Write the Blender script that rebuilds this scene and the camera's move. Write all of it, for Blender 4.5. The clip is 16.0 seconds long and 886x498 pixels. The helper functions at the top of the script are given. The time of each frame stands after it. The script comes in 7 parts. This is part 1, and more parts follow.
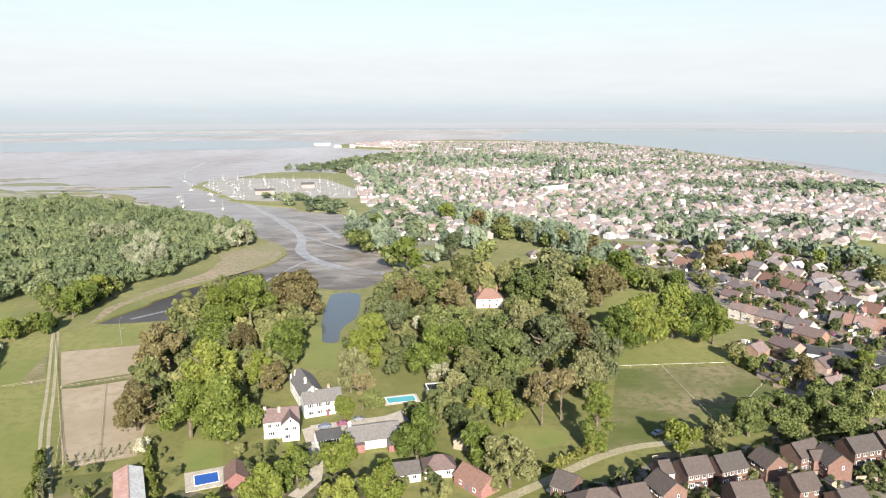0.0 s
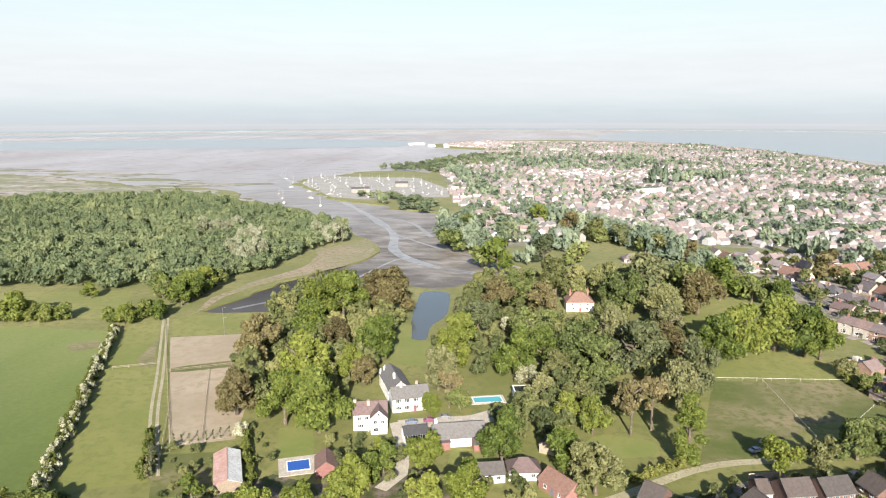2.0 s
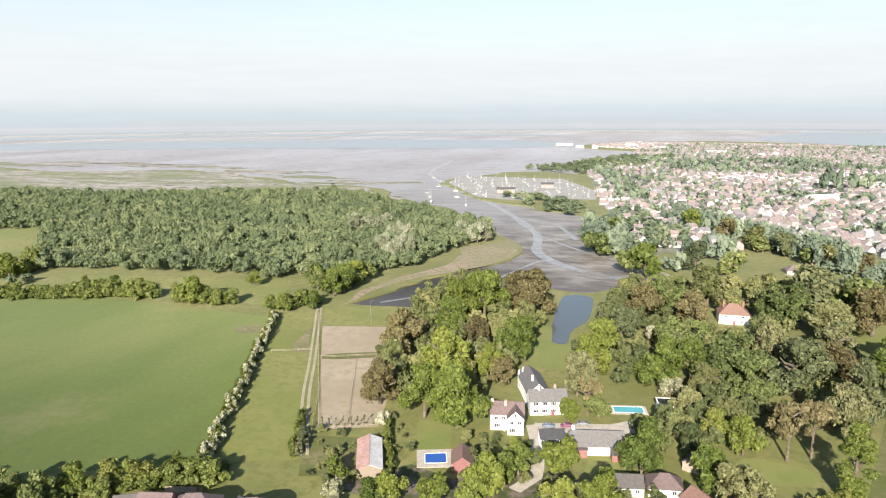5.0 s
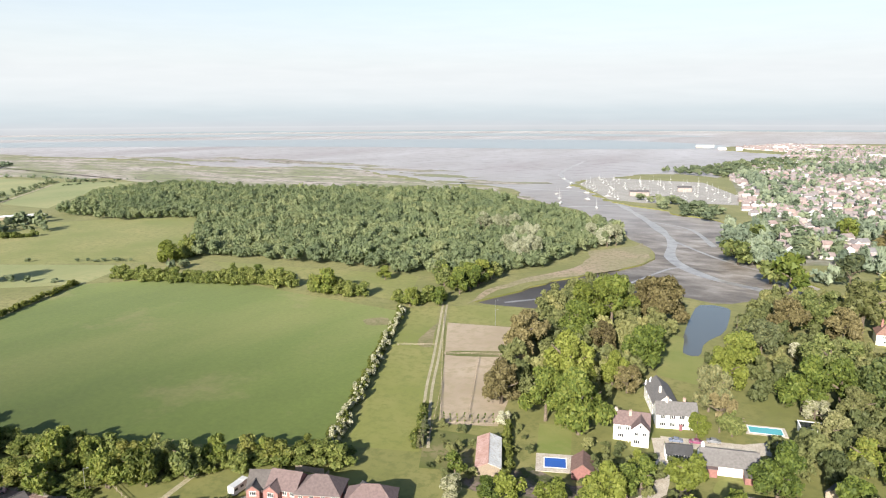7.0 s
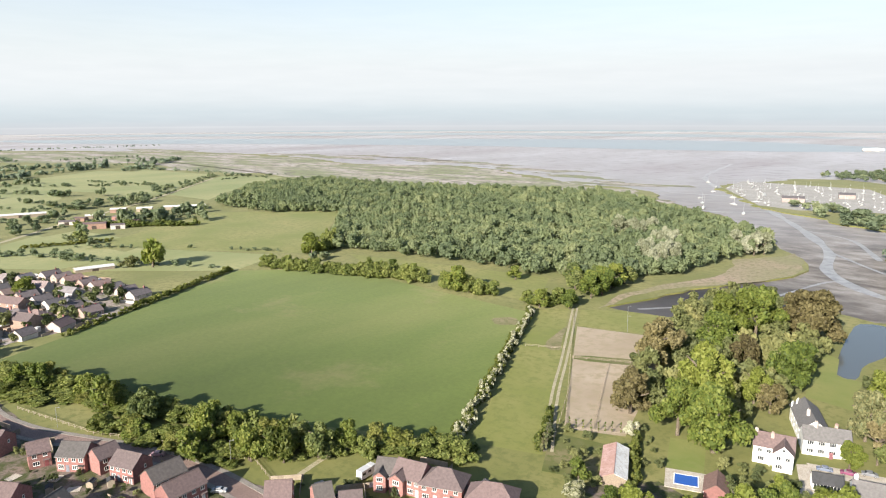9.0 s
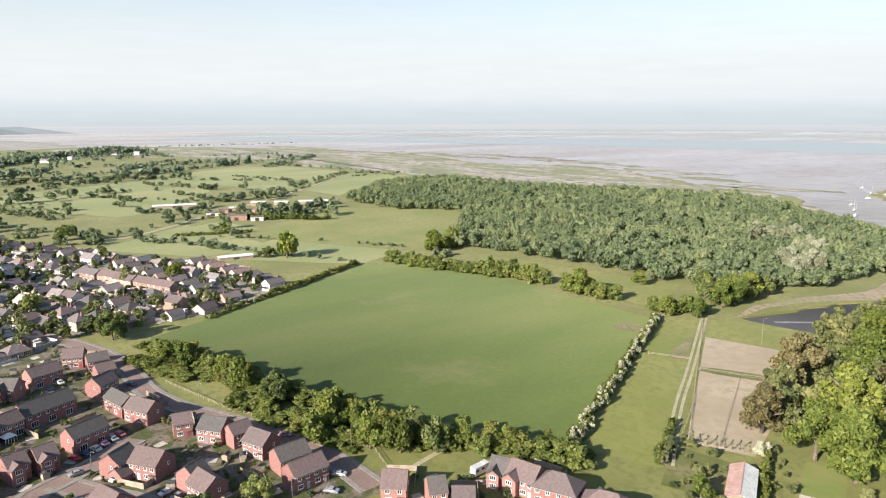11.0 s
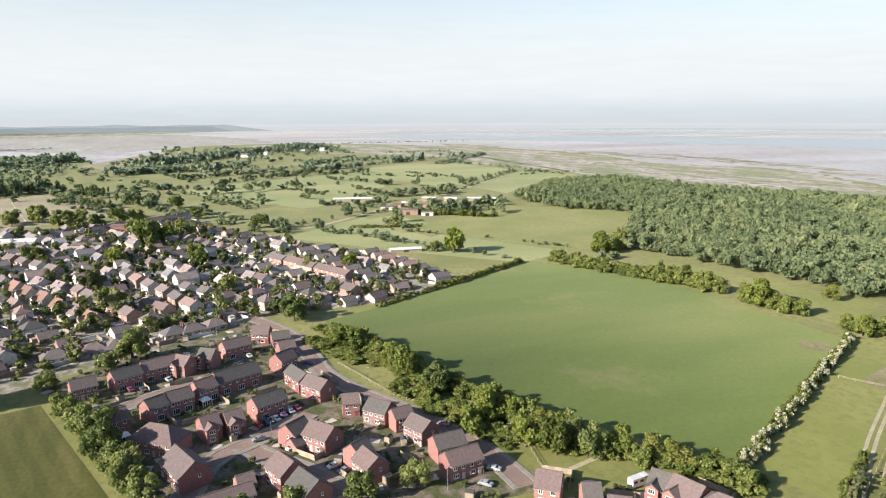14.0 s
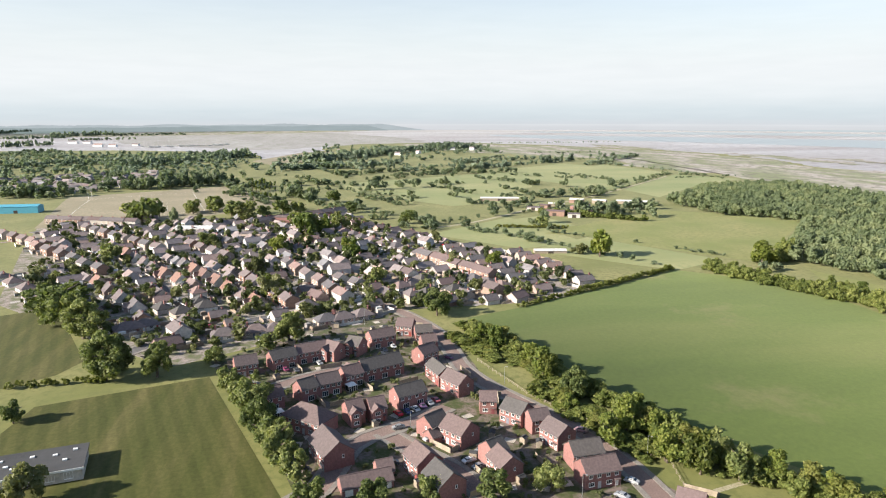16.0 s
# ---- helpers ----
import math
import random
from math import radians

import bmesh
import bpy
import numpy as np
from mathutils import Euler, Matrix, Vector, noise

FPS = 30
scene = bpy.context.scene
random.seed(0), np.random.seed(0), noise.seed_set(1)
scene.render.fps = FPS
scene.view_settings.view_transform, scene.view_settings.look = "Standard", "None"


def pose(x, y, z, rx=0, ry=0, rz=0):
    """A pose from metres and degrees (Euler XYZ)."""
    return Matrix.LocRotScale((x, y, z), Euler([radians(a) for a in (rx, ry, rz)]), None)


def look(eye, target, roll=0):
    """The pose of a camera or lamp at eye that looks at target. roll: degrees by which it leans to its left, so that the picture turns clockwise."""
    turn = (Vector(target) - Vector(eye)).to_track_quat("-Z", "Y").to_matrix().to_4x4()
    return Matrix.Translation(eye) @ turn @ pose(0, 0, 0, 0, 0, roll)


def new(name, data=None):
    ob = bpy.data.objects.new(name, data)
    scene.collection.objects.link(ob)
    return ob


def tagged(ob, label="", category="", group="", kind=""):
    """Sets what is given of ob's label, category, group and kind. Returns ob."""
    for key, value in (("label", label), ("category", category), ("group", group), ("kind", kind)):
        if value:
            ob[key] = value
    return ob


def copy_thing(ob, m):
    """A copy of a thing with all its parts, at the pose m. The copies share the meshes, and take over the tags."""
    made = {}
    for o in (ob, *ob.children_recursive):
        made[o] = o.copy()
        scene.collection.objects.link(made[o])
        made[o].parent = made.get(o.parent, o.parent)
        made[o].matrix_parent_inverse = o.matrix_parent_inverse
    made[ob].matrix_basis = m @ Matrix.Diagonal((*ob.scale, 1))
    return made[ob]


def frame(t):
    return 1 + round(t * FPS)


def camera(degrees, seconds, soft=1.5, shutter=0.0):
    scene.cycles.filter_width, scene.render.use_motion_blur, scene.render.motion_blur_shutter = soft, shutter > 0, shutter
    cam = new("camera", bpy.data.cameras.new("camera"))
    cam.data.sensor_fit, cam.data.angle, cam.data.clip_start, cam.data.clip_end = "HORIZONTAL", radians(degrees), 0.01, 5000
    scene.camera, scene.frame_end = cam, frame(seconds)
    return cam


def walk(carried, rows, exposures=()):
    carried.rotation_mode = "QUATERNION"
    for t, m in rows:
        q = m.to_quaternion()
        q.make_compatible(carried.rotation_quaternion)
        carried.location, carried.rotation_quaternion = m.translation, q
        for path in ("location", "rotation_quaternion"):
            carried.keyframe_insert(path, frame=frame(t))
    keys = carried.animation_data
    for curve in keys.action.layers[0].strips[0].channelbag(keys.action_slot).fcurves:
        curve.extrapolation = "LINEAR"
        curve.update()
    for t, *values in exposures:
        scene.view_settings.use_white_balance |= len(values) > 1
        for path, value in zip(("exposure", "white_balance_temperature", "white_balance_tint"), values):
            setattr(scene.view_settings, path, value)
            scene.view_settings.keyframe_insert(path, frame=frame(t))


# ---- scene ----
# camera: a drone that hovers 100 m up, drifts a little and turns to its left
cam = camera(65.9, 16.0, soft=1.1)
TURNS = [
    (0.0, 0.00, 0.00, 100.00, 0.00, -11.13, -0.21), (0.5, 0.01, -0.16, 100.10, 2.10, -11.11, -0.19), (1.0, 0.03, -0.32, 100.19, 4.09, -11.09, -0.16),
    (1.5, 0.05, -0.47, 100.28, 5.90, -11.09, -0.17), (2.0, 0.08, -0.61, 100.36, 7.73, -11.11, -0.13), (2.5, 0.10, -0.75, 100.44, 9.55, -11.10, -0.15),
    (3.0, 0.13, -0.88, 100.52, 11.34, -11.07, -0.20), (5.5, 0.33, -1.43, 100.86, 22.49, -11.01, -0.32), (6.0, 0.38, -1.52, 100.92, 25.22, -10.99, -0.27),
    (6.5, 0.43, -1.61, 100.97, 27.96, -11.01, -0.28), (7.0, 0.49, -1.69, 101.02, 30.72, -10.99, -0.25), (7.5, 0.55, -1.76, 101.07, 33.49, -10.98, -0.28),
    (8.0, 0.61, -1.82, 101.11, 36.31, -10.99, -0.20), (8.5, 0.67, -1.88, 101.15, 39.16, -11.00, -0.20), (9.0, 0.74, -1.93, 101.19, 41.90, -10.99, -0.15),
    (11.5, 1.12, -2.10, 101.32, 54.78, -11.05, -0.15), (12.0, 1.21, -2.11, 101.33, 57.30, -11.07, -0.20), (12.5, 1.30, -2.12, 101.34, 59.77, -11.08, -0.21),
    (13.0, 1.39, -2.12, 101.35, 62.24, -11.09, -0.17), (13.5, 1.49, -2.12, 101.36, 64.66, -11.10, -0.15), (14.0, 1.59, -2.10, 101.36, 66.30, -11.12, -0.23),
    (14.5, 1.69, -2.09, 101.36, 68.22, -11.13, -0.26), (15.0, 1.79, -2.06, 101.35, 71.19, -11.10, -0.26), (15.5, 1.90, -2.03, 101.34, 75.04, -11.07, -0.18),
    (16.0, 2.01, -1.99, 101.33, 78.60, -11.09, -0.07),
]
walk(cam, [(t, pose(x, y, z, 90 + pitch, 0, yaw) @ pose(0, 0, 0, 0, 0, roll)) for t, x, y, z, yaw, pitch, roll in TURNS])

# ---- world and sun ----
SUN_AZ, SUN_EL = radians(-82.0), radians(24.5)
world = bpy.data.worlds.new("hazy_sky")
scene.world = world
world.use_nodes = True
wn = world.node_tree.nodes
wn.clear()
sky = wn.new("ShaderNodeTexSky")
sky.sky_type, sky.sun_disc = "NISHITA", False
sky.sun_elevation, sky.sun_rotation = SUN_EL, math.pi / 2 - SUN_AZ
sky.air_density, sky.dust_density, sky.ozone_density = 1.0, 1.0, 1.5
bgd = wn.new("ShaderNodeBackground")
bgd.inputs["Strength"].default_value = 0.080
wout = wn.new("ShaderNodeOutputWorld")
world.node_tree.links.new(sky.outputs[0], bgd.inputs["Color"])
world.node_tree.links.new(bgd.outputs[0], wout.inputs["Surface"])
sun = new("sun", bpy.data.lights.new("sun", "SUN"))
sun.data.energy, sun.data.angle, sun.data.color = 5.0, radians(0.6), (1.0, 0.93, 0.82)
sun_way = Vector((math.cos(SUN_AZ) * math.cos(SUN_EL), math.sin(SUN_AZ) * math.cos(SUN_EL), math.sin(SUN_EL)))
sun.matrix_world = look(sun_way * 300, (0, 0, 0))
scene.view_settings.exposure = 1.22


# ---- materials ----
def ramp_of(nt, stops):
    r = nt.nodes.new("ShaderNodeValToRGB")
    e = r.color_ramp.elements
    while len(e) < len(stops):
        e.new(0.5)
    for el, (p, c) in zip(e, stops):
        el.position, el.color = p, (*c, 1)
    return r


def base_mat(name, rough=0.8, spec=0.3, metal=0.0, sheen=0.0):
    m = bpy.data.materials.new(name)
    m.use_nodes = True
    nt = m.node_tree
    p = nt.nodes["Principled BSDF"]
    p.inputs["Roughness"].default_value = rough
    p.inputs["Specular IOR Level"].default_value = spec
    p.inputs["Metallic"].default_value = metal
    p.inputs["Sheen Weight"].default_value = sheen
    p.inputs["Sheen Roughness"].default_value = 0.35
    return m, nt, p


def coords(nt):
    return nt.nodes.new("ShaderNodeNewGeometry").outputs["Position"]


def noise_of(nt, scale, detail=4.0, src=None, rough=0.55, stretch=None):
    n = nt.nodes.new("ShaderNodeTexNoise")
    n.inputs["Scale"].default_value, n.inputs["Detail"].default_value = scale, detail
    n.inputs["Roughness"].default_value = rough
    src = src or coords(nt)
    if stretch:
        mp = nt.nodes.new("ShaderNodeMapping")
        mp.inputs["Scale"].default_value = stretch[:3]
        if len(stretch) > 3:
            mp.inputs["Rotation"].default_value = (0, 0, radians(stretch[3]))
        nt.links.new(src, mp.inputs["Vector"])
        src = mp.outputs[0]
    nt.links.new(src, n.inputs["Vector"])
    return n.outputs["Fac"]


def mixc(nt, fac, a, b, mode="MIX"):
    n = nt.nodes.new("ShaderNodeMix")
    n.data_type, n.blend_type = "RGBA", mode
    for sock, val in ((n.inputs[0], fac), (n.inputs[6], a), (n.inputs[7], b)):
        if isinstance(val, (int, float)):
            sock.default_value = val
        elif isinstance(val, tuple):
            sock.default_value = (*val, 1)
        else:
            nt.links.new(val, sock)
    return n.outputs[2]


def bump_to(nt, p, height, strength, dist):
    b = nt.nodes.new("ShaderNodeBump")
    b.inputs["Strength"].default_value, b.inputs["Distance"].default_value = strength, dist
    nt.links.new(height, b.inputs["Height"])
    nt.links.new(b.outputs[0], p.inputs["Normal"])


def surface(name, a, b, c, big, small, rough=0.85, spec=0.25, bump=0.3, dist=0.05, stretch=None, lo=0.35, hi=0.65, sheen=0.08):
    """Two-scale ground or wall colour: a to b over the large noise, c speckled by the small one."""
    m, nt, p = base_mat(name, rough, spec, 0.0, sheen)
    n1 = noise_of(nt, big, 5, stretch=stretch)
    r1 = ramp_of(nt, [(lo, a), (hi, b)])
    nt.links.new(n1, r1.inputs[0])
    n2 = noise_of(nt, small, 4, rough=0.7)
    r2 = ramp_of(nt, [(0.47, (0, 0, 0)), (0.62, (1, 1, 1))])
    nt.links.new(n2, r2.inputs[0])
    col = mixc(nt, r2.outputs[0], r1.outputs[0], c)
    nt.links.new(col, p.inputs["Base Color"])
    if bump:
        bump_to(nt, p, n2, bump, dist)
    return m


def tinted(name, stops, rough=0.8, small=3.0, spec=0.3, island=False, metal=0.0, amount=0.25, bump=0.2):
    """A colour picked per object (or per loose piece) from a ramp, with fine grain over it."""
    m, nt, p = base_mat(name, rough, spec, metal)
    src = nt.nodes.new("ShaderNodeNewGeometry").outputs["Random Per Island"] if island else nt.nodes.new("ShaderNodeObjectInfo").outputs["Random"]
    r = ramp_of(nt, stops)
    nt.links.new(src, r.inputs[0])
    n = noise_of(nt, small, 4)
    r2 = ramp_of(nt, [(0.3, (1 - amount,) * 3), (0.7, (1 + amount * 0.4,) * 3)])
    nt.links.new(n, r2.inputs[0])
    nt.links.new(mixc(nt, 1.0, r.outputs[0], r2.outputs[0], "MULTIPLY"), p.inputs["Base Color"])
    if bump:
        bump_to(nt, p, n, bump, 0.03)
    return m


def foliage(name, dark, mid, light, rough=0.6, trans=0.35, tone=False, spread=0.5):
    """Leaves: colour varies leaf by leaf and tree by tree; light shines partly through."""
    m, nt, p = base_mat(name, rough, 0.25)
    leaf = nt.nodes.new("ShaderNodeNewGeometry").outputs["Random Per Island"]
    if tone:
        at = nt.nodes.new("ShaderNodeAttribute")
        at.attribute_name = "tone"
        tree = at.outputs["Fac"]
    else:
        tree = nt.nodes.new("ShaderNodeObjectInfo").outputs["Random"]
    mx = nt.nodes.new("ShaderNodeMath")
    mx.operation = "MULTIPLY_ADD"
    mx.inputs[1].default_value = 1 - spread
    nt.links.new(leaf, mx.inputs[0])
    ml = nt.nodes.new("ShaderNodeMath")
    ml.operation = "MULTIPLY"
    ml.inputs[1].default_value = spread
    nt.links.new(tree, ml.inputs[0])
    nt.links.new(ml.outputs[0], mx.inputs[2])
    r = ramp_of(nt, [(0.1, dark), (0.5, mid), (0.92, light)])
    nt.links.new(mx.outputs[0], r.inputs[0])
    nt.links.new(r.outputs[0], p.inputs["Base Color"])
    tr = nt.nodes.new("ShaderNodeBsdfTranslucent")
    nt.links.new(mixc(nt, 1.0, r.outputs[0], (1.0, 1.1, 0.55), "MULTIPLY"), tr.inputs["Color"])
    ms = nt.nodes.new("ShaderNodeMixShader")
    ms.inputs[0].default_value = trans
    nt.links.new(p.outputs[0], ms.inputs[1])
    nt.links.new(tr.outputs[0], ms.inputs[2])
    nt.links.new(ms.outputs[0], nt.nodes["Material Output"].inputs["Surface"])
    return m


def plain(name, colour, rough=0.6, metal=0.0, spec=0.4, amount=0.2, small=4.0):
    return tinted(name, [(0.0, tuple(c * 0.92 for c in colour)), (1.0, tuple(min(1, c * 1.08) for c in colour))], rough, small, spec, False, metal, amount, 0.1)


def water(name, colour, rough, bump, scale, stretch=None):
    m, nt, p = base_mat(name, rough, 0.5)
    p.inputs["Base Color"].default_value = (*colour, 1)
    p.inputs["IOR"].default_value = 1.33
    bump_to(nt, p, noise_of(nt, scale, 3, stretch=stretch), bump, 0.1)
    return m


M = {}
m, nt, p = base_mat("tidal_mud", 0.55, 0.35)
n1 = noise_of(nt, 0.004, 6, stretch=(1, 0.3, 1, 20))
n2 = noise_of(nt, 0.05, 8, rough=0.70, stretch=(0.55, 1, 1, -25))
pale = ramp_of(nt, [(0.3, (0.31, 0.275, 0.275)), (0.5, (0.375, 0.36, 0.36)), (0.7, (0.455, 0.445, 0.455))])
nt.links.new(n1, pale.inputs[0])
dark = ramp_of(nt, [(0.36, (0.088, 0.073, 0.058)), (0.46, (0.160, 0.136, 0.112)), (0.54, (0.240, 0.212, 0.184)), (0.66, (0.37, 0.345, 0.315))])
nt.links.new(n2, dark.inputs[0])
away = nt.nodes.new("ShaderNodeVectorMath")
away.operation = "DISTANCE"
away.inputs[1].default_value = (-140, 400, -1)
nt.links.new(coords(nt), away.inputs[0])
mr = nt.nodes.new("ShaderNodeMapRange")
mr.inputs[1].default_value, mr.inputs[2].default_value = 60, 900
nt.links.new(away.outputs["Value"], mr.inputs[0])
ad = nt.nodes.new("ShaderNodeMath")
ad.operation = "ADD"
nt.links.new(mr.outputs[0], ad.inputs[0])
sc_ = nt.nodes.new("ShaderNodeMapRange")
sc_.inputs[3].default_value, sc_.inputs[4].default_value = -0.55, 0.55
nt.links.new(noise_of(nt, 0.009, 6, stretch=(1, 0.35, 1, 10)), sc_.inputs[0])
nt.links.new(sc_.outputs[0], ad.inputs[1])
ad.use_clamp = True
fleck = ramp_of(nt, [(0.50, (1, 1, 1)), (0.66, (0.60, 0.57, 0.55))])
nt.links.new(n2, fleck.inputs[0])
pale2 = mixc(nt, 1.0, pale.outputs[0], fleck.outputs[0], "MULTIPLY")
head = nt.nodes.new("ShaderNodeVectorMath")
head.operation = "DISTANCE"
head.inputs[1].default_value = (-150, 360, -1)
nt.links.new(coords(nt), head.inputs[0])
hr = nt.nodes.new("ShaderNodeMapRange")
hr.inputs[1].default_value, hr.inputs[2].default_value = 40, 120
nt.links.new(head.outputs["Value"], hr.inputs[0])
silt = ramp_of(nt, [(0.40, (0.034, 0.028, 0.023)), (0.60, (0.062, 0.053, 0.045))])
nt.links.new(n2, silt.inputs[0])
creek = mixc(nt, hr.outputs[0], silt.outputs[0], dark.outputs[0])
nt.links.new(mixc(nt, ad.outputs[0], creek, pale2), p.inputs["Base Color"])
bump_to(nt, p, n2, 0.2, 0.3)
M["mud"] = m
M["saltflat"] = surface("dull_salt_flat", (0.235, 0.218, 0.205), (0.325, 0.305, 0.292), (0.195, 0.195, 0.155), 0.006, 0.03, 0.8, 0.2, 0.1, 0.1, (0.25, 1.0, 1, 80))
M["channel"] = surface("wet_channel_mud", (0.19, 0.172, 0.158), (0.29, 0.275, 0.26), (0.13, 0.115, 0.105), 0.05, 0.15, 0.3, 0.5, 0.1, 0.1)
M["reed"] = surface("reed_and_silt", (0.300, 0.225, 0.165), (0.190, 0.185, 0.085), (0.160, 0.150, 0.075), 0.022, 0.3, 0.9, 0.15, 0.3, 0.1)
# Grass of the farther meadows: paler than pasture, haze put into the colour.
M["pasture2"] = surface("grazed_meadow", (0.165, 0.195, 0.068), (0.270, 0.262, 0.115), (0.205, 0.220, 0.088), 0.012, 0.2, 0.9, 0.15, 0.3, 0.1, (1, 0.4, 1, 30))
M["sea"] = water("sea_water", (0.26, 0.30, 0.32), 0.3, 0.15, 0.12)
M["land"] = surface("rough_grass", (0.136, 0.146, 0.042), (0.212, 0.198, 0.074), (0.132, 0.138, 0.044), 0.022, 0.25, 0.9, 0.15, 0.4, 0.2)
M["marsh"] = surface("salt_marsh", (0.17, 0.185, 0.080), (0.36, 0.31, 0.28), (0.115, 0.105, 0.068), 0.018, 0.055, 0.8, 0.2, 0.2, 0.1, (0.35, 1.0, 1, -38), 0.42, 0.6)
M["pasture"] = surface("pasture_grass", (0.150, 0.170, 0.040), (0.222, 0.208, 0.072), (0.148, 0.160, 0.044), 0.022, 0.25, 0.9, 0.15, 0.4, 0.1)
m, nt, p = base_mat("mown_lawn", 0.9, 0.15, 0.0, 0.05)
mow = ramp_of(nt, [(0.35, (0.054, 0.062, 0.013)), (0.52, (0.072, 0.074, 0.019)), (0.68, (0.108, 0.098, 0.034))])
nt.links.new(noise_of(nt, 0.075, 5, rough=0.6, stretch=(0.22, 1.5, 1, -10)), mow.inputs[0])
swath = nt.nodes.new("ShaderNodeTexWave")
swath.inputs["Scale"].default_value, swath.inputs["Distortion"].default_value, swath.inputs["Detail"].default_value = 0.055, 1.2, 2.0
turned = nt.nodes.new("ShaderNodeMapping")
turned.inputs["Rotation"].default_value = (0, 0, radians(74))
nt.links.new(coords(nt), turned.inputs["Vector"])
nt.links.new(turned.outputs[0], swath.inputs["Vector"])
band = ramp_of(nt, [(0.3, (0.94, 0.94, 0.93)), (0.7, (1.12, 1.10, 1.14))])
nt.links.new(swath.outputs["Fac"], band.inputs[0])
tuft = ramp_of(nt, [(0.38, (0.80, 0.82, 0.78)), (0.64, (1.12, 1.10, 1.12))])
fine_turf = noise_of(nt, 0.6, 5, rough=0.75)
nt.links.new(fine_turf, tuft.inputs[0])
nt.links.new(mixc(nt, 1.0, mixc(nt, 1.0, mow.outputs[0], band.outputs[0], "MULTIPLY"), tuft.outputs[0], "MULTIPLY"), p.inputs["Base Color"])
bump_to(nt, p, fine_turf, 0.3, 0.06)
M["lawn"] = m
M["gardenlawn"] = surface("garden_lawn_grass", (0.150, 0.178, 0.046), (0.225, 0.215, 0.075), (0.165, 0.185, 0.055), 0.05, 0.4, 0.9, 0.15, 0.2, 0.05)
M["worn"] = surface("worn_pasture", (0.085, 0.104, 0.024), (0.225, 0.182, 0.105), (0.105, 0.116, 0.034), 0.024, 0.35, 0.9, 0.15, 0.3, 0.1, None, 0.42, 0.60)
M["gravel"] = surface("pale_gravel", (0.270, 0.255, 0.232), (0.345, 0.330, 0.307), (0.225, 0.210, 0.188), 0.05, 0.4, 0.9, 0.15, 0.2, 0.05)
M["dry"] = surface("dry_pitch", (0.210, 0.178, 0.108), (0.295, 0.245, 0.165), (0.19, 0.168, 0.10), 0.02, 0.3, 0.9, 0.15, 0.2, 0.05)
M["bare"] = surface("grazed_earth", (0.290, 0.232, 0.165), (0.365, 0.298, 0.222), (0.285, 0.235, 0.155), 0.035, 0.22, 0.95, 0.1, 0.12, 0.05)
M["dust"] = surface("dusty_track", (0.306, 0.270, 0.180), (0.396, 0.351, 0.252), (0.234, 0.216, 0.117), 0.15, 1.2, 0.95, 0.1, 0.3, 0.05)
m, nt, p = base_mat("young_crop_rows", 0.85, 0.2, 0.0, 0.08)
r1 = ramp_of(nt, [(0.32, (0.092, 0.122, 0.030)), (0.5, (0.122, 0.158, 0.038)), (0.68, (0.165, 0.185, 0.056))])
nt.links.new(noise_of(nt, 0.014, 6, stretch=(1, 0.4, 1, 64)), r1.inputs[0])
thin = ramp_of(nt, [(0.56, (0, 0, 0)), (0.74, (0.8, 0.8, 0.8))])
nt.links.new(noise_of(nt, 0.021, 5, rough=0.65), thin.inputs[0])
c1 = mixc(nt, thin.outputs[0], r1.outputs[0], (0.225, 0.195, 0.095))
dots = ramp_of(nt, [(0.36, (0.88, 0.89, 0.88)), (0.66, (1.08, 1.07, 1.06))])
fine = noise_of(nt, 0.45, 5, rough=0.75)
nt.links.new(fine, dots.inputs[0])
# Haze painted into the crop: darkened near (-250, 95), brightened with distance.
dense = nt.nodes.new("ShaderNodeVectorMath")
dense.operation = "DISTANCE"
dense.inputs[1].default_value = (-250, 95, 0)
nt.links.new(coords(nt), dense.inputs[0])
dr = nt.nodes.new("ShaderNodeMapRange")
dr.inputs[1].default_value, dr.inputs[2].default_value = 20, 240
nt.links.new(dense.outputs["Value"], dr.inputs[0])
haze_grade = ramp_of(nt, [(0.0, (0.55, 0.59, 0.50)), (0.55, (0.95, 0.96, 0.9)), (1.0, (1.36, 1.28, 1.34))])
nt.links.new(dr.outputs[0], haze_grade.inputs[0])
c1 = mixc(nt, 1.0, c1, haze_grade.outputs[0], "MULTIPLY")
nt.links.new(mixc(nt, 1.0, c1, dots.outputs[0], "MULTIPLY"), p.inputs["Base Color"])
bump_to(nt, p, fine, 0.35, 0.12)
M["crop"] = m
M["asphalt"] = surface("worn_asphalt", (0.090, 0.084, 0.085), (0.135, 0.126, 0.124), (0.075, 0.070, 0.070), 0.12, 2.0, 0.85, 0.25, 0.15, 0.01)
M["brickpave"] = surface("block_paving", (0.189, 0.131, 0.113), (0.255, 0.180, 0.153), (0.151, 0.108, 0.095), 0.12, 2.2, 0.85, 0.2, 0.15, 0.01)
M["kerbstone"] = surface("pale_concrete", (0.205, 0.180, 0.157), (0.260, 0.232, 0.202), (0.161, 0.145, 0.129), 0.3, 2.5, 0.85, 0.2, 0.15, 0.01)
M["garden"] = surface("garden_ground", (0.055, 0.068, 0.020), (0.175, 0.135, 0.115), (0.09, 0.085, 0.045), 0.16, 0.6, 0.9, 0.15, 0.3, 0.1, None, 0.44, 0.56)
M["yards"] = surface("drives_and_gardens", (0.105, 0.115, 0.050), (0.285, 0.235, 0.215), (0.150, 0.135, 0.095), 0.16, 0.5, 0.9, 0.15, 0.3, 0.1, None, 0.42, 0.56)
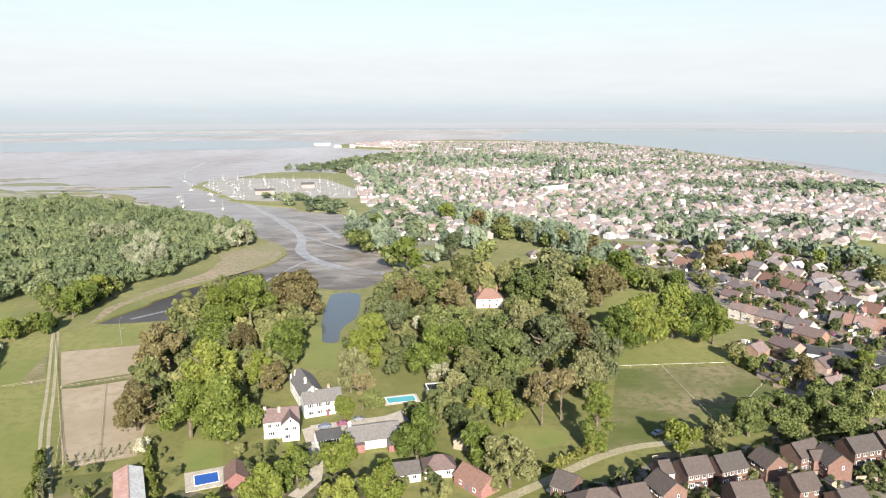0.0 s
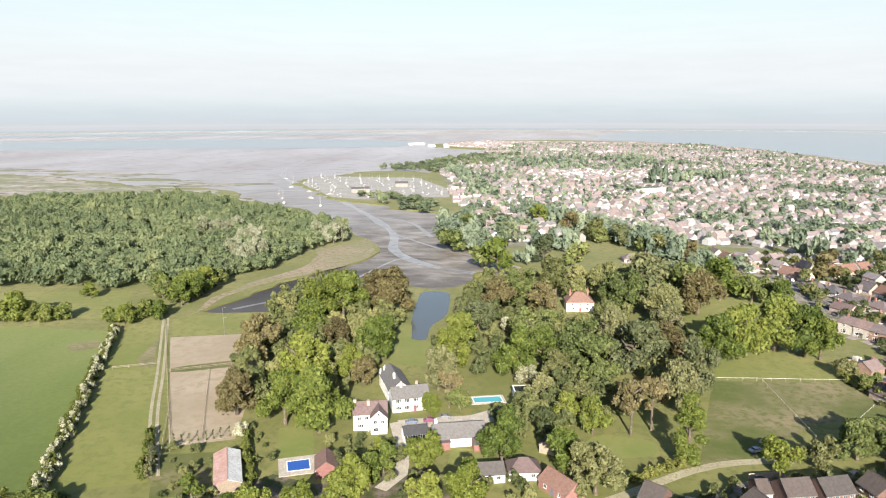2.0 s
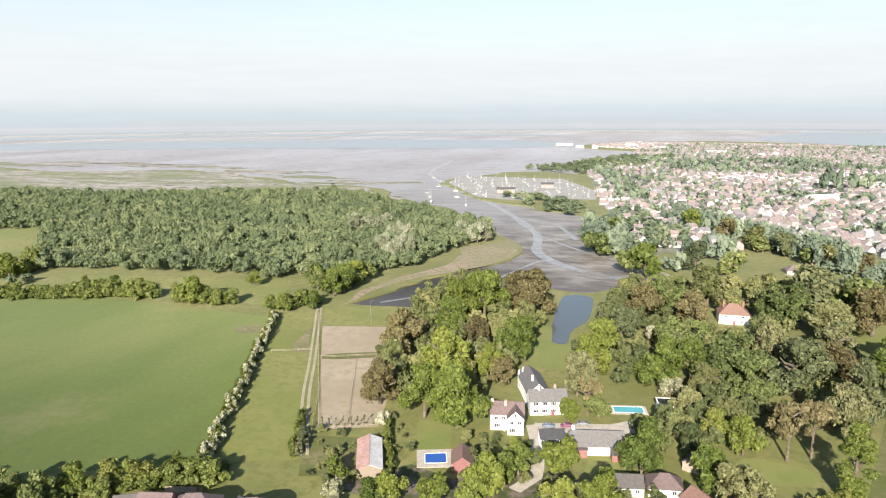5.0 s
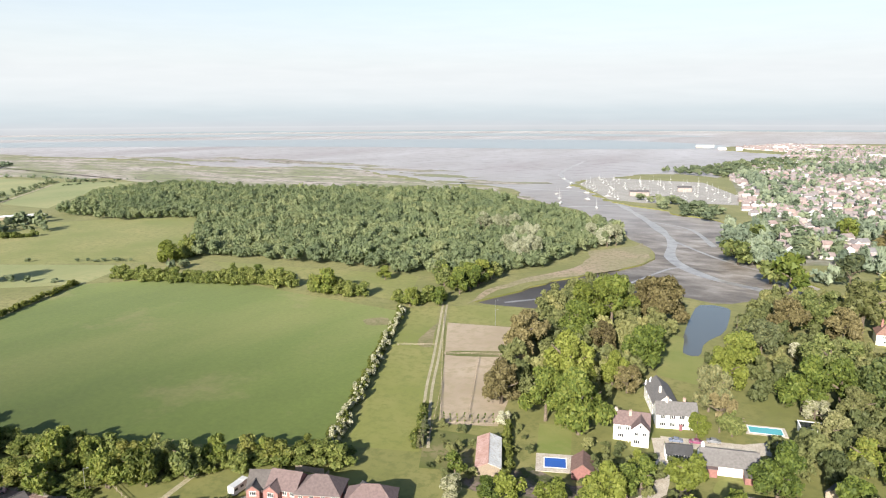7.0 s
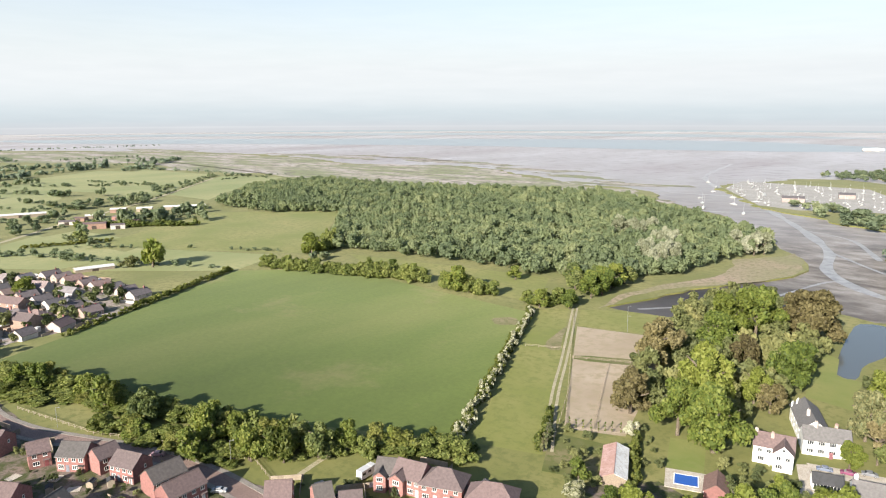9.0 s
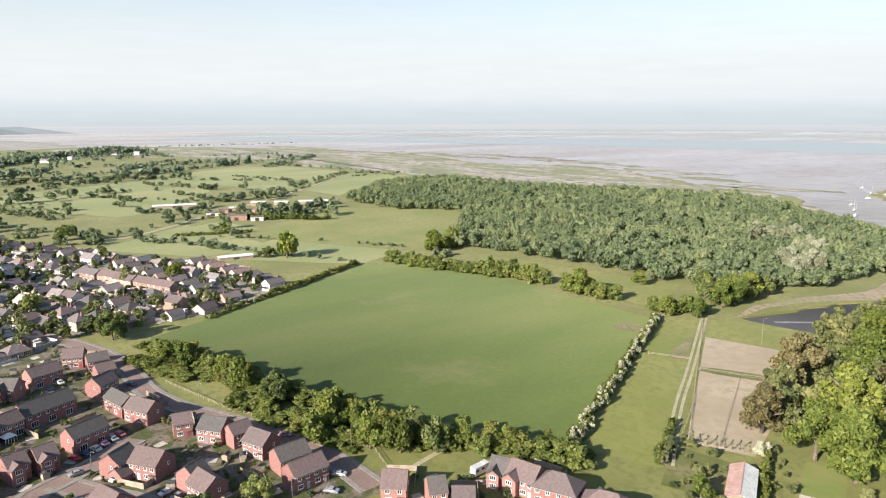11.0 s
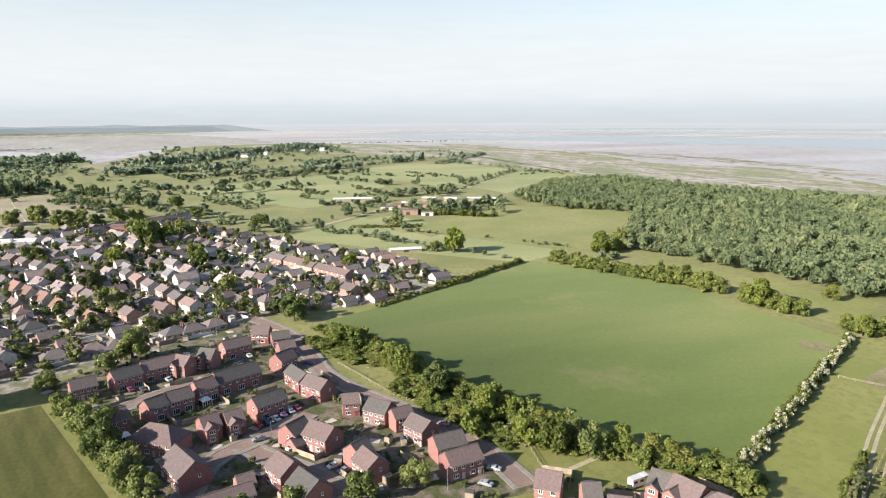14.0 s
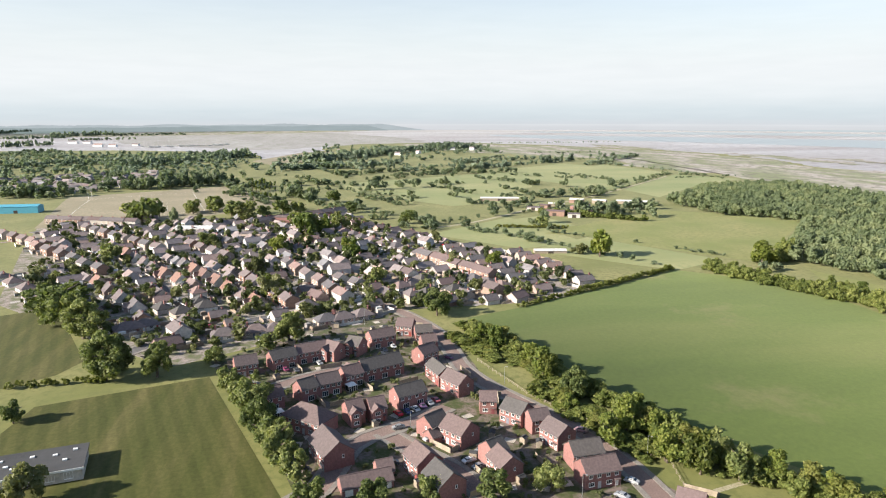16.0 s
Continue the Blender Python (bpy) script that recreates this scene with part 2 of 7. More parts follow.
M["patio"] = surface("patio_slabs", (0.40, 0.35, 0.29), (0.52, 0.47, 0.40), (0.33, 0.29, 0.24), 0.3, 2.0, 0.85, 0.2, 0.1, 0.01)
M["towng"] = surface("town_ground", (0.10, 0.12, 0.05), (0.24, 0.225, 0.20), (0.16, 0.15, 0.10), 0.035, 0.15, 0.9, 0.15, 0.2, 0.1, None, 0.4, 0.6)
M["pond"] = water("pond_water", (0.085, 0.092, 0.090), 0.16, 0.05, 0.35)
M["pool"] = water("pool_water", (0.10, 0.36, 0.40), 0.08, 0.05, 1.5)
M["brick"] = tinted("red_brick", [(0, (0.265, 0.130, 0.116)), (0.5, (0.310, 0.160, 0.142)), (1, (0.225, 0.108, 0.098))], 0.85, 1.6)
M["brickbrown"] = tinted("brown_brick", [(0, (0.17, 0.10, 0.08)), (0.5, (0.20, 0.125, 0.10)), (1, (0.14, 0.085, 0.068))], 0.85, 1.6)
M["roofdark"] = tinted("dark_brown_tiles", [(0, (0.085, 0.068, 0.06)), (0.5, (0.10, 0.078, 0.07)), (1, (0.075, 0.066, 0.062))], 0.85, 1.4)
M["stucco"] = tinted("painted_render", [(0, (0.500, 0.445, 0.395)), (0.25, (0.700, 0.675, 0.635)), (0.5, (0.330, 0.225, 0.190)), (0.75, (0.430, 0.345, 0.295)), (1, (0.610, 0.565, 0.520))], 0.8, 0.8)
M["mixwall"] = tinted("brick_and_render", [(0, (0.44, 0.38, 0.32)), (0.25, (0.58, 0.54, 0.49)), (0.45, (0.27, 0.16, 0.12)), (0.8, (0.30, 0.20, 0.155)), (1, (0.42, 0.36, 0.30))], 0.85, 0.9)
M["white"] = plain("white_paint", (0.80, 0.79, 0.76), 0.6, amount=0.12, small=1.0)
M["roof"] = tinted("brown_roof_tiles", [(0, (0.138, 0.100, 0.096)), (0.5, (0.168, 0.120, 0.115)), (1, (0.116, 0.092, 0.091))], 0.85, 1.4)
M["roofgrey"] = tinted("grey_roof_tiles", [(0, (0.075, 0.070, 0.069)), (0.5, (0.097, 0.088, 0.084)), (1, (0.114, 0.099, 0.092))], 0.8, 1.4)
M["roofred"] = tinted("orange_clay_tiles", [(0, (0.205, 0.118, 0.092)), (0.5, (0.235, 0.142, 0.114)), (1, (0.165, 0.105, 0.090))], 0.85, 1.4)
M["roofmix"] = tinted("weathered_roof_tiles", [(0, (0.128, 0.110, 0.112)), (0.35, (0.175, 0.142, 0.138)), (0.65, (0.112, 0.106, 0.112)), (0.9, (0.220, 0.160, 0.148)), (1, (0.255, 0.170, 0.150))], 0.85, 0.8)
# Town colours carry a painted haze tint: bluer and paler walls and roofs.
M["townwall"] = tinted("hazed_town_walls", [(0, (0.49, 0.485, 0.49)), (0.2, (0.446, 0.420, 0.413)), (0.5, (0.310, 0.250, 0.228)), (0.75, (0.388, 0.350, 0.329)), (0.9, (0.56, 0.565, 0.575)), (1, (0.407, 0.360, 0.339))], 0.85, 0.5, island=True, bump=0)
M["townroof"] = tinted("hazed_town_roofs", [(0, (0.209, 0.180, 0.178)), (0.3, (0.257, 0.200, 0.189)), (0.6, (0.190, 0.185, 0.194)), (0.82, (0.285, 0.205, 0.184)), (1, (0.380, 0.370, 0.378))], 0.85, 0.5, island=True, bump=0)
M["glass"] = plain("window_glass", (0.035, 0.04, 0.045), 0.08, spec=0.6, amount=0.1)
M["door"] = tinted("painted_door", [(0, (0.75, 0.74, 0.72)), (0.5, (0.10, 0.12, 0.16)), (0.75, (0.30, 0.06, 0.05)), (1, (0.12, 0.20, 0.13))], 0.5, 2.0)
M["timber"] = tinted("weathered_timber", [(0, (0.25, 0.20, 0.15)), (1, (0.36, 0.30, 0.23))], 0.85, 2.5)
M["darkwood"] = plain("dark_stained_wood", (0.06, 0.045, 0.035), 0.8)
M["bark"] = surface("bark", (0.10, 0.08, 0.06), (0.20, 0.165, 0.125), (0.07, 0.055, 0.04), 0.8, 5.0, 0.95, 0.1, 0.5, 0.05)
M["tyre"] = plain("tyre_rubber", (0.02, 0.02, 0.02), 0.8)
M["rim"] = plain("alloy_rim", (0.5, 0.5, 0.5), 0.35, 0.8)
M["carpaint"] = tinted("car_paint", [(0, (0.75, 0.75, 0.75)), (0.25, (0.03, 0.03, 0.035)), (0.45, (0.30, 0.31, 0.33)), (0.6, (0.45, 0.02, 0.03)), (0.8, (0.05, 0.08, 0.16)), (1, (0.70, 0.70, 0.68))], 0.25, 2.0, 0.6, amount=0.05, bump=0)
M["metal"] = plain("galvanised_metal", (0.42, 0.43, 0.43), 0.45, 0.7)
M["sheet"] = surface("pale_sheet_roof", (0.55, 0.55, 0.54), (0.68, 0.68, 0.66), (0.45, 0.42, 0.38), 0.3, 1.2, 0.6, 0.3, 0.1, 0.02)
M["rust"] = surface("rusty_sheet", (0.38, 0.23, 0.19), (0.48, 0.33, 0.29), (0.32, 0.18, 0.15), 0.4, 1.6, 0.7, 0.3, 0.1, 0.02)
M["slate"] = tinted("worn_grey_slates", [(0, (0.145, 0.138, 0.135)), (1, (0.185, 0.172, 0.165))], 0.75, 1.4)
M["felt"] = surface("grey_roof_felt", (0.042, 0.042, 0.045), (0.066, 0.066, 0.069), (0.054, 0.054, 0.054), 0.1, 1.0, 0.9, 0.2, 0.1, 0.02)
M["blue"] = plain("blue_cover", (0.03, 0.10, 0.36), 0.5)
M["teal"] = plain("teal_roof_sheet", (0.10, 0.36, 0.48), 0.5)
M["hull"] = plain("white_hull", (0.46, 0.46, 0.45), 0.35, amount=0.08)
M["f_oak"] = foliage("oak_leaves", (0.065, 0.090, 0.031), (0.150, 0.178, 0.058), (0.289, 0.295, 0.109))
M["f_lime"] = foliage("lime_leaves", (0.098, 0.122, 0.024), (0.172, 0.200, 0.038), (0.275, 0.288, 0.074))
M["f_plane"] = foliage("green_leaves", (0.058, 0.086, 0.021), (0.135, 0.172, 0.036), (0.246, 0.257, 0.061))
M["f_copper"] = foliage("copper_leaves", (0.080, 0.065, 0.031), (0.152, 0.131, 0.058), (0.246, 0.210, 0.102))
M["f_conifer"] = foliage("conifer_needles", (0.046, 0.060, 0.031), (0.104, 0.118, 0.052), (0.202, 0.190, 0.088), trans=0.15)
M["f_pine"] = foliage("pine_needles", (0.06, 0.055, 0.022), (0.13, 0.11, 0.05), (0.24, 0.20, 0.10), trans=0.2)
M["f_willow"] = foliage("pale_leaves", (0.085, 0.095, 0.032), (0.17, 0.175, 0.07), (0.29, 0.28, 0.14))
M["f_blossom"] = foliage("white_blossom", (0.143, 0.154, 0.066), (0.363, 0.352, 0.242), (0.660, 0.638, 0.528))
# Wood leaves lifted and flattened in colour to imitate haze over the canopy.
M["f_wood"] = foliage("hazed_woodland_leaves", (0.125, 0.158, 0.086), (0.172, 0.208, 0.106), (0.252, 0.275, 0.142), tone=True, spread=0.9)
M["f_silver"] = foliage("silver_leaves", (0.156, 0.166, 0.097), (0.282, 0.292, 0.199), (0.408, 0.408, 0.312))
M["f_park"] = foliage("park_leaves", (0.074, 0.092, 0.037), (0.158, 0.172, 0.067), (0.300, 0.285, 0.120), tone=True, spread=0.8)
# Far and meadow trees: haze painted into paler, bluer leaf colours.
M["f_far"] = foliage("hazed_distant_leaves", (0.125, 0.162, 0.120), (0.205, 0.250, 0.178), (0.310, 0.350, 0.240), tone=True, spread=0.85)
M["f_mid"] = foliage("hazed_meadow_leaves", (0.092, 0.120, 0.072), (0.158, 0.194, 0.112), (0.245, 0.270, 0.155), tone=True, spread=0.85)
M["f_edge"] = foliage("field_edge_leaves", (0.064, 0.088, 0.020), (0.150, 0.178, 0.046), (0.270, 0.275, 0.085), tone=True)
M["f_garden"] = foliage("garden_leaves", (0.048, 0.062, 0.026), (0.108, 0.125, 0.046), (0.215, 0.212, 0.090), tone=True, spread=0.8)
M["f_hedge"] = foliage("hedge_leaves", (0.060, 0.080, 0.016), (0.145, 0.160, 0.036), (0.265, 0.255, 0.078))


# ---- mesh helpers ----
class Geo:
    def __init__(self):
        self.v, self.f, self.mi, self.cur = [], [], [], 0

    def quad(self, *pts):
        n = len(self.v)
        self.v += [tuple(p) for p in pts]
        self.f.append(tuple(range(n, n + len(pts))))
        self.mi.append(self.cur)

    def box(self, x0, y0, z0, x1, y1, z1, m=None):
        c = [Vector(p) for p in ((x0, y0, z0), (x1, y0, z0), (x1, y1, z0), (x0, y1, z0), (x0, y0, z1), (x1, y0, z1), (x1, y1, z1), (x0, y1, z1))]
        if m is not None:
            c = [m @ p for p in c]
        n = len(self.v)
        self.v += [tuple(p) for p in c]
        for q in ((3, 2, 1, 0), (4, 5, 6, 7), (0, 1, 5, 4), (1, 2, 6, 5), (2, 3, 7, 6), (3, 0, 4, 7)):
            self.f.append(tuple(n + i for i in q))
            self.mi.append(self.cur)
        return self

    def tube(self, a, b, r0, r1, sides=6, cap=True):
        a, b = Vector(a), Vector(b)
        q = (b - a).to_track_quat("Z", "Y")
        n = len(self.v)
        for p, r in ((a, r0), (b, r1)):
            for i in range(sides):
                w = 2 * math.pi * i / sides
                self.v.append(tuple(p + q @ Vector((r * math.cos(w), r * math.sin(w), 0))))
        for i in range(sides):
            j = (i + 1) % sides
            self.f.append((n + i, n + j, n + sides + j, n + sides + i))
            self.mi.append(self.cur)
        if cap:
            self.f += [tuple(n + sides - 1 - i for i in range(sides)), tuple(n + sides + i for i in range(sides))]
            self.mi += [self.cur, self.cur]
        return self

    def mesh(self, name, *mats):
        me = bpy.data.meshes.new(name)
        me.from_pydata(self.v, [], self.f)
        for m in mats:
            me.materials.append(M[m] if isinstance(m, str) else m)
        if len(mats) > 1:
            me.polygons.foreach_set("material_index", self.mi)
        me.update()
        return me


def part(name, geo, mats, parent, label="", m=None):
    """One mesh object under a thing or a part; geo is a Geo or a finished mesh."""
    me = geo.mesh(name, *([mats] if isinstance(mats, str) else mats)) if isinstance(geo, Geo) else geo
    ob = new(name, me)
    ob.parent = parent
    if m is not None:
        ob.matrix_basis = m
    if label:
        tagged(ob, label)
    return ob


def thing(name, label, category, group="", m=None, geo=None, mats=None, kind=""):
    me = None
    if geo is not None:
        me = geo.mesh(name, *([mats] if isinstance(mats, str) else mats)) if isinstance(geo, Geo) else geo
    ob = new(name, me)
    if m is not None:
        ob.matrix_basis = m
    return tagged(ob, label, category, group, kind)


def inside(x, y, poly):
    hit, j = False, len(poly) - 1
    for i in range(len(poly)):
        (xi, yi), (xj, yj) = poly[i], poly[j]
        if (yi > y) != (yj > y) and x < (xj - xi) * (y - yi) / (yj - yi) + xi:
            hit = not hit
        j = i
    return hit


def scatter(poly, step, rng, jitter=0.45, angle=0.0):
    """Jittered grid of places inside an outline."""
    ca, sa = math.cos(angle), math.sin(angle)
    rot = [(x * ca + y * sa, -x * sa + y * ca) for x, y in poly]
    x0, x1 = min(p[0] for p in rot), max(p[0] for p in rot)
    y0, y1 = min(p[1] for p in rot), max(p[1] for p in rot)
    sx, sy = step if isinstance(step, tuple) else (step, step)
    got = []
    for i in range(int((x1 - x0) / sx) + 1):
        for j in range(int((y1 - y0) / sy) + 1):
            x = x0 + (i + 0.5 + rng.uniform(-jitter, jitter)) * sx
            y = y0 + (j + 0.5 + rng.uniform(-jitter, jitter)) * sy
            X, Y = x * ca - y * sa, x * sa + y * ca
            if inside(X, Y, poly):
                got.append((X, Y))
    return got


def smooth_outline(poly, rounds=2):
    """Rounds the corners of an outline."""
    for _ in range(rounds):
        nxt = []
        for i in range(len(poly)):
            (x0, y0), (x1, y1) = poly[i], poly[(i + 1) % len(poly)]
            nxt += [(x0 * 0.8 + x1 * 0.2, y0 * 0.8 + y1 * 0.2), (x0 * 0.2 + x1 * 0.8, y0 * 0.2 + y1 * 0.8)]
        poly = nxt
    return poly


def ragged(poly, step, amount, seed=0):
    """An outline with many small bays and points."""
    got = []
    for i in range(len(poly)):
        (x0, y0), (x1, y1) = poly[i], poly[(i + 1) % len(poly)]
        n = max(1, int(math.hypot(x1 - x0, y1 - y0) / step))
        for k in range(n):
            x, y = x0 + (x1 - x0) * k / n, y0 + (y1 - y0) * k / n
            far = min(1.0, max(0.25, math.hypot(x, y) / 900))
            got.append((x + amount * far * (noise.noise((x * 0.012, y * 0.012, seed)) + 0.6 * noise.noise((x * 0.05, y * 0.05, seed))), y + amount * far * (noise.noise((x * 0.012, y * 0.012, seed + 7)) + 0.6 * noise.noise((x * 0.05, y * 0.05, seed + 7)))))
    return got


def sheet(name, poly, z, mat, label, category, rounds=0, skirt=0.0, wobble=0.0, tear=0.0):
    """A flat piece of ground with an outline; a skirt gives it thickness."""
    if rounds:
        poly = smooth_outline(poly, rounds)
    if tear:
        poly = ragged(poly, 40, tear, len(poly))
    z = z * 0.35 if 0 < z < 0.115 else z
    bm = bmesh.new()
    vs = [bm.verts.new((x + wobble * noise.noise((x * 0.03, y * 0.03, 3)), y + wobble * noise.noise((x * 0.03, y * 0.03, 9)), z)) for x, y in poly]
    fc = bm.faces.new(vs)
    if fc.calc_area() and sum((poly[i - 1][0] * poly[i][1] - poly[i][0] * poly[i - 1][1]) for i in range(len(poly))) < 0:
        bmesh.ops.reverse_faces(bm, faces=[fc])
    bmesh.ops.triangulate(bm, faces=[fc])
    if skirt:
        ed = [e for e in bm.edges if e.is_boundary]
        r = bmesh.ops.extrude_edge_only(bm, edges=ed)
        for v in [g for g in r["geom"] if isinstance(g, bmesh.types.BMVert)]:
            v.co.z -= skirt
    me = bpy.data.meshes.new(name)
    bm.to_mesh(me)
    bm.free()
    me.materials.append(M[mat])
    ob = new(name, me)
    return tagged(ob, label, category, kind="structure")


def spline(pts, step):
    """Points at even steps along a smooth line through pts."""
    p = [Vector((*q[:2], 0)) for q in pts]
    p = [2 * p[0] - p[1]] + p + [2 * p[-1] - p[-2]]
    got = []
    for i in range(1, len(p) - 2):
        n = max(1, int((p[i + 1] - p[i]).length / step))
        for k in range(n):
            t = k / n
            a, b, c, d = p[i - 1], p[i], p[i + 1], p[i + 2]
            got.append(0.5 * ((2 * b) + (c - a) * t + (2 * a - 5 * b + 4 * c - d) * t * t + (3 * b - a - 3 * c + d) * t ** 3))
    got.append(p[-2])
    return got


LAYER = []


def ribbon(name, pts, width, z, mat, label, category, shift=0.0, thick=0.0, step=6.0, vary=0.0):
    """A road, path or kerb that follows a line."""
    line = spline(pts, step)
    LAYER.append(0)
    z += len(LAYER) % 13 * 0.005
    g = Geo()
    rows = []
    full = width
    for i, p in enumerate(line):
        width = full * (1 + vary * noise.noise((p.x * 0.02, p.y * 0.02, 4)))
        d = (line[min(i + 1, len(line) - 1)] - line[max(i - 1, 0)]).normalized()
        s = Vector((-d.y, d.x, 0))
        rows.append((p + s * (shift + width / 2), p + s * (shift - width / 2)))
    for (a, b), (c, d) in zip(rows, rows[1:]):
        g.quad((b.x, b.y, z), (d.x, d.y, z), (c.x, c.y, z), (a.x, a.y, z))
        if thick:
            for p, q in ((a, c), (d, b)):
                g.quad((p.x, p.y, z), (q.x, q.y, z), (q.x, q.y, z - thick), (p.x, p.y, z - thick))
    return thing(name, label, category, geo=g, mats=mat, kind="structure")


# ---- plan: outlines, roads, houses, trees (metres, camera over the origin) ----
SHORE = [(-2206, -863), (-2188, -492), (-1954, -151), (-1603, -88), (-1783, 8), (-2455, 120), (-2564, 551), (-2192, 860), (-1771, 1067), (-1349, 1064), (-1172, 965), (-958, 1097), (-817, 1051), (-572, 923), (-424, 875), (-323, 768), (-194, 653), (-140, 540), (-114, 478), (-122, 443), (-137, 418), (-152, 393), (-164, 369), (-171, 330), (-173, 319), (-131, 325), (-112, 335), (-102, 367), (-90, 389), (-80, 392), (-56, 381), (-42, 396), (0, 451), (-29, 479), (-66, 530), (-99, 694), (-163, 748), (-247, 808), (-346, 961), (-359, 1078), (-275, 1256), (-177, 1186), (-260, 1399), (-164, 1639), (-129, 1687), (-21, 1886), (-136, 1985), (-321, 2135), (-374, 2340), (-208, 2734)]
SHORE_B = [(154, 2821), (553, 2443), (658, 2024), (672, 1615), (677, 1270), (630, 970)]
SHORE = SHORE + SHORE_B
BIGFIELD = [(-323, 76), (-336, 107), (-357, 149), (-378, 193), (-402, 236), (-365, 277), (-321, 289), (-269, 287), (-199, 286), (-133, 151), (-149, 141), (-183, 122), (-216, 109), (-280, 91)]
STRIP = [(-196, 291), (-185, 306), (-105, 161), (-127, 153)]
PADDOCK = [(-165, 281), (-123, 293), (-109, 248), (-92, 189), (-110, 181)]
TOPGRASS = [(-179, 308), (-161, 321), (-128, 328), (-114, 298), (-165, 282)]
UPFIELD = [(-386, 325), (-337, 336), (-276, 350), (-232, 359), (-202, 300), (-233, 305), (-286, 305), (-347, 307)]
NWFIELD = [(-607, 290), (-653, 395), (-570, 467), (-461, 357), (-417, 304), (-485, 256), (-578, 213)]
NWFIELD2 = [(-483, 160), (-531, 230), (-425, 288), (-402, 239), (-420, 220), (-463, 183)]
WFIELD = [(-572, 102), (-654, 198), (-604, 205), (-506, 220), (-495, 159)]
MIDFIELD = [(-846, 101), (-1072, 211), (-874, 280), (-782, 265), (-751, 160)]
MARSHFIELD = [(-1252, 367), (-1372, 539), (-1127, 637), (-880, 421), (-1022, 355)]
RUGBY = [(-675, -246), (-930, -295), (-1034, -115), (-800, -3), (-704, -134)]
LAWN = [(-228, -102), (-249, -99), (-266, -42), (-166, -10), (-156, -56), (-181, -84)]
GREEN = [(-375, -159), (-386, -135), (-295, -96), (-280, -102), (-269, -118)]
HORSEFIELD = [(69, 258), (118, 263), (128, 237), (91, 222), (65, 194), (49, 190)]
HORSEFIELD2 = [(78, 288), (117, 304), (119, 265), (70, 259)]
EASTFIELD = [(61, 347), (101, 388), (125, 381), (121, 357), (62, 322)]
FARGREEN = [(199, 447), (225, 430), (238, 355), (271, 406), (248, 447)]
FARGREEN2 = [(275, 505), (313, 473), (381, 579), (335, 557)]
POND = [(-64, 376), (-62, 345), (-60, 325), (-56, 295), (-51, 291), (-47, 293), (-49, 312), (-43, 332), (-45, 360), (-47, 377), (-56, 381)]
LAWN2 = [(-58, 262), (-66, 319), (-58, 314), (-54, 291), (-45, 291), (-42, 259)]
HOUSELAWN = [(-74, 179), (-81, 198), (-71, 202), (-64, 182)]
WOOD = [(-415, 324), (-358, 345), (-286, 356), (-228, 362), (-184, 325), (-181, 398), (-166, 435), (-168, 490), (-150, 530), (-172, 591), (-288, 687), (-404, 787), (-551, 747), (-695, 673), (-871, 670), (-849, 542), (-717, 408), (-618, 414), (-561, 463)]
PARK = [(-64, 333), (-52, 396), (-20, 408), (14, 424), (116, 432), (137, 387), (61, 331), (72, 281), (56, 233), (31, 223), (-1, 238), (-32, 256)]
SALTMARSH = [(-175, 316), (-176, 338), (-169, 390), (-153, 430), (-157, 472), (-163, 494), (-146, 522), (-134, 548), (-113, 476), (-123, 442), (-138, 417), (-153, 392), (-165, 368), (-172, 330)]
ESTATE = [(-284, -44), (-349, 43), (-301, 63), (-249, 64), (-160, 92), (-144, 98), (-150, -3), (-214, -18)]
TOWN = [(-184, 1284), (-139, 1811), (-145, 2122), (-7, 2445), (522, 2306), (618, 1900), (623, 1496), (637, 1195), (601, 846), (379, 526), (254, 505), (199, 530), (126, 544), (50, 617), (-40, 574), (-71, 692)]
TOWN2 = [(-70, 529), (-57, 652), (23, 590), (37, 546), (-28, 511)]
GROVE = [(-124, 269), (-135, 355), (-120, 398), (-68, 354), (-61, 262), (-66, 239), (-66, 215), (-88, 203), (-104, 215)]
SPINNEY = [(-17, 233), (-1, 244), (31, 225), (33, 206), (18, 174), (5, 174), (-11, 181)]
COTTAGES = [(-56, 181), (-39, 191), (-11, 184), (2, 171), (2, 161), (-51, 161)]
FARSHORE = [(-3431, -1471), (-3630, -913), (-3819, -460), (-4171, 75), (-4769, 547), (-5356, -561), (-5817, -2484)]
VILLAGE = [(-1187, -503), (-1306, -251), (-1124, -209), (-991, -272), (-954, -407)]
SPIT = [(-333, 2293), (-200, 2618), (542, 2396), (513, 2264), (-6, 2266), (-162, 2123)]
MARINA = [(-348, 985), (-366, 1110), (-190, 1095), (-117, 930), (-105, 835), (-155, 832), (-203, 803), (-250, 820)]
ESTATE_ROAD = [(-369, 31), (-338, 46), (-307, 56), (-277, 58), (-258, 58), (-237, 63), (-217, 72), (-199, 80), (-183, 85), (-167, 88), (-148, 89)]
CLOSE = [(-220, 44), (-211, 32), (-205, 20), (-197, 9), (-173, -2), (-166, -11)]
CLOSE_UPPER = [(-266, 13), (-258, -5), (-249, -20), (-256, -28)]
CLOSE_LINK = [(-205, 20), (-194, 26), (-177, 37), (-161, 43)]
FRONT_ROAD = [(-293, -89), (-319, -66), (-331, -49), (-345, -22), (-355, 13), (-369, 31), (-379, 47)]
STREET_A = [(-331, -49), (-378, -71), (-453, -104), (-561, -159), (-658, -240)]
STREET_B = [(-369, 31), (-429, 13), (-508, -12), (-604, -52), (-664, -112)]
STREET_C = [(-379, 47), (-372, 113), (-381, 137), (-449, 124), (-532, 95), (-630, 48)]
STREET_D = [(-508, -12), (-455, 49), (-399, 81)]
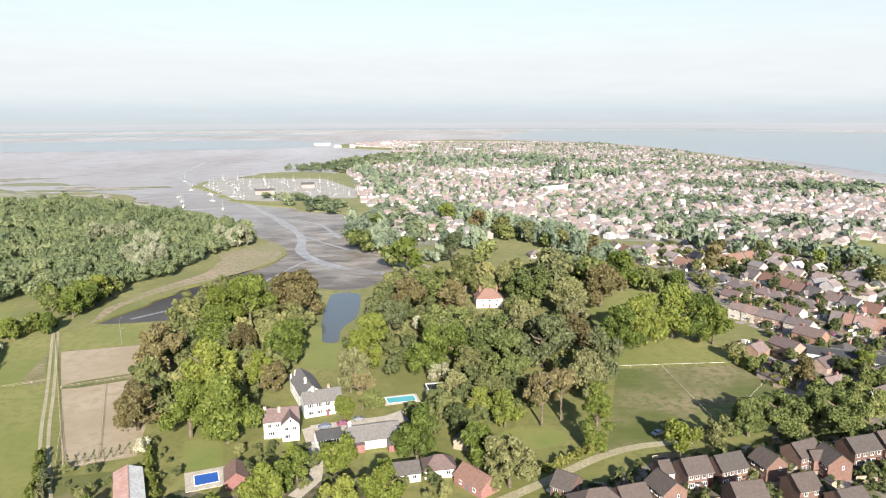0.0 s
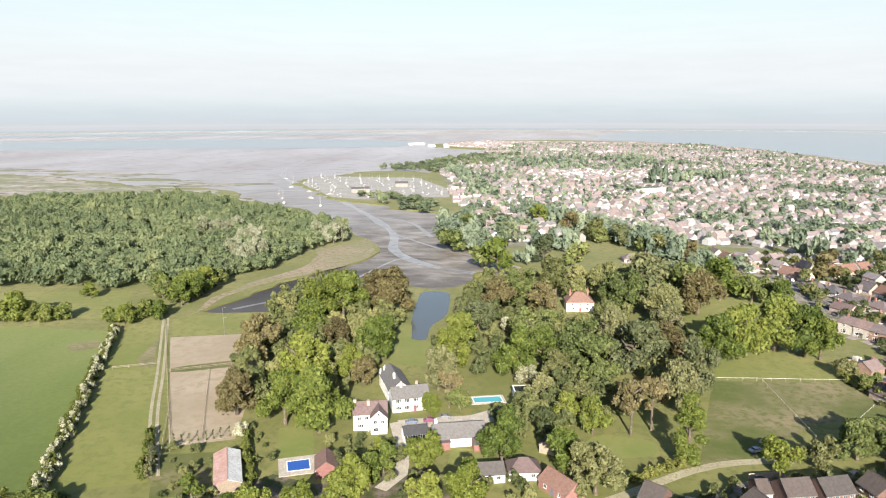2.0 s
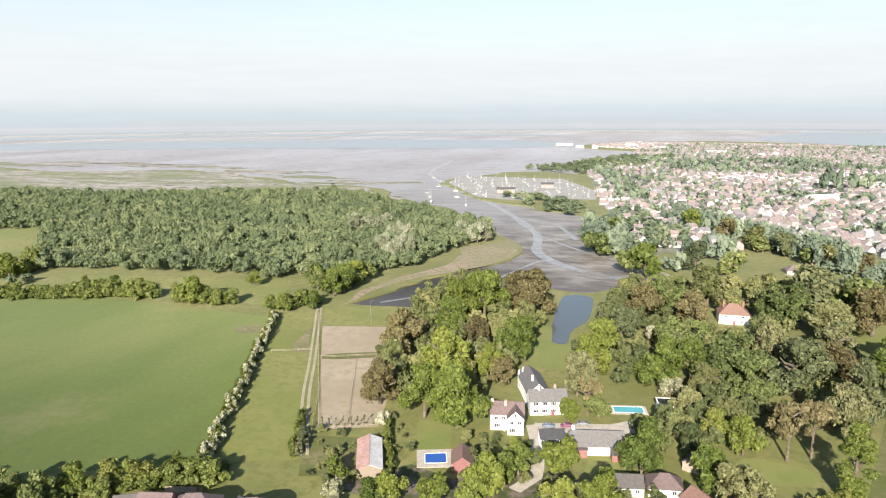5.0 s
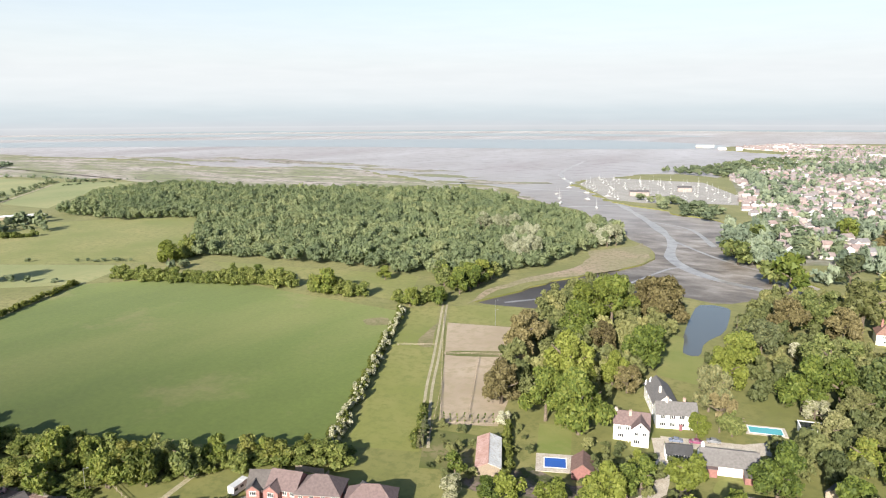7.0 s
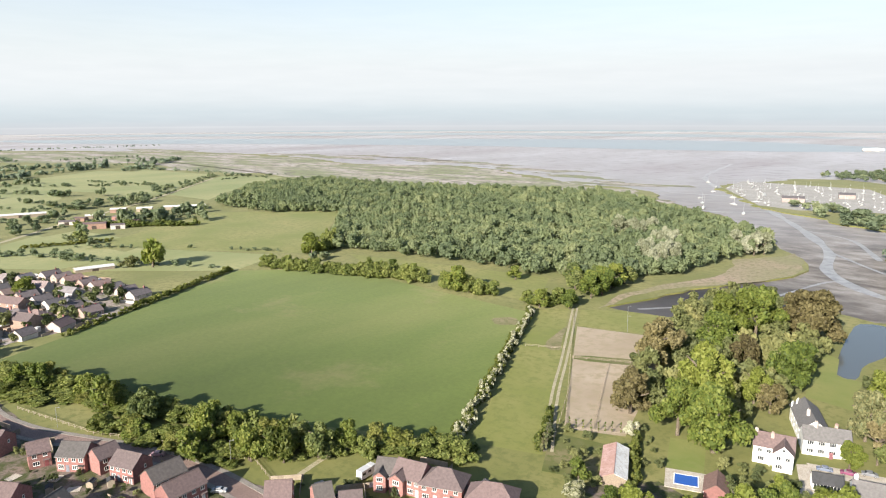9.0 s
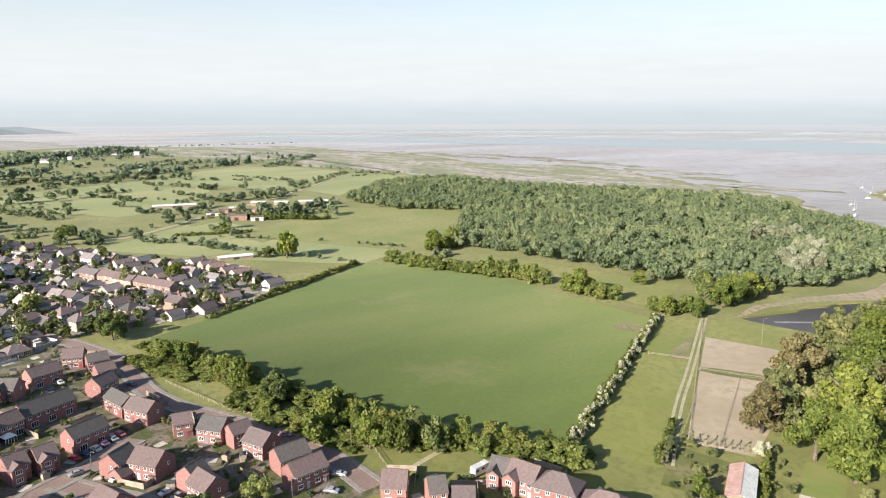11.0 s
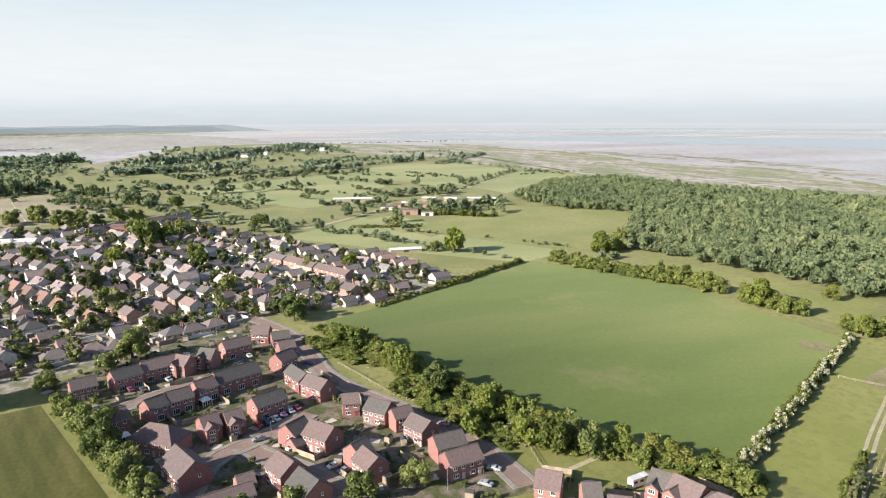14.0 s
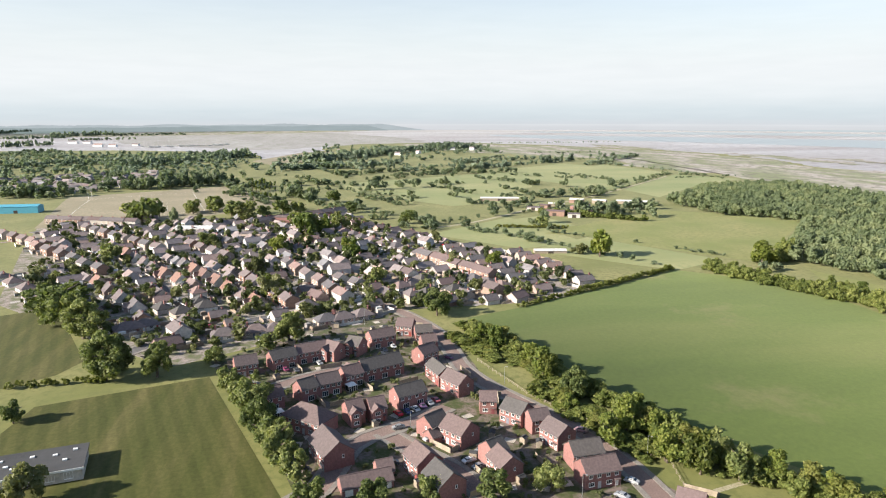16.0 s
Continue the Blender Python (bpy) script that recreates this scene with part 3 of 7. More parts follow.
LANE_N = [(-601, 107), (-626, 150), (-673, 203), (-729, 261), (-821, 370), (-1053, 595)]
TRACK = [(-183, 309), (-147, 241), (-127, 202), (-105, 164)]
PATH = [(-151, 105), (-153, 114), (-154, 120), (-159, 126)]
DRIVE = [(-40, 166), (-36, 175), (-40, 195), (-44, 206), (-25, 212), (-12, 214)]
LANE_S = [(9, 160), (25, 171), (46, 187), (61, 194), (77, 197)]
EAST_ROAD = [(173, 476), (156, 416), (155, 374), (162, 340), (173, 316), (182, 295), (188, 276)]
NEW_ESTATE = [(-267.5, -28.2, 105, 9, 8, 0), (-272.5, -14.1, 114, 11, 8, 3), (-278.3, -1.8, 108, 15, 8, 3), (-277.6, 7.1, 46, 7, 8, 1), (-282.1, 16.9, 54, 7, 8, 1), (-290.8, 28.5, 108, 12, 8, 0), (-304.4, 41.9, 66, 8, 8, 0), (-294, 48.4, 90, 8, 7, 0), (-280.1, 48.2, 97, 7, 7, 0), (-266.2, 44.4, 124, 9, 8, 0), (-244.8, 46.2, 14, 13, 7, 0), (-232.9, 50.6, 28, 11, 8, 0), (-214.2, 57.5, 78, 6, 7, 0), (-203.9, 64.7, 37, 9, 8, 0), (-196.7, 69.5, 98, 7, 7, 0)]
NEW_ESTATE_B = [(-186.2, 72.5, 21, 9, 8, 0), (-172.7, 75.6, 93, 10, 8, 0), (-162.4, 75.3, 95, 11, 8, 0), (-232.5, -16.6, 113, 7, 8, 0), (-237.9, -4.7, 120, 7, 8, 0), (-241.7, 3.1, 109, 9, 8, 0), (-248.3, 12.2, 115, 8, 8, 1), (-255.1, 24.2, 112, 18, 9, 3), (-215.4, 11, 106, 6, 8, 1), (-216, 18.5, 103, 6, 8, 1), (-225.7, 31.1, 112, 12, 8, 3), (-212.8, -3.6, 49, 9, 10, 2), (-190.3, 2.5, 19, 14, 10, 0), (-200.1, 35.4, 123, 8, 8, 0), (-193.8, 42.7, 33, 10, 9, 0)]
NEW_ESTATE_C = [(-196, 35.1, 116, 5, 5, 4), (-178.9, 49.7, 116, 6, 8, 0), (-171, 50.8, 12, 9, 8, 0), (-177.5, 28.2, 19, 9, 9, 0), (-165.5, 32, 19, 10, 9, 0), (-172.4, 11.2, 101, 15, 6, 4), (-178.5, 17, 99, 5, 6, 4), (-128.5, 118.9, 30, 6, 8, 1), (-121.6, 121.7, 16, 9, 9, 1), (-112.3, 124.5, 24, 6, 9, 2), (-108.4, 125.3, 52, 5, 6, 4), (-98, 127.2, 27, 7, 9, 2), (-140.6, 91.1, 49, 7, 9, 0), (-131.6, 98.1, 65, 5, 8, 0), (-123.3, 100.7, 52, 6, 8, 0)]
NEW_ESTATE_D = [(32.4, 164.9, -35, 6, 8, 0), (38.5, 156.2, 13, 7, 9, 2), (47.6, 158.7, 17, 8, 8, 0), (58, 163.1, -71, 8, 8, 0), (62.3, 176.7, 12, 5, 6, 4), (68.5, 172.7, 14, 8, 8, 0), (78.5, 174.7, 18, 9, 8, 0), (90.8, 176.1, -72, 7, 8, 0), (103.3, 182.1, 22, 9, 8, 0), (109.1, 177.3, -84, 8, 8, 1), (121.3, 184.9, 15, 10, 8, 0), (77.4, 160.1, 9, 9, 8, 0), (93.8, 164.1, 14, 7, 8, 0), (101.9, 156.7, 16, 8, 8, 0), (131.3, 188.5, 15, 7, 8, 0)]
NEW_ESTATE = NEW_ESTATE + NEW_ESTATE_B + NEW_ESTATE_C + NEW_ESTATE_D
OLD_ROWS = [(-375, 165, -479, 147, 8, 0), (-358, 132, -506, 103, 10, 0), (-398, 110, -475, 78, 5, 2), (-372, 113, -413, 88, 4, 4), (-545, 97, -694, 8, 9, 0), (-446, 95, -597, 26, 10, 4), (-437, 54, -565, -2, 8, 0), (-360, 20, -469, -18, 6, 1), (-494, 4, -635, -54, 7, 4), (-357, -9, -432, -43, 5, 1), (-358, -25, -484, -88, 7, 3), (-486, -55, -589, -114, 6, 1), (-402, -65, -534, -138, 7, 3), (-360, -87, -444, -133, 4, 3), (-385, 48, -396, 63, 2, 4)]
OLD_ROWS_B = [(-336, 28, -327, 1, 3, 4), (-319, -15, -315, -46, 4, 4), (-309, -57, -328, -68, 1, 1), (-528, -107, -655, -198, 8, 1), (-339, -78, -333, -91, 3, 4), (-458, -128, -572, -211, 6, 1), (-530, -170, -633, -258, 7, 1), (-673, -159, -708, -243, 8, 2), (-421, -159, -472, -196, 3, 4), (-651, -50, -716, 37, 7, 2), (-624, -106, -539, -56, 4, 1)]
OLD_ROWS = OLD_ROWS + OLD_ROWS_B
EAST_ROWS = [(189, 412, 217, 325, 8, 3), (168, 390, 193, 338, 6, 4), (146, 330, 167, 299, 5, 1), (189, 316, 204, 301, 4, 3), (161, 415, 170, 394, 2, 4), (184, 448, 215, 465, 3, 3), (59, 478, 88, 483, 2, 4), (127, 508, 139, 448, 4, 3), (158, 448, 167, 431, 2, 3)]
TREE_LIME = [(-83, 227, 10.3, 21.6), (-100, 303, 10.9, 22.9), (-70, 243, 5.9, 12.5), (-33, 214, 4.7, 9.9), (-29, 178, 5.3, 11), (-31, 259, 7.6, 16), (-15, 158, 6, 12.6), (-27, 158, 4.9, 10.2), (-47, 160, 5.5, 11.6), (-69, 150, 4.2, 8.8), (-58, 152, 4.1, 8.7), (-47, 161, 4.6, 9.6), (-44, 181, 3.3, 7), (-98, 265, 4.9, 10.3), (-512, -22, 6.3, 13.3), (-361, 82, 2.2, 4.7), (-433, 123, 3.8, 8)]
TREE_PLANE = [(-67, 197, 9.1, 19.9), (-80, 201, 7.4, 16.4), (-64, 263, 8.2, 18), (-92, 313, 10.2, 22.4), (-99, 285, 7.9, 17.3), (-30, 276, 7.2, 15.7), (-6, 252, 8.3, 18.3), (5, 261, 7.2, 15.9), (-8, 187, 6.6, 14.6), (10, 181, 5.2, 11.4), (12, 213, 4.5, 9.9), (20, 207, 4.8, 10.5), (-41, 175, 3.8, 8.3), (75, 276, 8.1, 17.8), (89, 288, 9.4, 20.7), (104, 297, 9.7, 21.3), (114, 292, 9, 19.9), (119, 288, 7, 15.3), (-13, 230, 2.8, 6.2), (-43, 168, 3.6, 8), (-89, 155, 2.9, 6.3), (-16, 167, 3.8, 8.4)]
TREE_PLANE_B = [(-49, 155, 3.5, 7.8), (-75, 147, 2.7, 5.9), (-484, 30, 5.7, 12.5), (-579, -3, 7.6, 16.8), (-597, 14, 6.9, 15.2), (-453, 206, 7.4, 16.2), (-240, 87, 4.9, 10.8), (-187, 96, 4.7, 10.4), (-182, 88, 4.2, 9.3), (-168, 100, 4, 8.8), (-164, 106, 3.9, 8.7), (-272, 77, 4.4, 9.7), (-285, 73, 3.6, 7.9)]
TREE_PLANE = TREE_PLANE + TREE_PLANE_B
TREE_COPPER = [(-111, 254, 9.3, 18.5), (-99, 206, 6.9, 13.8), (-84, 276, 6.2, 12.4), (-71, 331, 10.5, 22), (-80, 335, 9.7, 19.5), (-63, 238, 4.6, 9.2), (-18, 332, 9.1, 18.1), (-30, 337, 8.6, 17.3), (-59, 355, 9.1, 18.2), (72, 191, 4.8, 9.5), (83, 195, 4.2, 8.3)]
TREE_OAK = [(0, 283, 9.3, 17.6), (-25, 304, 7.8, 14.9), (-7, 354, 9.7, 18.3), (12, 364, 11.1, 21.2), (5, 337, 8.1, 15.3), (36, 359, 12.2, 23.2), (47, 349, 10.7, 20.3), (63, 369, 11.9, 22.6), (81, 370, 12.5, 23.8), (63, 332, 9.1, 17.3), (83, 348, 10.7, 20.3), (102, 380, 10.3, 19.6), (19, 259, 10.3, 19.6), (40, 261, 10.4, 19.7), (25, 241, 6.7, 12.8), (10, 249, 6.1, 11.5), (55, 278, 7.7, 14.6), (96, 200, 6, 11.4), (106, 201, 6.8, 12.9), (119, 209, 5.2, 9.8), (125, 202, 6.8, 12.9), (-24, 220, 4.3, 8.1)]
TREE_OAK_B = [(178, 434, 8.8, 16.7), (130, 371, 6.3, 12), (118, 378, 7.7, 14.6), (62, 309, 7.4, 14.1), (141, 211, 5.6, 10.6), (-60, 499, 9.2, 17.5), (-64, 578, 9.7, 18.4), (-23, 434, 9.5, 18.1), (-35, 450, 8.4, 15.9), (7, 458, 8.5, 16.2), (26, 458, 8.5, 16.1), (46, 554, 8.4, 15.9), (29, 603, 8.1, 15.3), (4, 644, 7.5, 14.3), (54, 547, 7.3, 13.9), (68, 534, 7.2, 13.6), (78, 510, 6.9, 13), (91, 495, 7.5, 14.2), (106, 488, 6.6, 12.5), (248, 441, 5.2, 9.9), (251, 426, 5.8, 11), (257, 418, 5.7, 10.8)]
TREE_OAK_C = [(257, 400, 6.1, 11.6), (257, 387, 5.9, 11.2), (135, 242, 5.1, 9.7), (131, 222, 4.7, 8.9), (139, 220, 5.4, 10.3), (127, 243, 3.8, 7.3), (124, 255, 4, 7.6), (120, 267, 3.7, 7.1), (159, 237, 5, 9.5), (165, 254, 4, 7.6), (-251, -33, 4.7, 8.8), (-235, -27, 4.8, 9.1), (-217, -21, 4.9, 9.2), (-204, -17, 4.6, 8.7), (-190, -13, 4.6, 8.8), (-179, -8, 4.4, 8.4), (-165, -4, 4.4, 8.4), (-270, -62, 6.6, 12.6), (-353, -121, 8.9, 16.9), (-331, -107, 5.8, 11), (-384, -138, 7.2, 13.7), (-302, -12, 6.6, 12.6)]
TREE_OAK_D = [(-293, -21, 4.4, 8.4), (-163, 12, 3.9, 7.4), (-162, 28, 3.9, 7.4), (-159, 44, 4.2, 8), (-160, 61, 4.3, 8.2), (-236, -101, 3.8, 7.2), (-218, 91, 4.9, 9.4), (-688, -156, 14, 24), (-744, -118, 6.5, 12.3), (-781, -99, 6.8, 13), (-726, -76, 8.1, 15.5), (-402, 38, 5.5, 10.4), (-331, 62, 6.4, 12.1), (-503, -137, 7.1, 13.5), (-281, -41, 4.2, 8)]
TREE_OAK_E = [(-227, -23, 6, 12.4), (-211, -19, 5.6, 11.5), (-195, -13, 5.0, 11), (-270, -81, 8.5, 17), (-368, -127, 14, 18), (-327, -105, 9.5, 16)]
TREE_OAK = TREE_OAK + TREE_OAK_E + TREE_OAK_B + TREE_OAK_C + TREE_OAK_D
TREE_CONIFER = [(59, 243, 5.9, 20.1), (51, 225, 5.1, 17.4), (-34, 236, 4.5, 15.4), (34, 284, 5.4, 18.3), (-35, 305, 4.2, 14.3)]
TREE_PINE = [(39, 212, 5.2, 16.7), (32, 208, 5.1, 16.4), (-28, 221, 3.9, 12.4)]
TREE_POPLAR = [(46, 191, 3.7, 18.7)]
TREE_BLOSSOM = [(-91, 191, 2.7, 4.6), (-12, 307, 4.2, 7.2), (-2, 247, 4.3, 7.3), (-83, 143, 3.9, 6.6), (-153, 195, 1.1, 1.8)]
TREE_WILLOW = [(18, 171, 6.7, 12.8), (16, 223, 5.5, 10.4), (32, 225, 4.8, 9), (3, 232, 4.5, 8.5), (-274, -80, 7.5, 14.3), (-182, -79, 5.1, 9.6), (-380, -22, 6.9, 13.2)]
HEDGES = [(-196, 287, -130, 149, 3.8, 3.8), (-336, 107, -358, 149, 3, 2.6), (-358, 149, -403, 236, 4, 3.4), (-121, 190, -107, 162, 3, 3.2), (-89, 191, -74, 159, 3, 3), (28, 178, 46, 190, 4, 3), (-269, -118, -269, -78, 3, 2.5), (120, 267, 128, 237, 5, 4), (-596, 168, -576, 230, 4, 3)]
TREE_LINES = [(-306, 74, -209, 101, 8, 8), (-209, 101, -161, 115, 9, 10), (-161, 115, -120, 147, 7, 9), (-311, 71, -219, 91, 7, 4.5), (-293, 62, -260, 74, 6, 5), (-225, 81, -170, 97, 7, 6), (-397, 258, -281, 299, 10, 10.5), (-269, 297, -232, 299, 11, 12), (-410, 304, -419, 342, 14, 14), (-206, 296, -189, 319, 9, 10), (-334, 295, -291, 300, 8, 12), (-676, 240, -603, 321, 12, 8)]
FAR_LINES = [(-999, 46, -995, 265, 8, 6.5), (-1080, 85, -1137, 204, 8, 6.5), (-1102, -19, -992, 78, 8, 6.5), (-1328, 20, -1133, 71, 8, 6.5), (-972, 174, -854, 213, 8, 6.5), (-724, 62, -634, 113, 8, 6.5), (-625, 74, -584, 114, 8, 6.5), (-790, 225, -872, 287, 8, 6.5), (-836, 298, -917, 430, 8, 6.5), (-917, 430, -1094, 618, 8, 6.5), (-1094, 618, -1037, 669, 8, 6.5), (-1130, 342, -1016, 476, 8, 6.5), (-1357, 609, -1162, 656, 8, 6.5), (-1518, 299, -1627, 491, 8, 6.5), (-1755, 609, -1771, 794, 8, 6.5)]
FAR_LINES_B = [(-1219, -68, -1114, 16, 8, 6.5), (-1059, -236, -1105, -122, 8, 6.5), (-1161, -382, -1242, -284, 8, 6.5), (-1316, -521, -1411, -362, 8, 6.5), (-615, 203, -532, 225, 8, 6.5), (-688, 297, -702, 392, 8, 6.5), (-967, 13, -908, 117, 8, 6.5), (-1296, 168, -1403, 399, 8, 6.5), (-1469, 94, -1250, 378, 8, 6.5), (-672, 108, -656, 7, 8, 6.5), (-771, 185, -681, 269, 8, 6.5), (-761, 110, -887, 55, 8, 6.5), (-1521, -142, -1309, 105, 8, 6.5), (-2182, 177, -1850, 445, 8, 6.5), (-1631, -642, -1611, -125, 8, 6.5)]
FAR_LINES_C = [(-982, -393, -930, -295, 8, 6.5), (-1144, -212, -1020, -50, 8, 6.5), (-921, -103, -738, -3, 8, 6.5), (-595, 137, -541, 179, 8, 6.5), (-1457, 572, -1528, 728, 8, 6.5), (-951, 270, -806, 288, 8, 6.5), (-808, 10, -709, 31, 8, 6.5), (-726, 398, -799, 469, 8, 6.5), (-609, 151, -633, 118, 8, 6.5), (-671, 252, -650, 351, 8, 6.5)]
FAR_LINES = FAR_LINES + FAR_LINES_B + FAR_LINES_C
TOWN_BELTS = [(-10, 687, 38, 625, 10, 11), (37, 609, 71, 573, 12, 12), (71, 573, 105, 481, 14, 13), (101, 463, 133, 453, 10, 11), (3, 1314, 171, 1274, 40, 14), (-41, 1380, 61, 1477, 30, 14), (169, 1025, 216, 1033, 12, 24), (-75, 638, -63, 623, 16, 14), (-60, 513, -43, 516, 12, 12), (-34, 456, -8, 461, 10, 13), (12, 526, 36, 508, 12, 13), (131, 658, 187, 651, 8, 10), (177, 556, 198, 548, 8, 11), (393, 1374, 502, 1268, 10, 9), (251, 1206, 460, 1159, 6, 8), (191, 497, 198, 481, 14, 16), (-14, 715, 82, 552, 14, 13), (78, 558, 118, 508, 12, 12), (73, 1567, 291, 1377, 35, 14), (-104, 1519, 65, 1389, 25, 11), (233, 506, 283, 429, 10, 12), (214, 629, 322, 604, 14, 10), (256, 1166, 278, 1062, 16, 13), (-152, 1283, -58, 837, 14, 12), (471, 953, 546, 847, 18, 10), (-85, 620, -40, 511, 14, 13)]
MARSH = [(-2400, 300), (-2480, 520), (-2151, 830), (-1752, 1040), (-1340, 1043), (-1169, 950), (-956, 1080), (-815, 1035), (-570, 907), (-423, 859), (-321, 753), (-400, 790), (-560, 770), (-880, 680), (-1000, 720), (-1250, 640), (-1500, 700), (-1900, 420)]
OAK_WEST = [(-710, -163, 21.5, 36.5), (-732, -149, 8.3, 14.2), (-757, -120, 9.7, 16.5), (-774, -99, 11.1, 18.8), (-733, -77, 11.2, 19.1), (-730, -63, 9.7, 16.5), (-693, -44, 10.6, 18), (-721, -26, 11, 18.7), (-727, -8, 9.6, 16.3), (-597, -109, 6.8, 11.6), (-550, -79, 8.5, 14.5), (-599, -2, 14.1, 23.9), (-614, 29, 10, 17.1), (-813, 30, 10.3, 17.5), (-847, -15, 12, 20.4), (-839, 4, 11.9, 20.3), (-957, -58, 10.7, 18.2), (-632, 91, 9.1, 15.5), (-624, 110, 7.4, 12.6), (-719, 46, 8.1, 13.7), (-941, 95, 10.5, 17.9), (-396, 37, 4.1, 7)]
OAK_WEST_B = [(-341, 62, 6.9, 11.7), (-965, 130, 7.4, 12.6), (-966, 153, 6.9, 11.8), (-458, 209, 8.5, 14.5), (-588, 212, 7.6, 13), (-989, 198, 7.7, 13), (-1173, 262, 8.5, 14.4), (-609, 111, 5.7, 9.7), (-662, 184, 6.3, 10.7), (-794, 342, 7.9, 13.4), (-813, 367, 8.1, 13.8), (-900, 425, 7, 12), (-924, 363, 7, 12)]
OAK_WEST_C = [(-942, 97, 10.2, 9.4), (-936, 125, 7.8, 10.9), (-953, 152, 7.2, 12.8), (-992, 199, 8.4, 14.2), (-681, 206, 5.9, 10.6), (-697, 192, 5.4, 10.8), (-612, 219, 7.0, 11.8), (-754, -98, 8.2, 17.6), (-711, -76, 8.9, 15.4), (-673, -125, 5.1, 15.9)]
OAK_WEST = OAK_WEST + OAK_WEST_B + OAK_WEST_C
LIME_WEST = [(-516, -22, 8.5, 14.4), (-511, 28, 6.8, 11.6), (-386, -23, 8.4, 14.3), (-434, 121, 6.3, 10.7), (-667, 186, 5.3, 9), (-406, 305, 9.9, 16.8), (-447, 126, 5.3, 8.9)]
WILLOW_WEST = [(-666, -58, 10.2, 17.4), (-439, -34, 7.7, 13.1), (-468, -60, 5.8, 9.9), (-438, 94, 6, 10.2), (-466, 195, 6.7, 8.1), (-837, 178, 5.2, 8.8)]
WEST_BELTS = [(-1014, -260, -1012, -180, 14, 13), (-1046, -198, -1070, -87, 16, 14), (-1185, -301, -1360, -312, 25, 10), (-1432, -361, -1555, -270, 35, 15), (-1560, -283, -1753, -136, 35, 15), (-1001, -82, -1035, 40, 14, 9), (-1523, 7, -1864, 256, 30, 14), (-2025, 239, -2066, 549, 26, 11), (-1304, -42, -1445, 197, 18, 10), (-1181, 47, -1274, 237, 14, 8), (-887, 50, -801, 123, 6, 5), (-1145, 138, -1188, 366, 9, 7), (-1420, 309, -1530, 521, 14, 9), (-1013, -113, -826, -23, 7, 6), (-932, -97, -841, -45, 6, 9)]
WEST_BELTS_B = [(-678, 310, -686, 372, 11, 10), (-641, 261, -676, 316, 9, 7), (-765, 179, -763, 203, 6, 7), (-627, 109, -690, 233, 4, 4), (-827, 376, -1090, 624, 4, 3), (-580, 147, -542, 178, 5, 5), (-527, 171, -503, 181, 4, 7), (-509, 186, -418, 233, 5, 4), (-574, 194, -510, 251, 3, 2.6), (-510, 251, -426, 301, 3, 2.6), (-1172, 209, -1319, 374, 12, 8), (-1319, 374, -1440, 570, 10, 7), (-1322, 570, -1587, 809, 14, 8), (-1302, 671, -991, 660, 5, 3), (-385, 257, -383, 302, 7, 7)]
WEST_BELTS_C = [(-2182, 394, -2266, 502, 40, 12), (-2247, 545, -1804, 513, 16, 7), (-1019, 591, -1035, 739, 6, 3), (-1211, 410, -1017, 475, 5, 4), (-963, 171, -819, 277, 4, 3)]
WEST_BELTS_D = [(-1762, -321, -1926, -148, 20, 13), (-1490, -588, -1556, -453, 24, 12), (-1556, -453, -1631, -298, 20, 11), (-1029, -278, -1036, -201, 14, 17), (-1036, -201, -1051, -117, 18, 19), (-935, -374, -945, -306, 14, 16), (-1034, -115, -914, -67, 5, 10), (-906, -31, -797, 16, 6, 12), (-797, 16, -739, 57, 5, 10), (-1767, 85, -1839, 239, 20, 14), (-1895, 247, -2037, 490, 24, 16), (-1342, -43, -1324, 171, 16, 13), (-1532, -24, -1588, 76, 24, 18)]
WEST_BELTS_E = [(-3736, -939, -3860, -607, 14, 12), (-3242, -1262, -3413, -1049, 16, 14), (-3033, -934, -3181, -710, 12, 10), (-1986, -778, -2038, -646, 14, 12), (-1726, -549, -1762, -321, 10, 11), (-921, 57, -827, 134, 5, 4), (-1152, 139, -1176, 242, 6, 6), (-1247, 267, -1306, 394, 12, 12), (-1385, 481, -1455, 585, 12, 14), (-1543, 663, -1526, 742, 10, 11), (-2413, 518, -2419, 1173, 4, 5), (-1091, 272, -938, 334, 8, 7), (-808, 281, -816, 391, 9, 9), (-720, 192, -779, 278, 6, 7), (-685, 251, -623, 342, 9, 12), (-2442, -954, -2588, -852, 20, 18), (-3519, -1154, -3842, -965, 22, 22), (-4227, -1641, -4450, -1547, 20, 20)]
WEST_BELTS = WEST_BELTS + WEST_BELTS_B + WEST_BELTS_C + WEST_BELTS_D + WEST_BELTS_E
FIELD_W1 = [(-1728, -432), (-2044, -157), (-1696, -125), (-1509, -274), (-1415, -357)]
FIELD_W2 = [(-1598, -118), (-1942, -6), (-1976, 84), (-1545, 7), (-1473, -72)]
FIELD_W3 = [(-1032, 50), (-1227, 417), (-928, 315), (-820, 194), (-911, 60)]
FIELD_W4 = [(-1121, 392), (-1329, 605), (-1120, 634), (-862, 392), (-975, 374)]
FIELD_W5 = [(-556, 200), (-678, 367), (-578, 478), (-432, 311), (-514, 253)]
FIELD_W6 = [(-629, 174), (-657, 233), (-537, 251), (-578, 195)]
FIELD_W7 = [(-873, 429), (-1081, 626), (-981, 686), (-902, 559), (-780, 432)]
CARAVANS = [(9, 1146), (30, 1252), (262, 1300), (326, 1158), (252, 1076)]
SPIT_SHEDS = [(-301, 2142), (-209, 2303), (-72, 2145), (46, 1944), (162, 1832), (-400, 2302)]
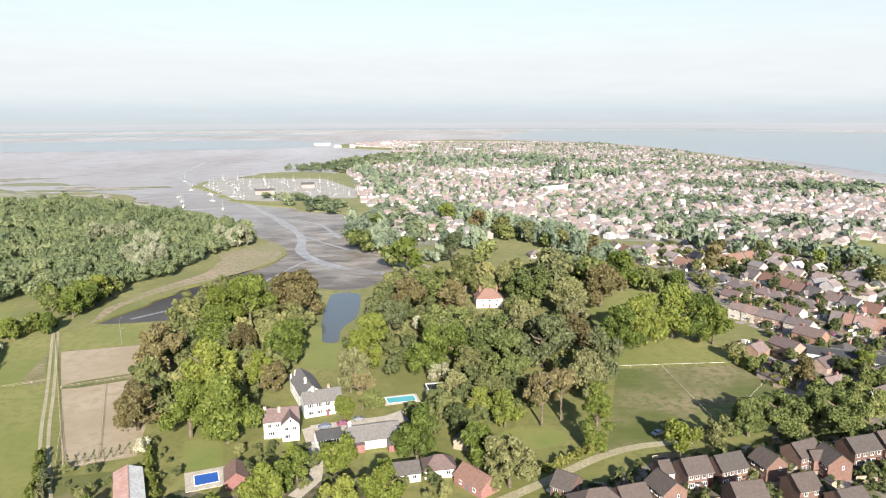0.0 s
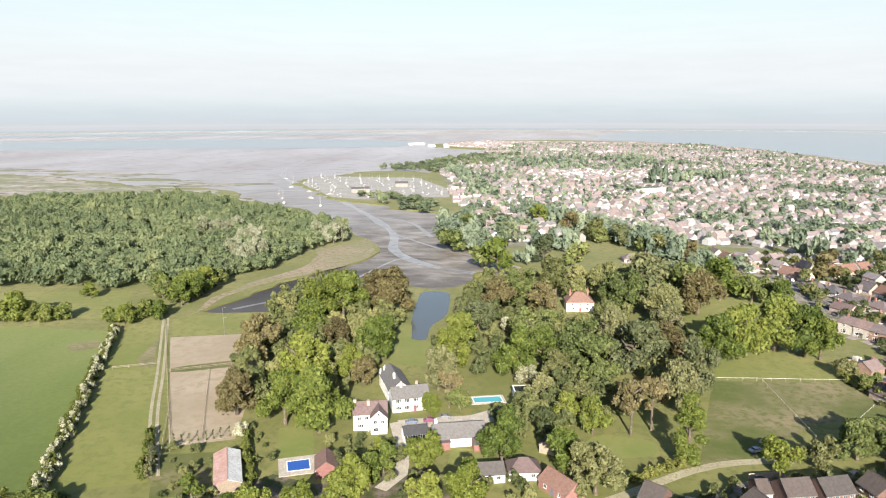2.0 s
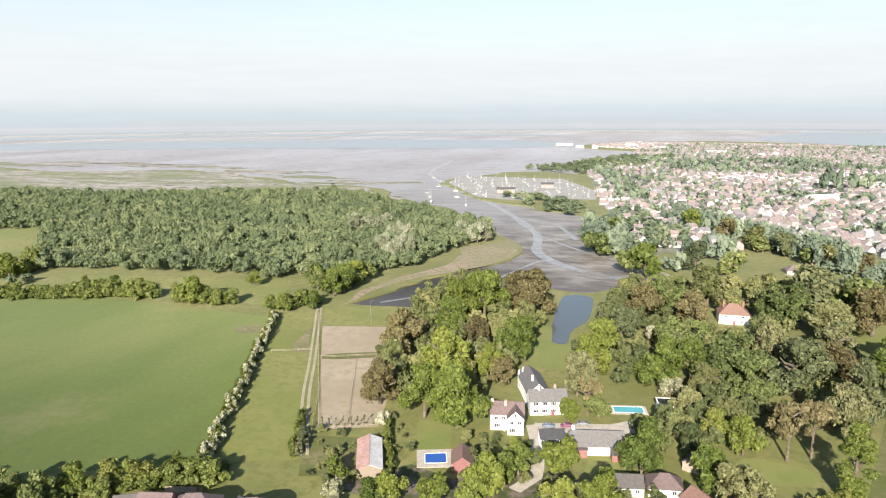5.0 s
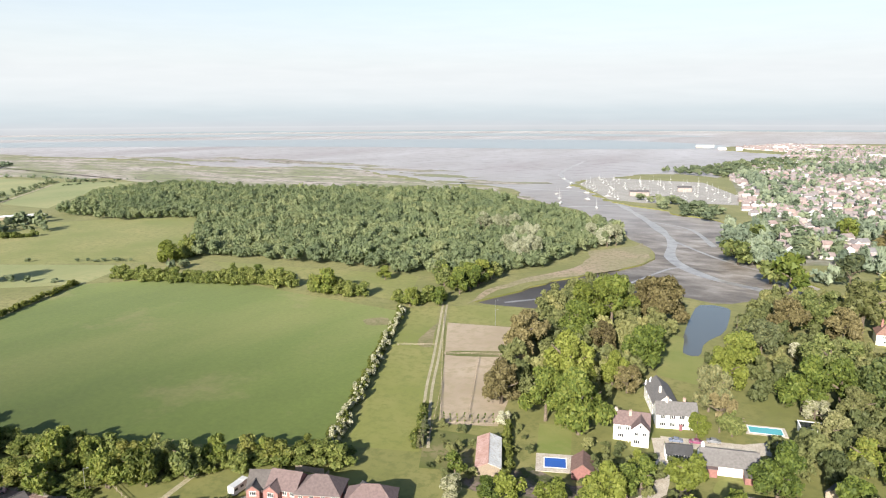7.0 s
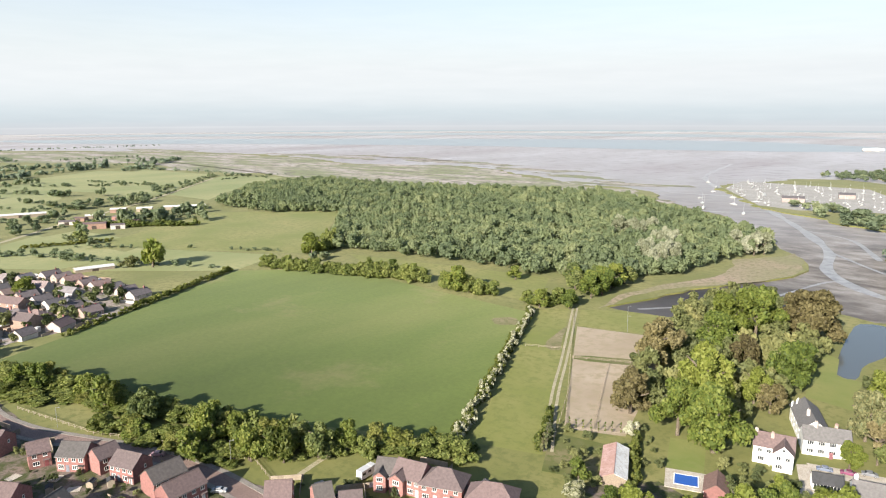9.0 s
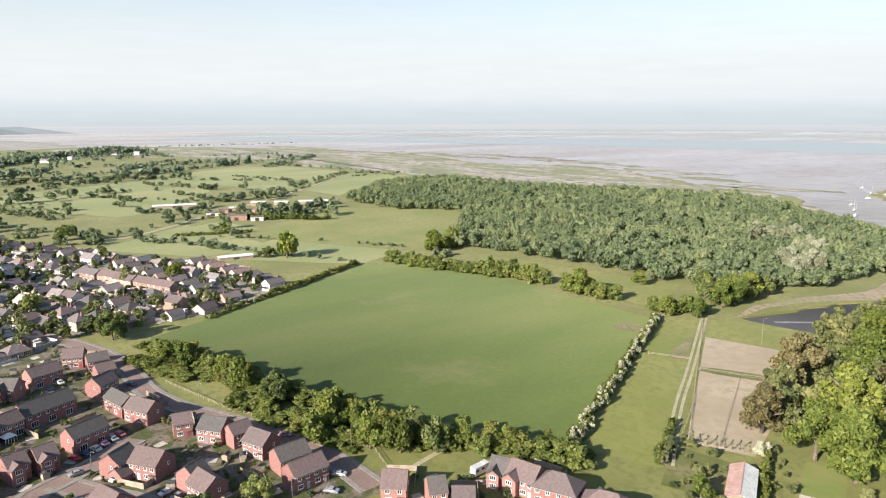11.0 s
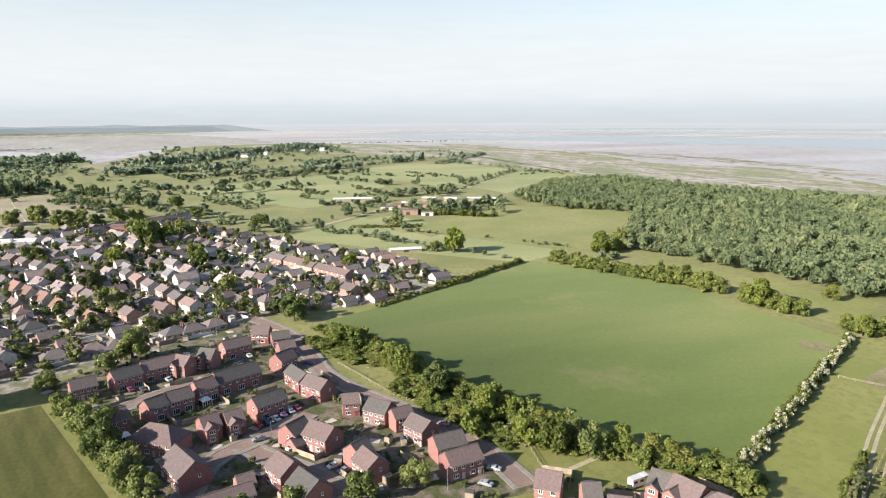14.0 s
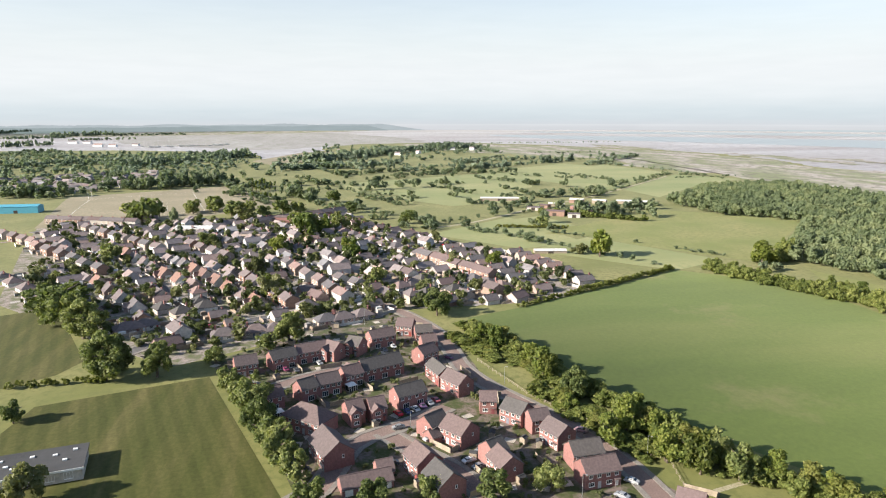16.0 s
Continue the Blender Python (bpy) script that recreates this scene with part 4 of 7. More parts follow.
ROUND_WEST = [(-255, 295, 10, 16), (-198, 297, 6.1, 9.8), (-185, 306, 6.7, 10.8), (-245, 340, 5.7, 9.1), (-302, 307, 5.1, 8.2), (-324, 309, 4.6, 7.3)]
INLET = [(-5116, -1253), (-4729, -550), (-4047, 192), (-3091, 459), (-2158, 462), (-2286, 88), (-2116, -105), (-2667, -660)]


# ---- ground, water and distance ----
g = Geo()
ring = [(4850 * math.cos(2 * math.pi * i / 96), 4850 * math.sin(2 * math.pi * i / 96)) for i in range(96)]
sheet("ground", ring, -1.0, "mud", "pale wet tidal mudflats reaching to the horizon", "mudflat")
land_line = SHORE + [(760, 700), (900, 300), (1300, -800), (-600, -2200), (-2400, -1700)]
land = sheet("land", ragged(smooth_outline(land_line, 1), 14, 22, 2), 0.0, "land", "low grassy land with rough turf", "land", skirt=1.5)
sheet("sea", [(720, 850), (760, 1400), (700, 1750), (640, 2150), (420, 2700), (200, 3100), (700, 4700), (3800, 2800), (4500, 0), (1800, -600), (1000, 300)], -0.8, "sea", "calm pale blue sea under haze", "sea", rounds=1)
sheet("harbour_water", [(-700, 2050), (-300, 2300), (-420, 2600), (-900, 2900), (-1700, 2700), (-2600, 2100), (-3300, 1300), (-3600, 900), (-2900, 1000), (-2300, 1500), (-1500, 1900)], -0.85, "sea", "shallow harbour water among the flats", "water", rounds=2, tear=0)
sheet("harbour_channel", [(-420, 3500), (-1200, 3900), (-2600, 3500), (-4000, 2000), (-4200, 1200), (-3700, 1500), (-2500, 2950), (-1300, 3350)], -0.85, "sea", "far channel of open water", "water", rounds=2, tear=0)
for pts, w in (([(-520, 1500), (-440, 1150), (-300, 900), (-225, 780), (-165, 670), (-122, 575), (-105, 500), (-72, 452), (-30, 428)], 8), ([(-122, 575), (-70, 510), (-12, 462)], 3), ([(-72, 452), (-95, 470), (-112, 405), (-128, 370), (-158, 332)], 2.2), ([(-165, 670), (-120, 640), (-85, 560)], 4), ([(-225, 780), (-270, 740), (-320, 760)], 5), ([(-300, 900), (-420, 900), (-560, 990)], 7)):
    ribbon("creek_channel", pts, w, -0.9, "channel", "winding shallow creek channel of bright wet mud", "water", vary=0.9, step=8.0)
sheet("far_shore", FARSHORE, -0.5, "marsh", "low hazy shore across the harbour", "land", rounds=1)
sheet("tidal_flat", ragged(INLET, 40, 60, 3), -0.93, "saltflat", "dull grey-green tidal flat at the head of the harbour", "mudflat")
sheet("marshland", ragged(smooth_outline(MARSH, 1), 18, 45, 5), 0.05, "marsh", "flat salt marsh with brown and green patches", "marsh")
for k, (x, y, w, h) in enumerate(((-1450, 1130, 260, 40), (-1000, 1170, 200, 35), (-760, 1110, 150, 30), (-2000, 1000, 300, 60), (-480, 960, 90, 25), (-620, 1030, 120, 25), (-1250, 1220, 240, 30), (-560, 930, 60, 16))):
    sheet("marsh_island", ragged([(x - w, y), (x - w * 0.4, y + h), (x + w * 0.5, y + h * 0.7), (x + w, y), (x + w * 0.4, y - h), (x - w * 0.5, y - h * 0.8)], 14, 40, 20 + k), -0.75, "marsh", "low islet of salt marsh in the mud", "marsh")
sheet("reed_bank", ragged(SALTMARSH, 8, 14, 9), 0.07, "reed", "straw and pinkish silt reed bank beside the creek", "reeds")
for nm, pl, mt, lb, z in (
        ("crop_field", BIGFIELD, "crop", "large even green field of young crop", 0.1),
        ("pasture_strip", STRIP, "pasture", "narrow green grazing strip between hedge and track", 0.1),
        ("paddock", PADDOCK, "bare", "grazed bare brown paddock", 0.1),
        ("pasture", TOPGRASS, "pasture", "fresh green pasture by the creek", 0.1),
        ("pasture", UPFIELD, "pasture", "long green meadow along the wood", 0.1),
        ("pasture", NWFIELD, "pasture", "light green meadow beyond the crop field", 0.1),
        ("pasture", NWFIELD2, "pasture2", "rough green meadow behind the bungalows", 0.09),
        ("pasture", WFIELD, "pasture2", "green meadow beside the lane", 0.1),
        ("pasture", MIDFIELD, "pasture2", "open green meadow", 0.1),
        ("pasture", MARSHFIELD, "pasture2", "flat green coastal meadow", 0.1),
        ("pasture", FIELD_W1, "pasture2", "far green meadow beyond the pitch", 0.06),
        ("pasture", FIELD_W2, "dry", "pale dry meadow by the inlet", 0.06),
        ("pasture", FIELD_W3, "pasture2", "wide grazed meadow with single trees", 0.06),
        ("pasture", FIELD_W4, "pasture2", "light green meadow behind a hedge", 0.06),
        ("pasture", FIELD_W5, "pasture", "bright green meadow by the farm", 0.12),
        ("pasture", FIELD_W6, "pasture2", "small grazed meadow", 0.06),
        ("pasture", FIELD_W7, "pasture2", "long pale meadow beside the ditch", 0.06),
        ("sports_pitch", RUGBY, "dry", "dry yellowish sports pitch", 0.1),
        ("school_lawn", LAWN, "lawn", "mown school playing field with faint stripes", 0.1),
        ("green", GREEN, "lawn", "mown village green", 0.1),
        ("horse_field", HORSEFIELD, "worn", "patchy grazed horse field", 0.1),
        ("horse_field", HORSEFIELD2, "pasture", "grazed horse field beyond the fence", 0.1),
        ("meadow", EASTFIELD, "pasture", "small meadow among park trees", 0.1),
        ("meadow", FARGREEN, "pasture", "long meadow behind houses", 0.1),
        ("meadow", FARGREEN2, "pasture", "open green recreation field", 0.1),
        ("garden_lawn", LAWN2, "gardenlawn", "garden lawn by the pond", 0.1),
        ("garden_lawn", HOUSELAWN, "gardenlawn", "square garden lawn", 0.1)):
    sheet(nm, pl, z, mt, lb, "field")
M["trampled"] = surface("trampled_turf", (0.165, 0.150, 0.070), (0.250, 0.205, 0.125), (0.135, 0.135, 0.055), 0.06, 0.4, 0.95, 0.1, 0.3, 0.05)
for nm, pl, mt, lb in (
        ("bare_patch", [(-161, 246), (-171, 280), (-164, 268), (-152, 246), (-156, 243)], "trampled", "bare dusty patch beside the track"),
        ("bare_patch", [(-206, 264), (-197, 273), (-186, 265), (-196, 257)], "trampled", "thin bare patch in the crop"),
        ("scrub_strip", [(-145, 245), (-120, 257), (-116, 250), (-142, 239)], "worn", "rough grass between the two paddocks")):
    sheet(nm, pl, 0.125, mt, lb, "ground", rounds=1, wobble=2.0)
sheet("estate_ground", ESTATE, 0.05, "garden", "gardens, drives and yards of the brick estate", "ground")
sheet("old_estate_ground", [(-280, -60), (-345, 50), (-345, 130), (-370, 165), (-480, 150), (-560, 100), (-700, 40), (-700, -250), (-560, -215), (-400, -170)], 0.06, "yards", "gardens and yards between the older houses", "ground")
sheet("town_ground", TOWN, 0.06, "towng", "streets and gardens of the seaside town", "ground")
sheet("town_ground", TOWN2, 0.06, "towng", "gardens of houses by the creek", "ground")
sheet("east_ground", [(20, 150), (30, 165), (60, 183), (140, 205), (150, 330), (120, 520), (260, 500), (230, 300), (170, 140)], 0.04, "yards", "gardens beside the lane", "ground")
sheet("boatyard_ground", MARINA, 0.06, "gravel", "pale gravel boatyard", "yard")
sheet("pond", POND, 0.05, "pond", "still dark garden pond reflecting the sky", "pond", rounds=1)
for nm, pts in (("estate_road", ESTATE_ROAD), ("close", CLOSE), ("close", CLOSE_UPPER), ("close", CLOSE_LINK)):
    ribbon(nm, pts, 5.5, 0.04, "brickpave", "estate road", "road")
    for s in (-1, 1):
        ribbon("pavement", pts, 1.7, 0.14, "kerbstone", "raised concrete pavement along the road", "pavement", s * 3.6, 0.2)
for pts in (FRONT_ROAD, STREET_A, STREET_B, STREET_C, STREET_D, EAST_ROAD):
    ribbon("street", pts, 6.5, 0.04, "asphalt", "grey asphalt street", "road")
    for s in (-1, 1):
        ribbon("pavement", pts, 1.8, 0.14, "kerbstone", "raised concrete pavement along the street", "pavement", s * 4.15, 0.2)
ribbon("lane", LANE_N, 4.5, 0.045, "dust", "pale farm lane", "road")
ribbon("lane", LANE_S, 3.2, 0.045, "dust", "sunlit gravel lane by the houses", "road")
ribbon("drive", DRIVE, 4.0, 0.045, "patio", "gravel drive of the white house", "drive")
ribbon("path", PATH, 1.8, 0.045, "dust", "curving gravel footpath", "path")
for s in (-1.1, 1.1):
    ribbon("wheel_track", TRACK, 1.1, 0.045, "dust", "dusty wheel track between paddocks", "track", s)

# Glowing ring round the scene: haze and pale sky painted as emission by height.
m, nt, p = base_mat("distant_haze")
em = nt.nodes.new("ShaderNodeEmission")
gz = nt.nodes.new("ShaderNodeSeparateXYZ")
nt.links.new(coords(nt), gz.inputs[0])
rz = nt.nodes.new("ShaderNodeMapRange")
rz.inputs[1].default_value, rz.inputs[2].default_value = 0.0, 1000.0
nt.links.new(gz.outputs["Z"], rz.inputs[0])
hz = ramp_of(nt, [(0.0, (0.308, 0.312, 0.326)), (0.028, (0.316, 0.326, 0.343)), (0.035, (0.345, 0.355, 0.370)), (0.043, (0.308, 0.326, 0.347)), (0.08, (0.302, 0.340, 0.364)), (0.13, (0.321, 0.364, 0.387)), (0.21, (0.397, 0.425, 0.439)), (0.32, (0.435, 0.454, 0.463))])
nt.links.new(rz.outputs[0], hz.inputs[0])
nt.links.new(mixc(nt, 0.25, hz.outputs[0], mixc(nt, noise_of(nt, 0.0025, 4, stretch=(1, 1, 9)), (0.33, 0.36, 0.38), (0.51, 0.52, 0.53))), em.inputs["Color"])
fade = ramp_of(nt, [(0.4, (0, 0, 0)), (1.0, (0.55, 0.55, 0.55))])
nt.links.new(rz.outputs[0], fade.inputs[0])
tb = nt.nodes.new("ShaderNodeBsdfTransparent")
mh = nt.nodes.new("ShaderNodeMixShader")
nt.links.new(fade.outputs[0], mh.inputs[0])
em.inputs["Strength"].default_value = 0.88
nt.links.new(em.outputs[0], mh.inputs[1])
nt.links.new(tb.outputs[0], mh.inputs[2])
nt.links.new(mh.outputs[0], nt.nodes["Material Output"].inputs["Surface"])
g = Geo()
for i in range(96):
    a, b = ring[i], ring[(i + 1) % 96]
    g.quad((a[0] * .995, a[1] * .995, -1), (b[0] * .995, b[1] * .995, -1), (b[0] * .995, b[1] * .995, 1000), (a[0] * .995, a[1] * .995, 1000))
thing("backdrop", "painted glow of pale haze over far shores and hills", "backdrop", geo=g, mats=[m], kind="structure")


# far shores across the harbour: glowing strips, haze painted into their pale blue
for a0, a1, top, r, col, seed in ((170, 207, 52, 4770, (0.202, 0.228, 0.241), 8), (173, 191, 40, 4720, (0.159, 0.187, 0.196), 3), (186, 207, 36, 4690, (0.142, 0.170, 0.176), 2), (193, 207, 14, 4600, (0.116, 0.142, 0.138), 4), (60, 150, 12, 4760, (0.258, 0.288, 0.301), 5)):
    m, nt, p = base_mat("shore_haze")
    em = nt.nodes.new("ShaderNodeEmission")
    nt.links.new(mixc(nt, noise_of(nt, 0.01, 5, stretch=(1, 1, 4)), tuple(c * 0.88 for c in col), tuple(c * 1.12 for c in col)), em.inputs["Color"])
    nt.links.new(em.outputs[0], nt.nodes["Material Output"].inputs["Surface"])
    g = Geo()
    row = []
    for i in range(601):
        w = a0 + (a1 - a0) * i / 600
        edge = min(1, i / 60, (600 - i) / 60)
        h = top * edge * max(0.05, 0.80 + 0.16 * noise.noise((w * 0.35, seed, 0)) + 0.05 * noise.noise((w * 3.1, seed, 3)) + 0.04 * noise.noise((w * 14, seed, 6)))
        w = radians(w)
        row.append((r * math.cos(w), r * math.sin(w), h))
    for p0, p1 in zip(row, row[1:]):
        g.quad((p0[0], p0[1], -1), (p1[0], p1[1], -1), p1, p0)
    thing("backdrop", "distant low shore strip with painted glowing haze", "backdrop", geo=g, mats=[m], kind="structure")


# ---- trees ----
ICO_V, ICO_F = [], []
_t = (1 + 5 ** 0.5) / 2
for a, b in ((-1, _t), (1, _t), (-1, -_t), (1, -_t)):
    ICO_V.append(Vector((a, b, 0)).normalized())
for a, b in ((-1, _t), (1, _t), (-1, -_t), (1, -_t)):
    ICO_V.append(Vector((0, a, b)).normalized())
for a, b in ((_t, -1), (_t, 1), (-_t, -1), (-_t, 1)):
    ICO_V.append(Vector((a, 0, b)).normalized())
for i in range(12):
    for j in range(i + 1, 12):
        for k in range(j + 1, 12):
            if all((ICO_V[p] - ICO_V[q]).length < 1.1 for p, q in ((i, j), (j, k), (i, k))):
                n = (ICO_V[j] - ICO_V[i]).cross(ICO_V[k] - ICO_V[i])
                ICO_F.append((i, j, k) if n.dot(ICO_V[i]) > 0 else (i, k, j))


OCT_V = [Vector(p) for p in ((1, 0, 0), (0, 1, 0), (-1, 0, 0), (0, -1, 0), (0, 0, 1), (0, 0, -1))]
OCT_F = [(0, 1, 4), (1, 2, 4), (2, 3, 4), (3, 0, 4), (1, 0, 5), (2, 1, 5), (3, 2, 5), (0, 3, 5)]


def crown_arrays(seed, shape, leaves, size, lobes, loose=0.8):
    """Vertices and faces of a crown in unit size: radius 1 across, height 0 to 1. Lobes of leaf sprays round limbs, with gaps."""
    rng = np.random.default_rng(seed)
    lean = rng.uniform(0, 2 * math.pi, 3)
    cs = []
    for k in range(lobes):
        w = rng.uniform(0, 2 * math.pi)
        # no crown is quite round: it bulges here and is thin there
        bulge = 1 + 0.16 * math.sin(w + lean[0]) + 0.12 * math.sin(2 * w + lean[1]) + 0.08 * math.sin(3 * w + lean[2])
        if shape == "cone":
            h = rng.uniform(0.08, 0.95) ** 0.9
            r = (1 - h) * 0.66 + 0.04
            cs.append((math.cos(w) * r, math.sin(w) * r, h * 0.95, 0.26 * (1 - h) + 0.09))
        elif shape == "column":
            h = rng.uniform(0.05, 0.95)
            r = 0.55 * math.sin(math.pi * (0.12 + 0.8 * h)) * rng.uniform(0.3, 1)
            cs.append((math.cos(w) * r, math.sin(w) * r, h, 0.28))
        elif shape == "umbrella":
            r = rng.uniform(0.1, 0.8) ** 0.7
            cs.append((math.cos(w) * r, math.sin(w) * r, rng.uniform(0.58, 0.92) - 0.12 * r, rng.uniform(0.13, 0.26)))
        else:
            low = 0.02 if shape == "bush" else 0.07
            up = rng.uniform(-0.75, 1.0)
            mid, half = (low + 0.90) / 2, (0.90 - low) / 2
            q = math.sqrt(max(0.0, 1 - up * up)) if up > 0 else (1.0 + 0.22 * up)
            d = rng.uniform(0.45, 0.80) if k > lobes // 5 else rng.uniform(0.0, 0.4)
            size_k = (6.5 / lobes) ** 0.33 if lobes > 7 else 1.12
            cs.append((math.cos(w) * q * d * bulge, math.sin(w) * q * d * bulge, mid + half * up * (0.45 + 0.75 * d), rng.uniform(0.24, 0.46) * size_k))
    cs = np.array(cs)
    round_shape = shape in ("round", "bush")
    zk = 0.58 if round_shape else (0.20 if shape in ("cone", "column") else 0.30)
    pick = rng.choice(lobes, leaves, p=cs[:, 3] ** 2 / (cs[:, 3] ** 2).sum())
    dv = rng.normal(size=(leaves, 3))
    dv[:, 2] = np.abs(dv[:, 2]) * np.where(rng.random(leaves) < 0.76, 1, -0.8)
    dv /= np.linalg.norm(dv, axis=1, keepdims=True)
    rad = cs[pick, 3] * (0.70 + 0.48 * rng.beta(2.2, 1.6, leaves))
    pos = cs[pick, :3] + dv * rad[:, None] * np.array([1, 1, zk])
    nrm = dv + rng.normal(size=(leaves, 3)) * loose
    nrm /= np.linalg.norm(nrm, axis=1, keepdims=True)
    a = np.cross(nrm, rng.normal(size=(leaves, 3)))
    a /= np.linalg.norm(a, axis=1, keepdims=True)
    b = np.cross(nrm, a)
    s = size * rng.uniform(0.55, 1.45, leaves)[:, None]
    lk = np.array([1, 1, 0.55 if round_shape or shape == "umbrella" else 0.24])
    q = np.stack([pos + (-a - b * 0.55) * s * lk, pos + (a - b * 0.7) * s * lk, pos + (a * rng.uniform(-0.4, 0.4, (leaves, 1)) + b * 1.25) * s * lk], 1)
    v = q.reshape(-1, 3)
    f = [(3 * i, 3 * i + 1, 3 * i + 2) for i in range(leaves)]
    base = len(v)
    core = []
    cv, cf = (ICO_V, ICO_F) if leaves > 1500 else (OCT_V, OCT_F)
    for c in cs:
        k = rng.uniform(0.60, 0.84, len(cv)) * (1.0 if leaves > 1500 else 1.12)
        core.append(np.array([[c[0] + p.x * c[3] * kk, c[1] + p.y * c[3] * kk, c[2] + p.z * c[3] * kk * zk] for p, kk in zip(cv, k)]))
        f += [tuple(base + i for i in t) for t in cf]
        base += len(cv)
    v = np.concatenate([v] + core)
    v[:, 2] = np.clip(v[:, 2], 0.02 if shape in ("bush", "column", "cone") else 0.10, 1.08)
    return v, f


def mesh_of(name, v, f, mat):
    me = bpy.data.meshes.new(name)
    me.from_pydata(v.tolist() if hasattr(v, "tolist") else v, [], f)
    me.materials.append(M[mat])
    me.update()
    return me


def trunk_geo(seed, shape):
    rng = random.Random(seed)
    g = Geo()
    top = {"cone": 0.97, "column": 0.9, "umbrella": 0.85, "bush": 0.55}.get(shape, 0.7)
    k = {"umbrella": 0.07, "cone": 0.06, "column": 0.09}.get(shape, 0.075)
    bend = rng.uniform(-0.06, 0.06)
    g.tube((0, 0, -0.02), (bend * 0.5, 0, top * 0.45), k, k * 0.75, 7)
    g.tube((bend * 0.5, 0, top * 0.45), (bend, bend, top), k * 0.75, k * 0.22, 7)
    for i in range(6 if shape != "cone" else 0):
        w = i * 1.05 + rng.uniform(0, 0.6)
        h = top * rng.uniform(0.36, 0.85)
        r = rng.uniform(0.35, 0.72) * (0.4 if shape == "column" else 1)
        g.tube((bend * 0.7, 0, h), (math.cos(w) * r, math.sin(w) * r, min(0.95, h + rng.uniform(0.1, 0.22))), k * 0.42, k * 0.12, 5)
    return g


TREE_META = {
    "oak": ("round", "f_oak", "broad oak tree with dark green leaves"),
    "lime": ("round", "f_lime", "rounded tree in bright yellow-green spring leaf"),
    "plane": ("round", "f_plane", "leafy mid-green broadleaf tree"),
    "copper": ("round", "f_copper", "tree in brownish half-open leaf"),
    "willow": ("round", "f_willow", "pale grey-green willow-like tree"),
    "silver": ("round", "f_silver", "pale silvery poplar standing out of the wood"),
    "blossom": ("bush", "f_blossom", "tree covered in white spring blossom"),
    "conifer": ("cone", "f_conifer", "tall dark evergreen conifer"),
    "cedar": ("round", "f_conifer", "broad dark evergreen cedar-like tree"),
    "pine": ("umbrella", "f_pine", "old pine with bare trunk and open top"),
    "poplar": ("column", "f_plane", "slender upright light green poplar"),
    "shrub": ("bush", "f_hedge", "bushy field-edge tree in fresh leaf"),
    "thicket": ("bush", "f_plane", "dense bushy green tree"),
}
LOD = {"big": (5200, 0.046, 34), "mid": (1900, 0.070, 18), "fine": (760, 0.100, 12), "low": (420, 0.13, 9), "wood": (270, 0.120, 6), "dot": (46, 0.30, 3), "tiny": (120, 0.20, 5)}
TREE_CACHE = {}


def tree(kind, x, y, r, h, lod="mid", group="trees", variant=0, z=0.0):
    key = (kind, lod, variant)
    spin = random.uniform(0, 360)
    size = (r * random.uniform(0.94, 1.06), r * random.uniform(0.94, 1.06), h)
    if key in TREE_CACHE:
        first = TREE_CACHE[key]
        ob = copy_thing(first, pose(x, y, z, 0, 0, spin) @ Matrix.Diagonal((*(a / b for a, b in zip(size, first.scale)), 1)))
        ob["group"] = group
        return ob
    shape, mat, label = TREE_META[kind]
    seed = hash_of(kind) + variant * 17
    m = pose(x, y, z, 0, 0, spin) @ Matrix.Diagonal((*size, 1))
    root = thing("tree", label, "tree", group, m)
    n, s, l = LOD[lod]
    v, f = crown_arrays(seed, shape, n, s, l)
    part("trunk", trunk_geo(seed, shape), "bark", root)
    part("crown", mesh_of("crown", v, f, mat), None, root)
    TREE_CACHE[key] = root
    return root


def hash_of(s):
    return sum((i + 3) * ord(c) for i, c in enumerate(s)) % 997


def grown(name, label, category, places, mat, lod, shape="round", seed=5, kind="stuff"):
    """Many trees or bushes joined into one object; each has a tone of its own. places: x, y, radius, height."""
    rng = np.random.default_rng(seed)
    bases = []
    for k in range(6):
        n, s, l = LOD[lod]
        v, f = crown_arrays(seed * 7 + k, shape, n, s, l, 0.55)
        bases.append((v, f))
    vs, fs, tones, off = [], [], [], 0
    for x, y, r, h in places:
        v, f = bases[rng.integers(6)]
        w = rng.uniform(0, 2 * math.pi)
        c, s = math.cos(w), math.sin(w)
        vs.append(np.stack([x + (v[:, 0] * c - v[:, 1] * s) * r, y + (v[:, 0] * s + v[:, 1] * c) * r, v[:, 2] * h], 1))
        fs += [tuple(off + i for i in q) for q in f]
        tones.append(np.full(len(v), min(1.0, max(0.0, 0.75 * rng.beta(1.4, 1.6) + 0.12 + 0.5 * noise.noise((x * 0.018, y * 0.018, seed))))))
        off += len(v)
    me = mesh_of(name, np.concatenate(vs), fs, mat)
    at = me.attributes.new("tone", "FLOAT", "POINT")
    at.data.foreach_set("value", np.concatenate(tones).astype(np.float32))
    return thing(name, label, category, geo=me, kind=kind)


PARK_TREES = (("lime", TREE_LIME), ("plane", TREE_PLANE), ("copper", TREE_COPPER), ("oak", TREE_OAK), ("conifer", TREE_CONIFER), ("pine", TREE_PINE), ("poplar", TREE_POPLAR), ("blossom", TREE_BLOSSOM), ("willow", TREE_WILLOW))
KEEP = ((-51, 203, 10), (-48, 224, 16), (-35, 215, 12), (-22, 197, 13), (-36, 197, 6), (-15, 229, 13), (-2, 234, 6), (-10, 176, 6), (-1, 179, 7), (9, 171, 8), (6, 195, 6), (24, 352, 17), (23, 338, 13), (22, 326, 9), (28, 198, 12), (-17, 187, 8), (-28, 211, 6))
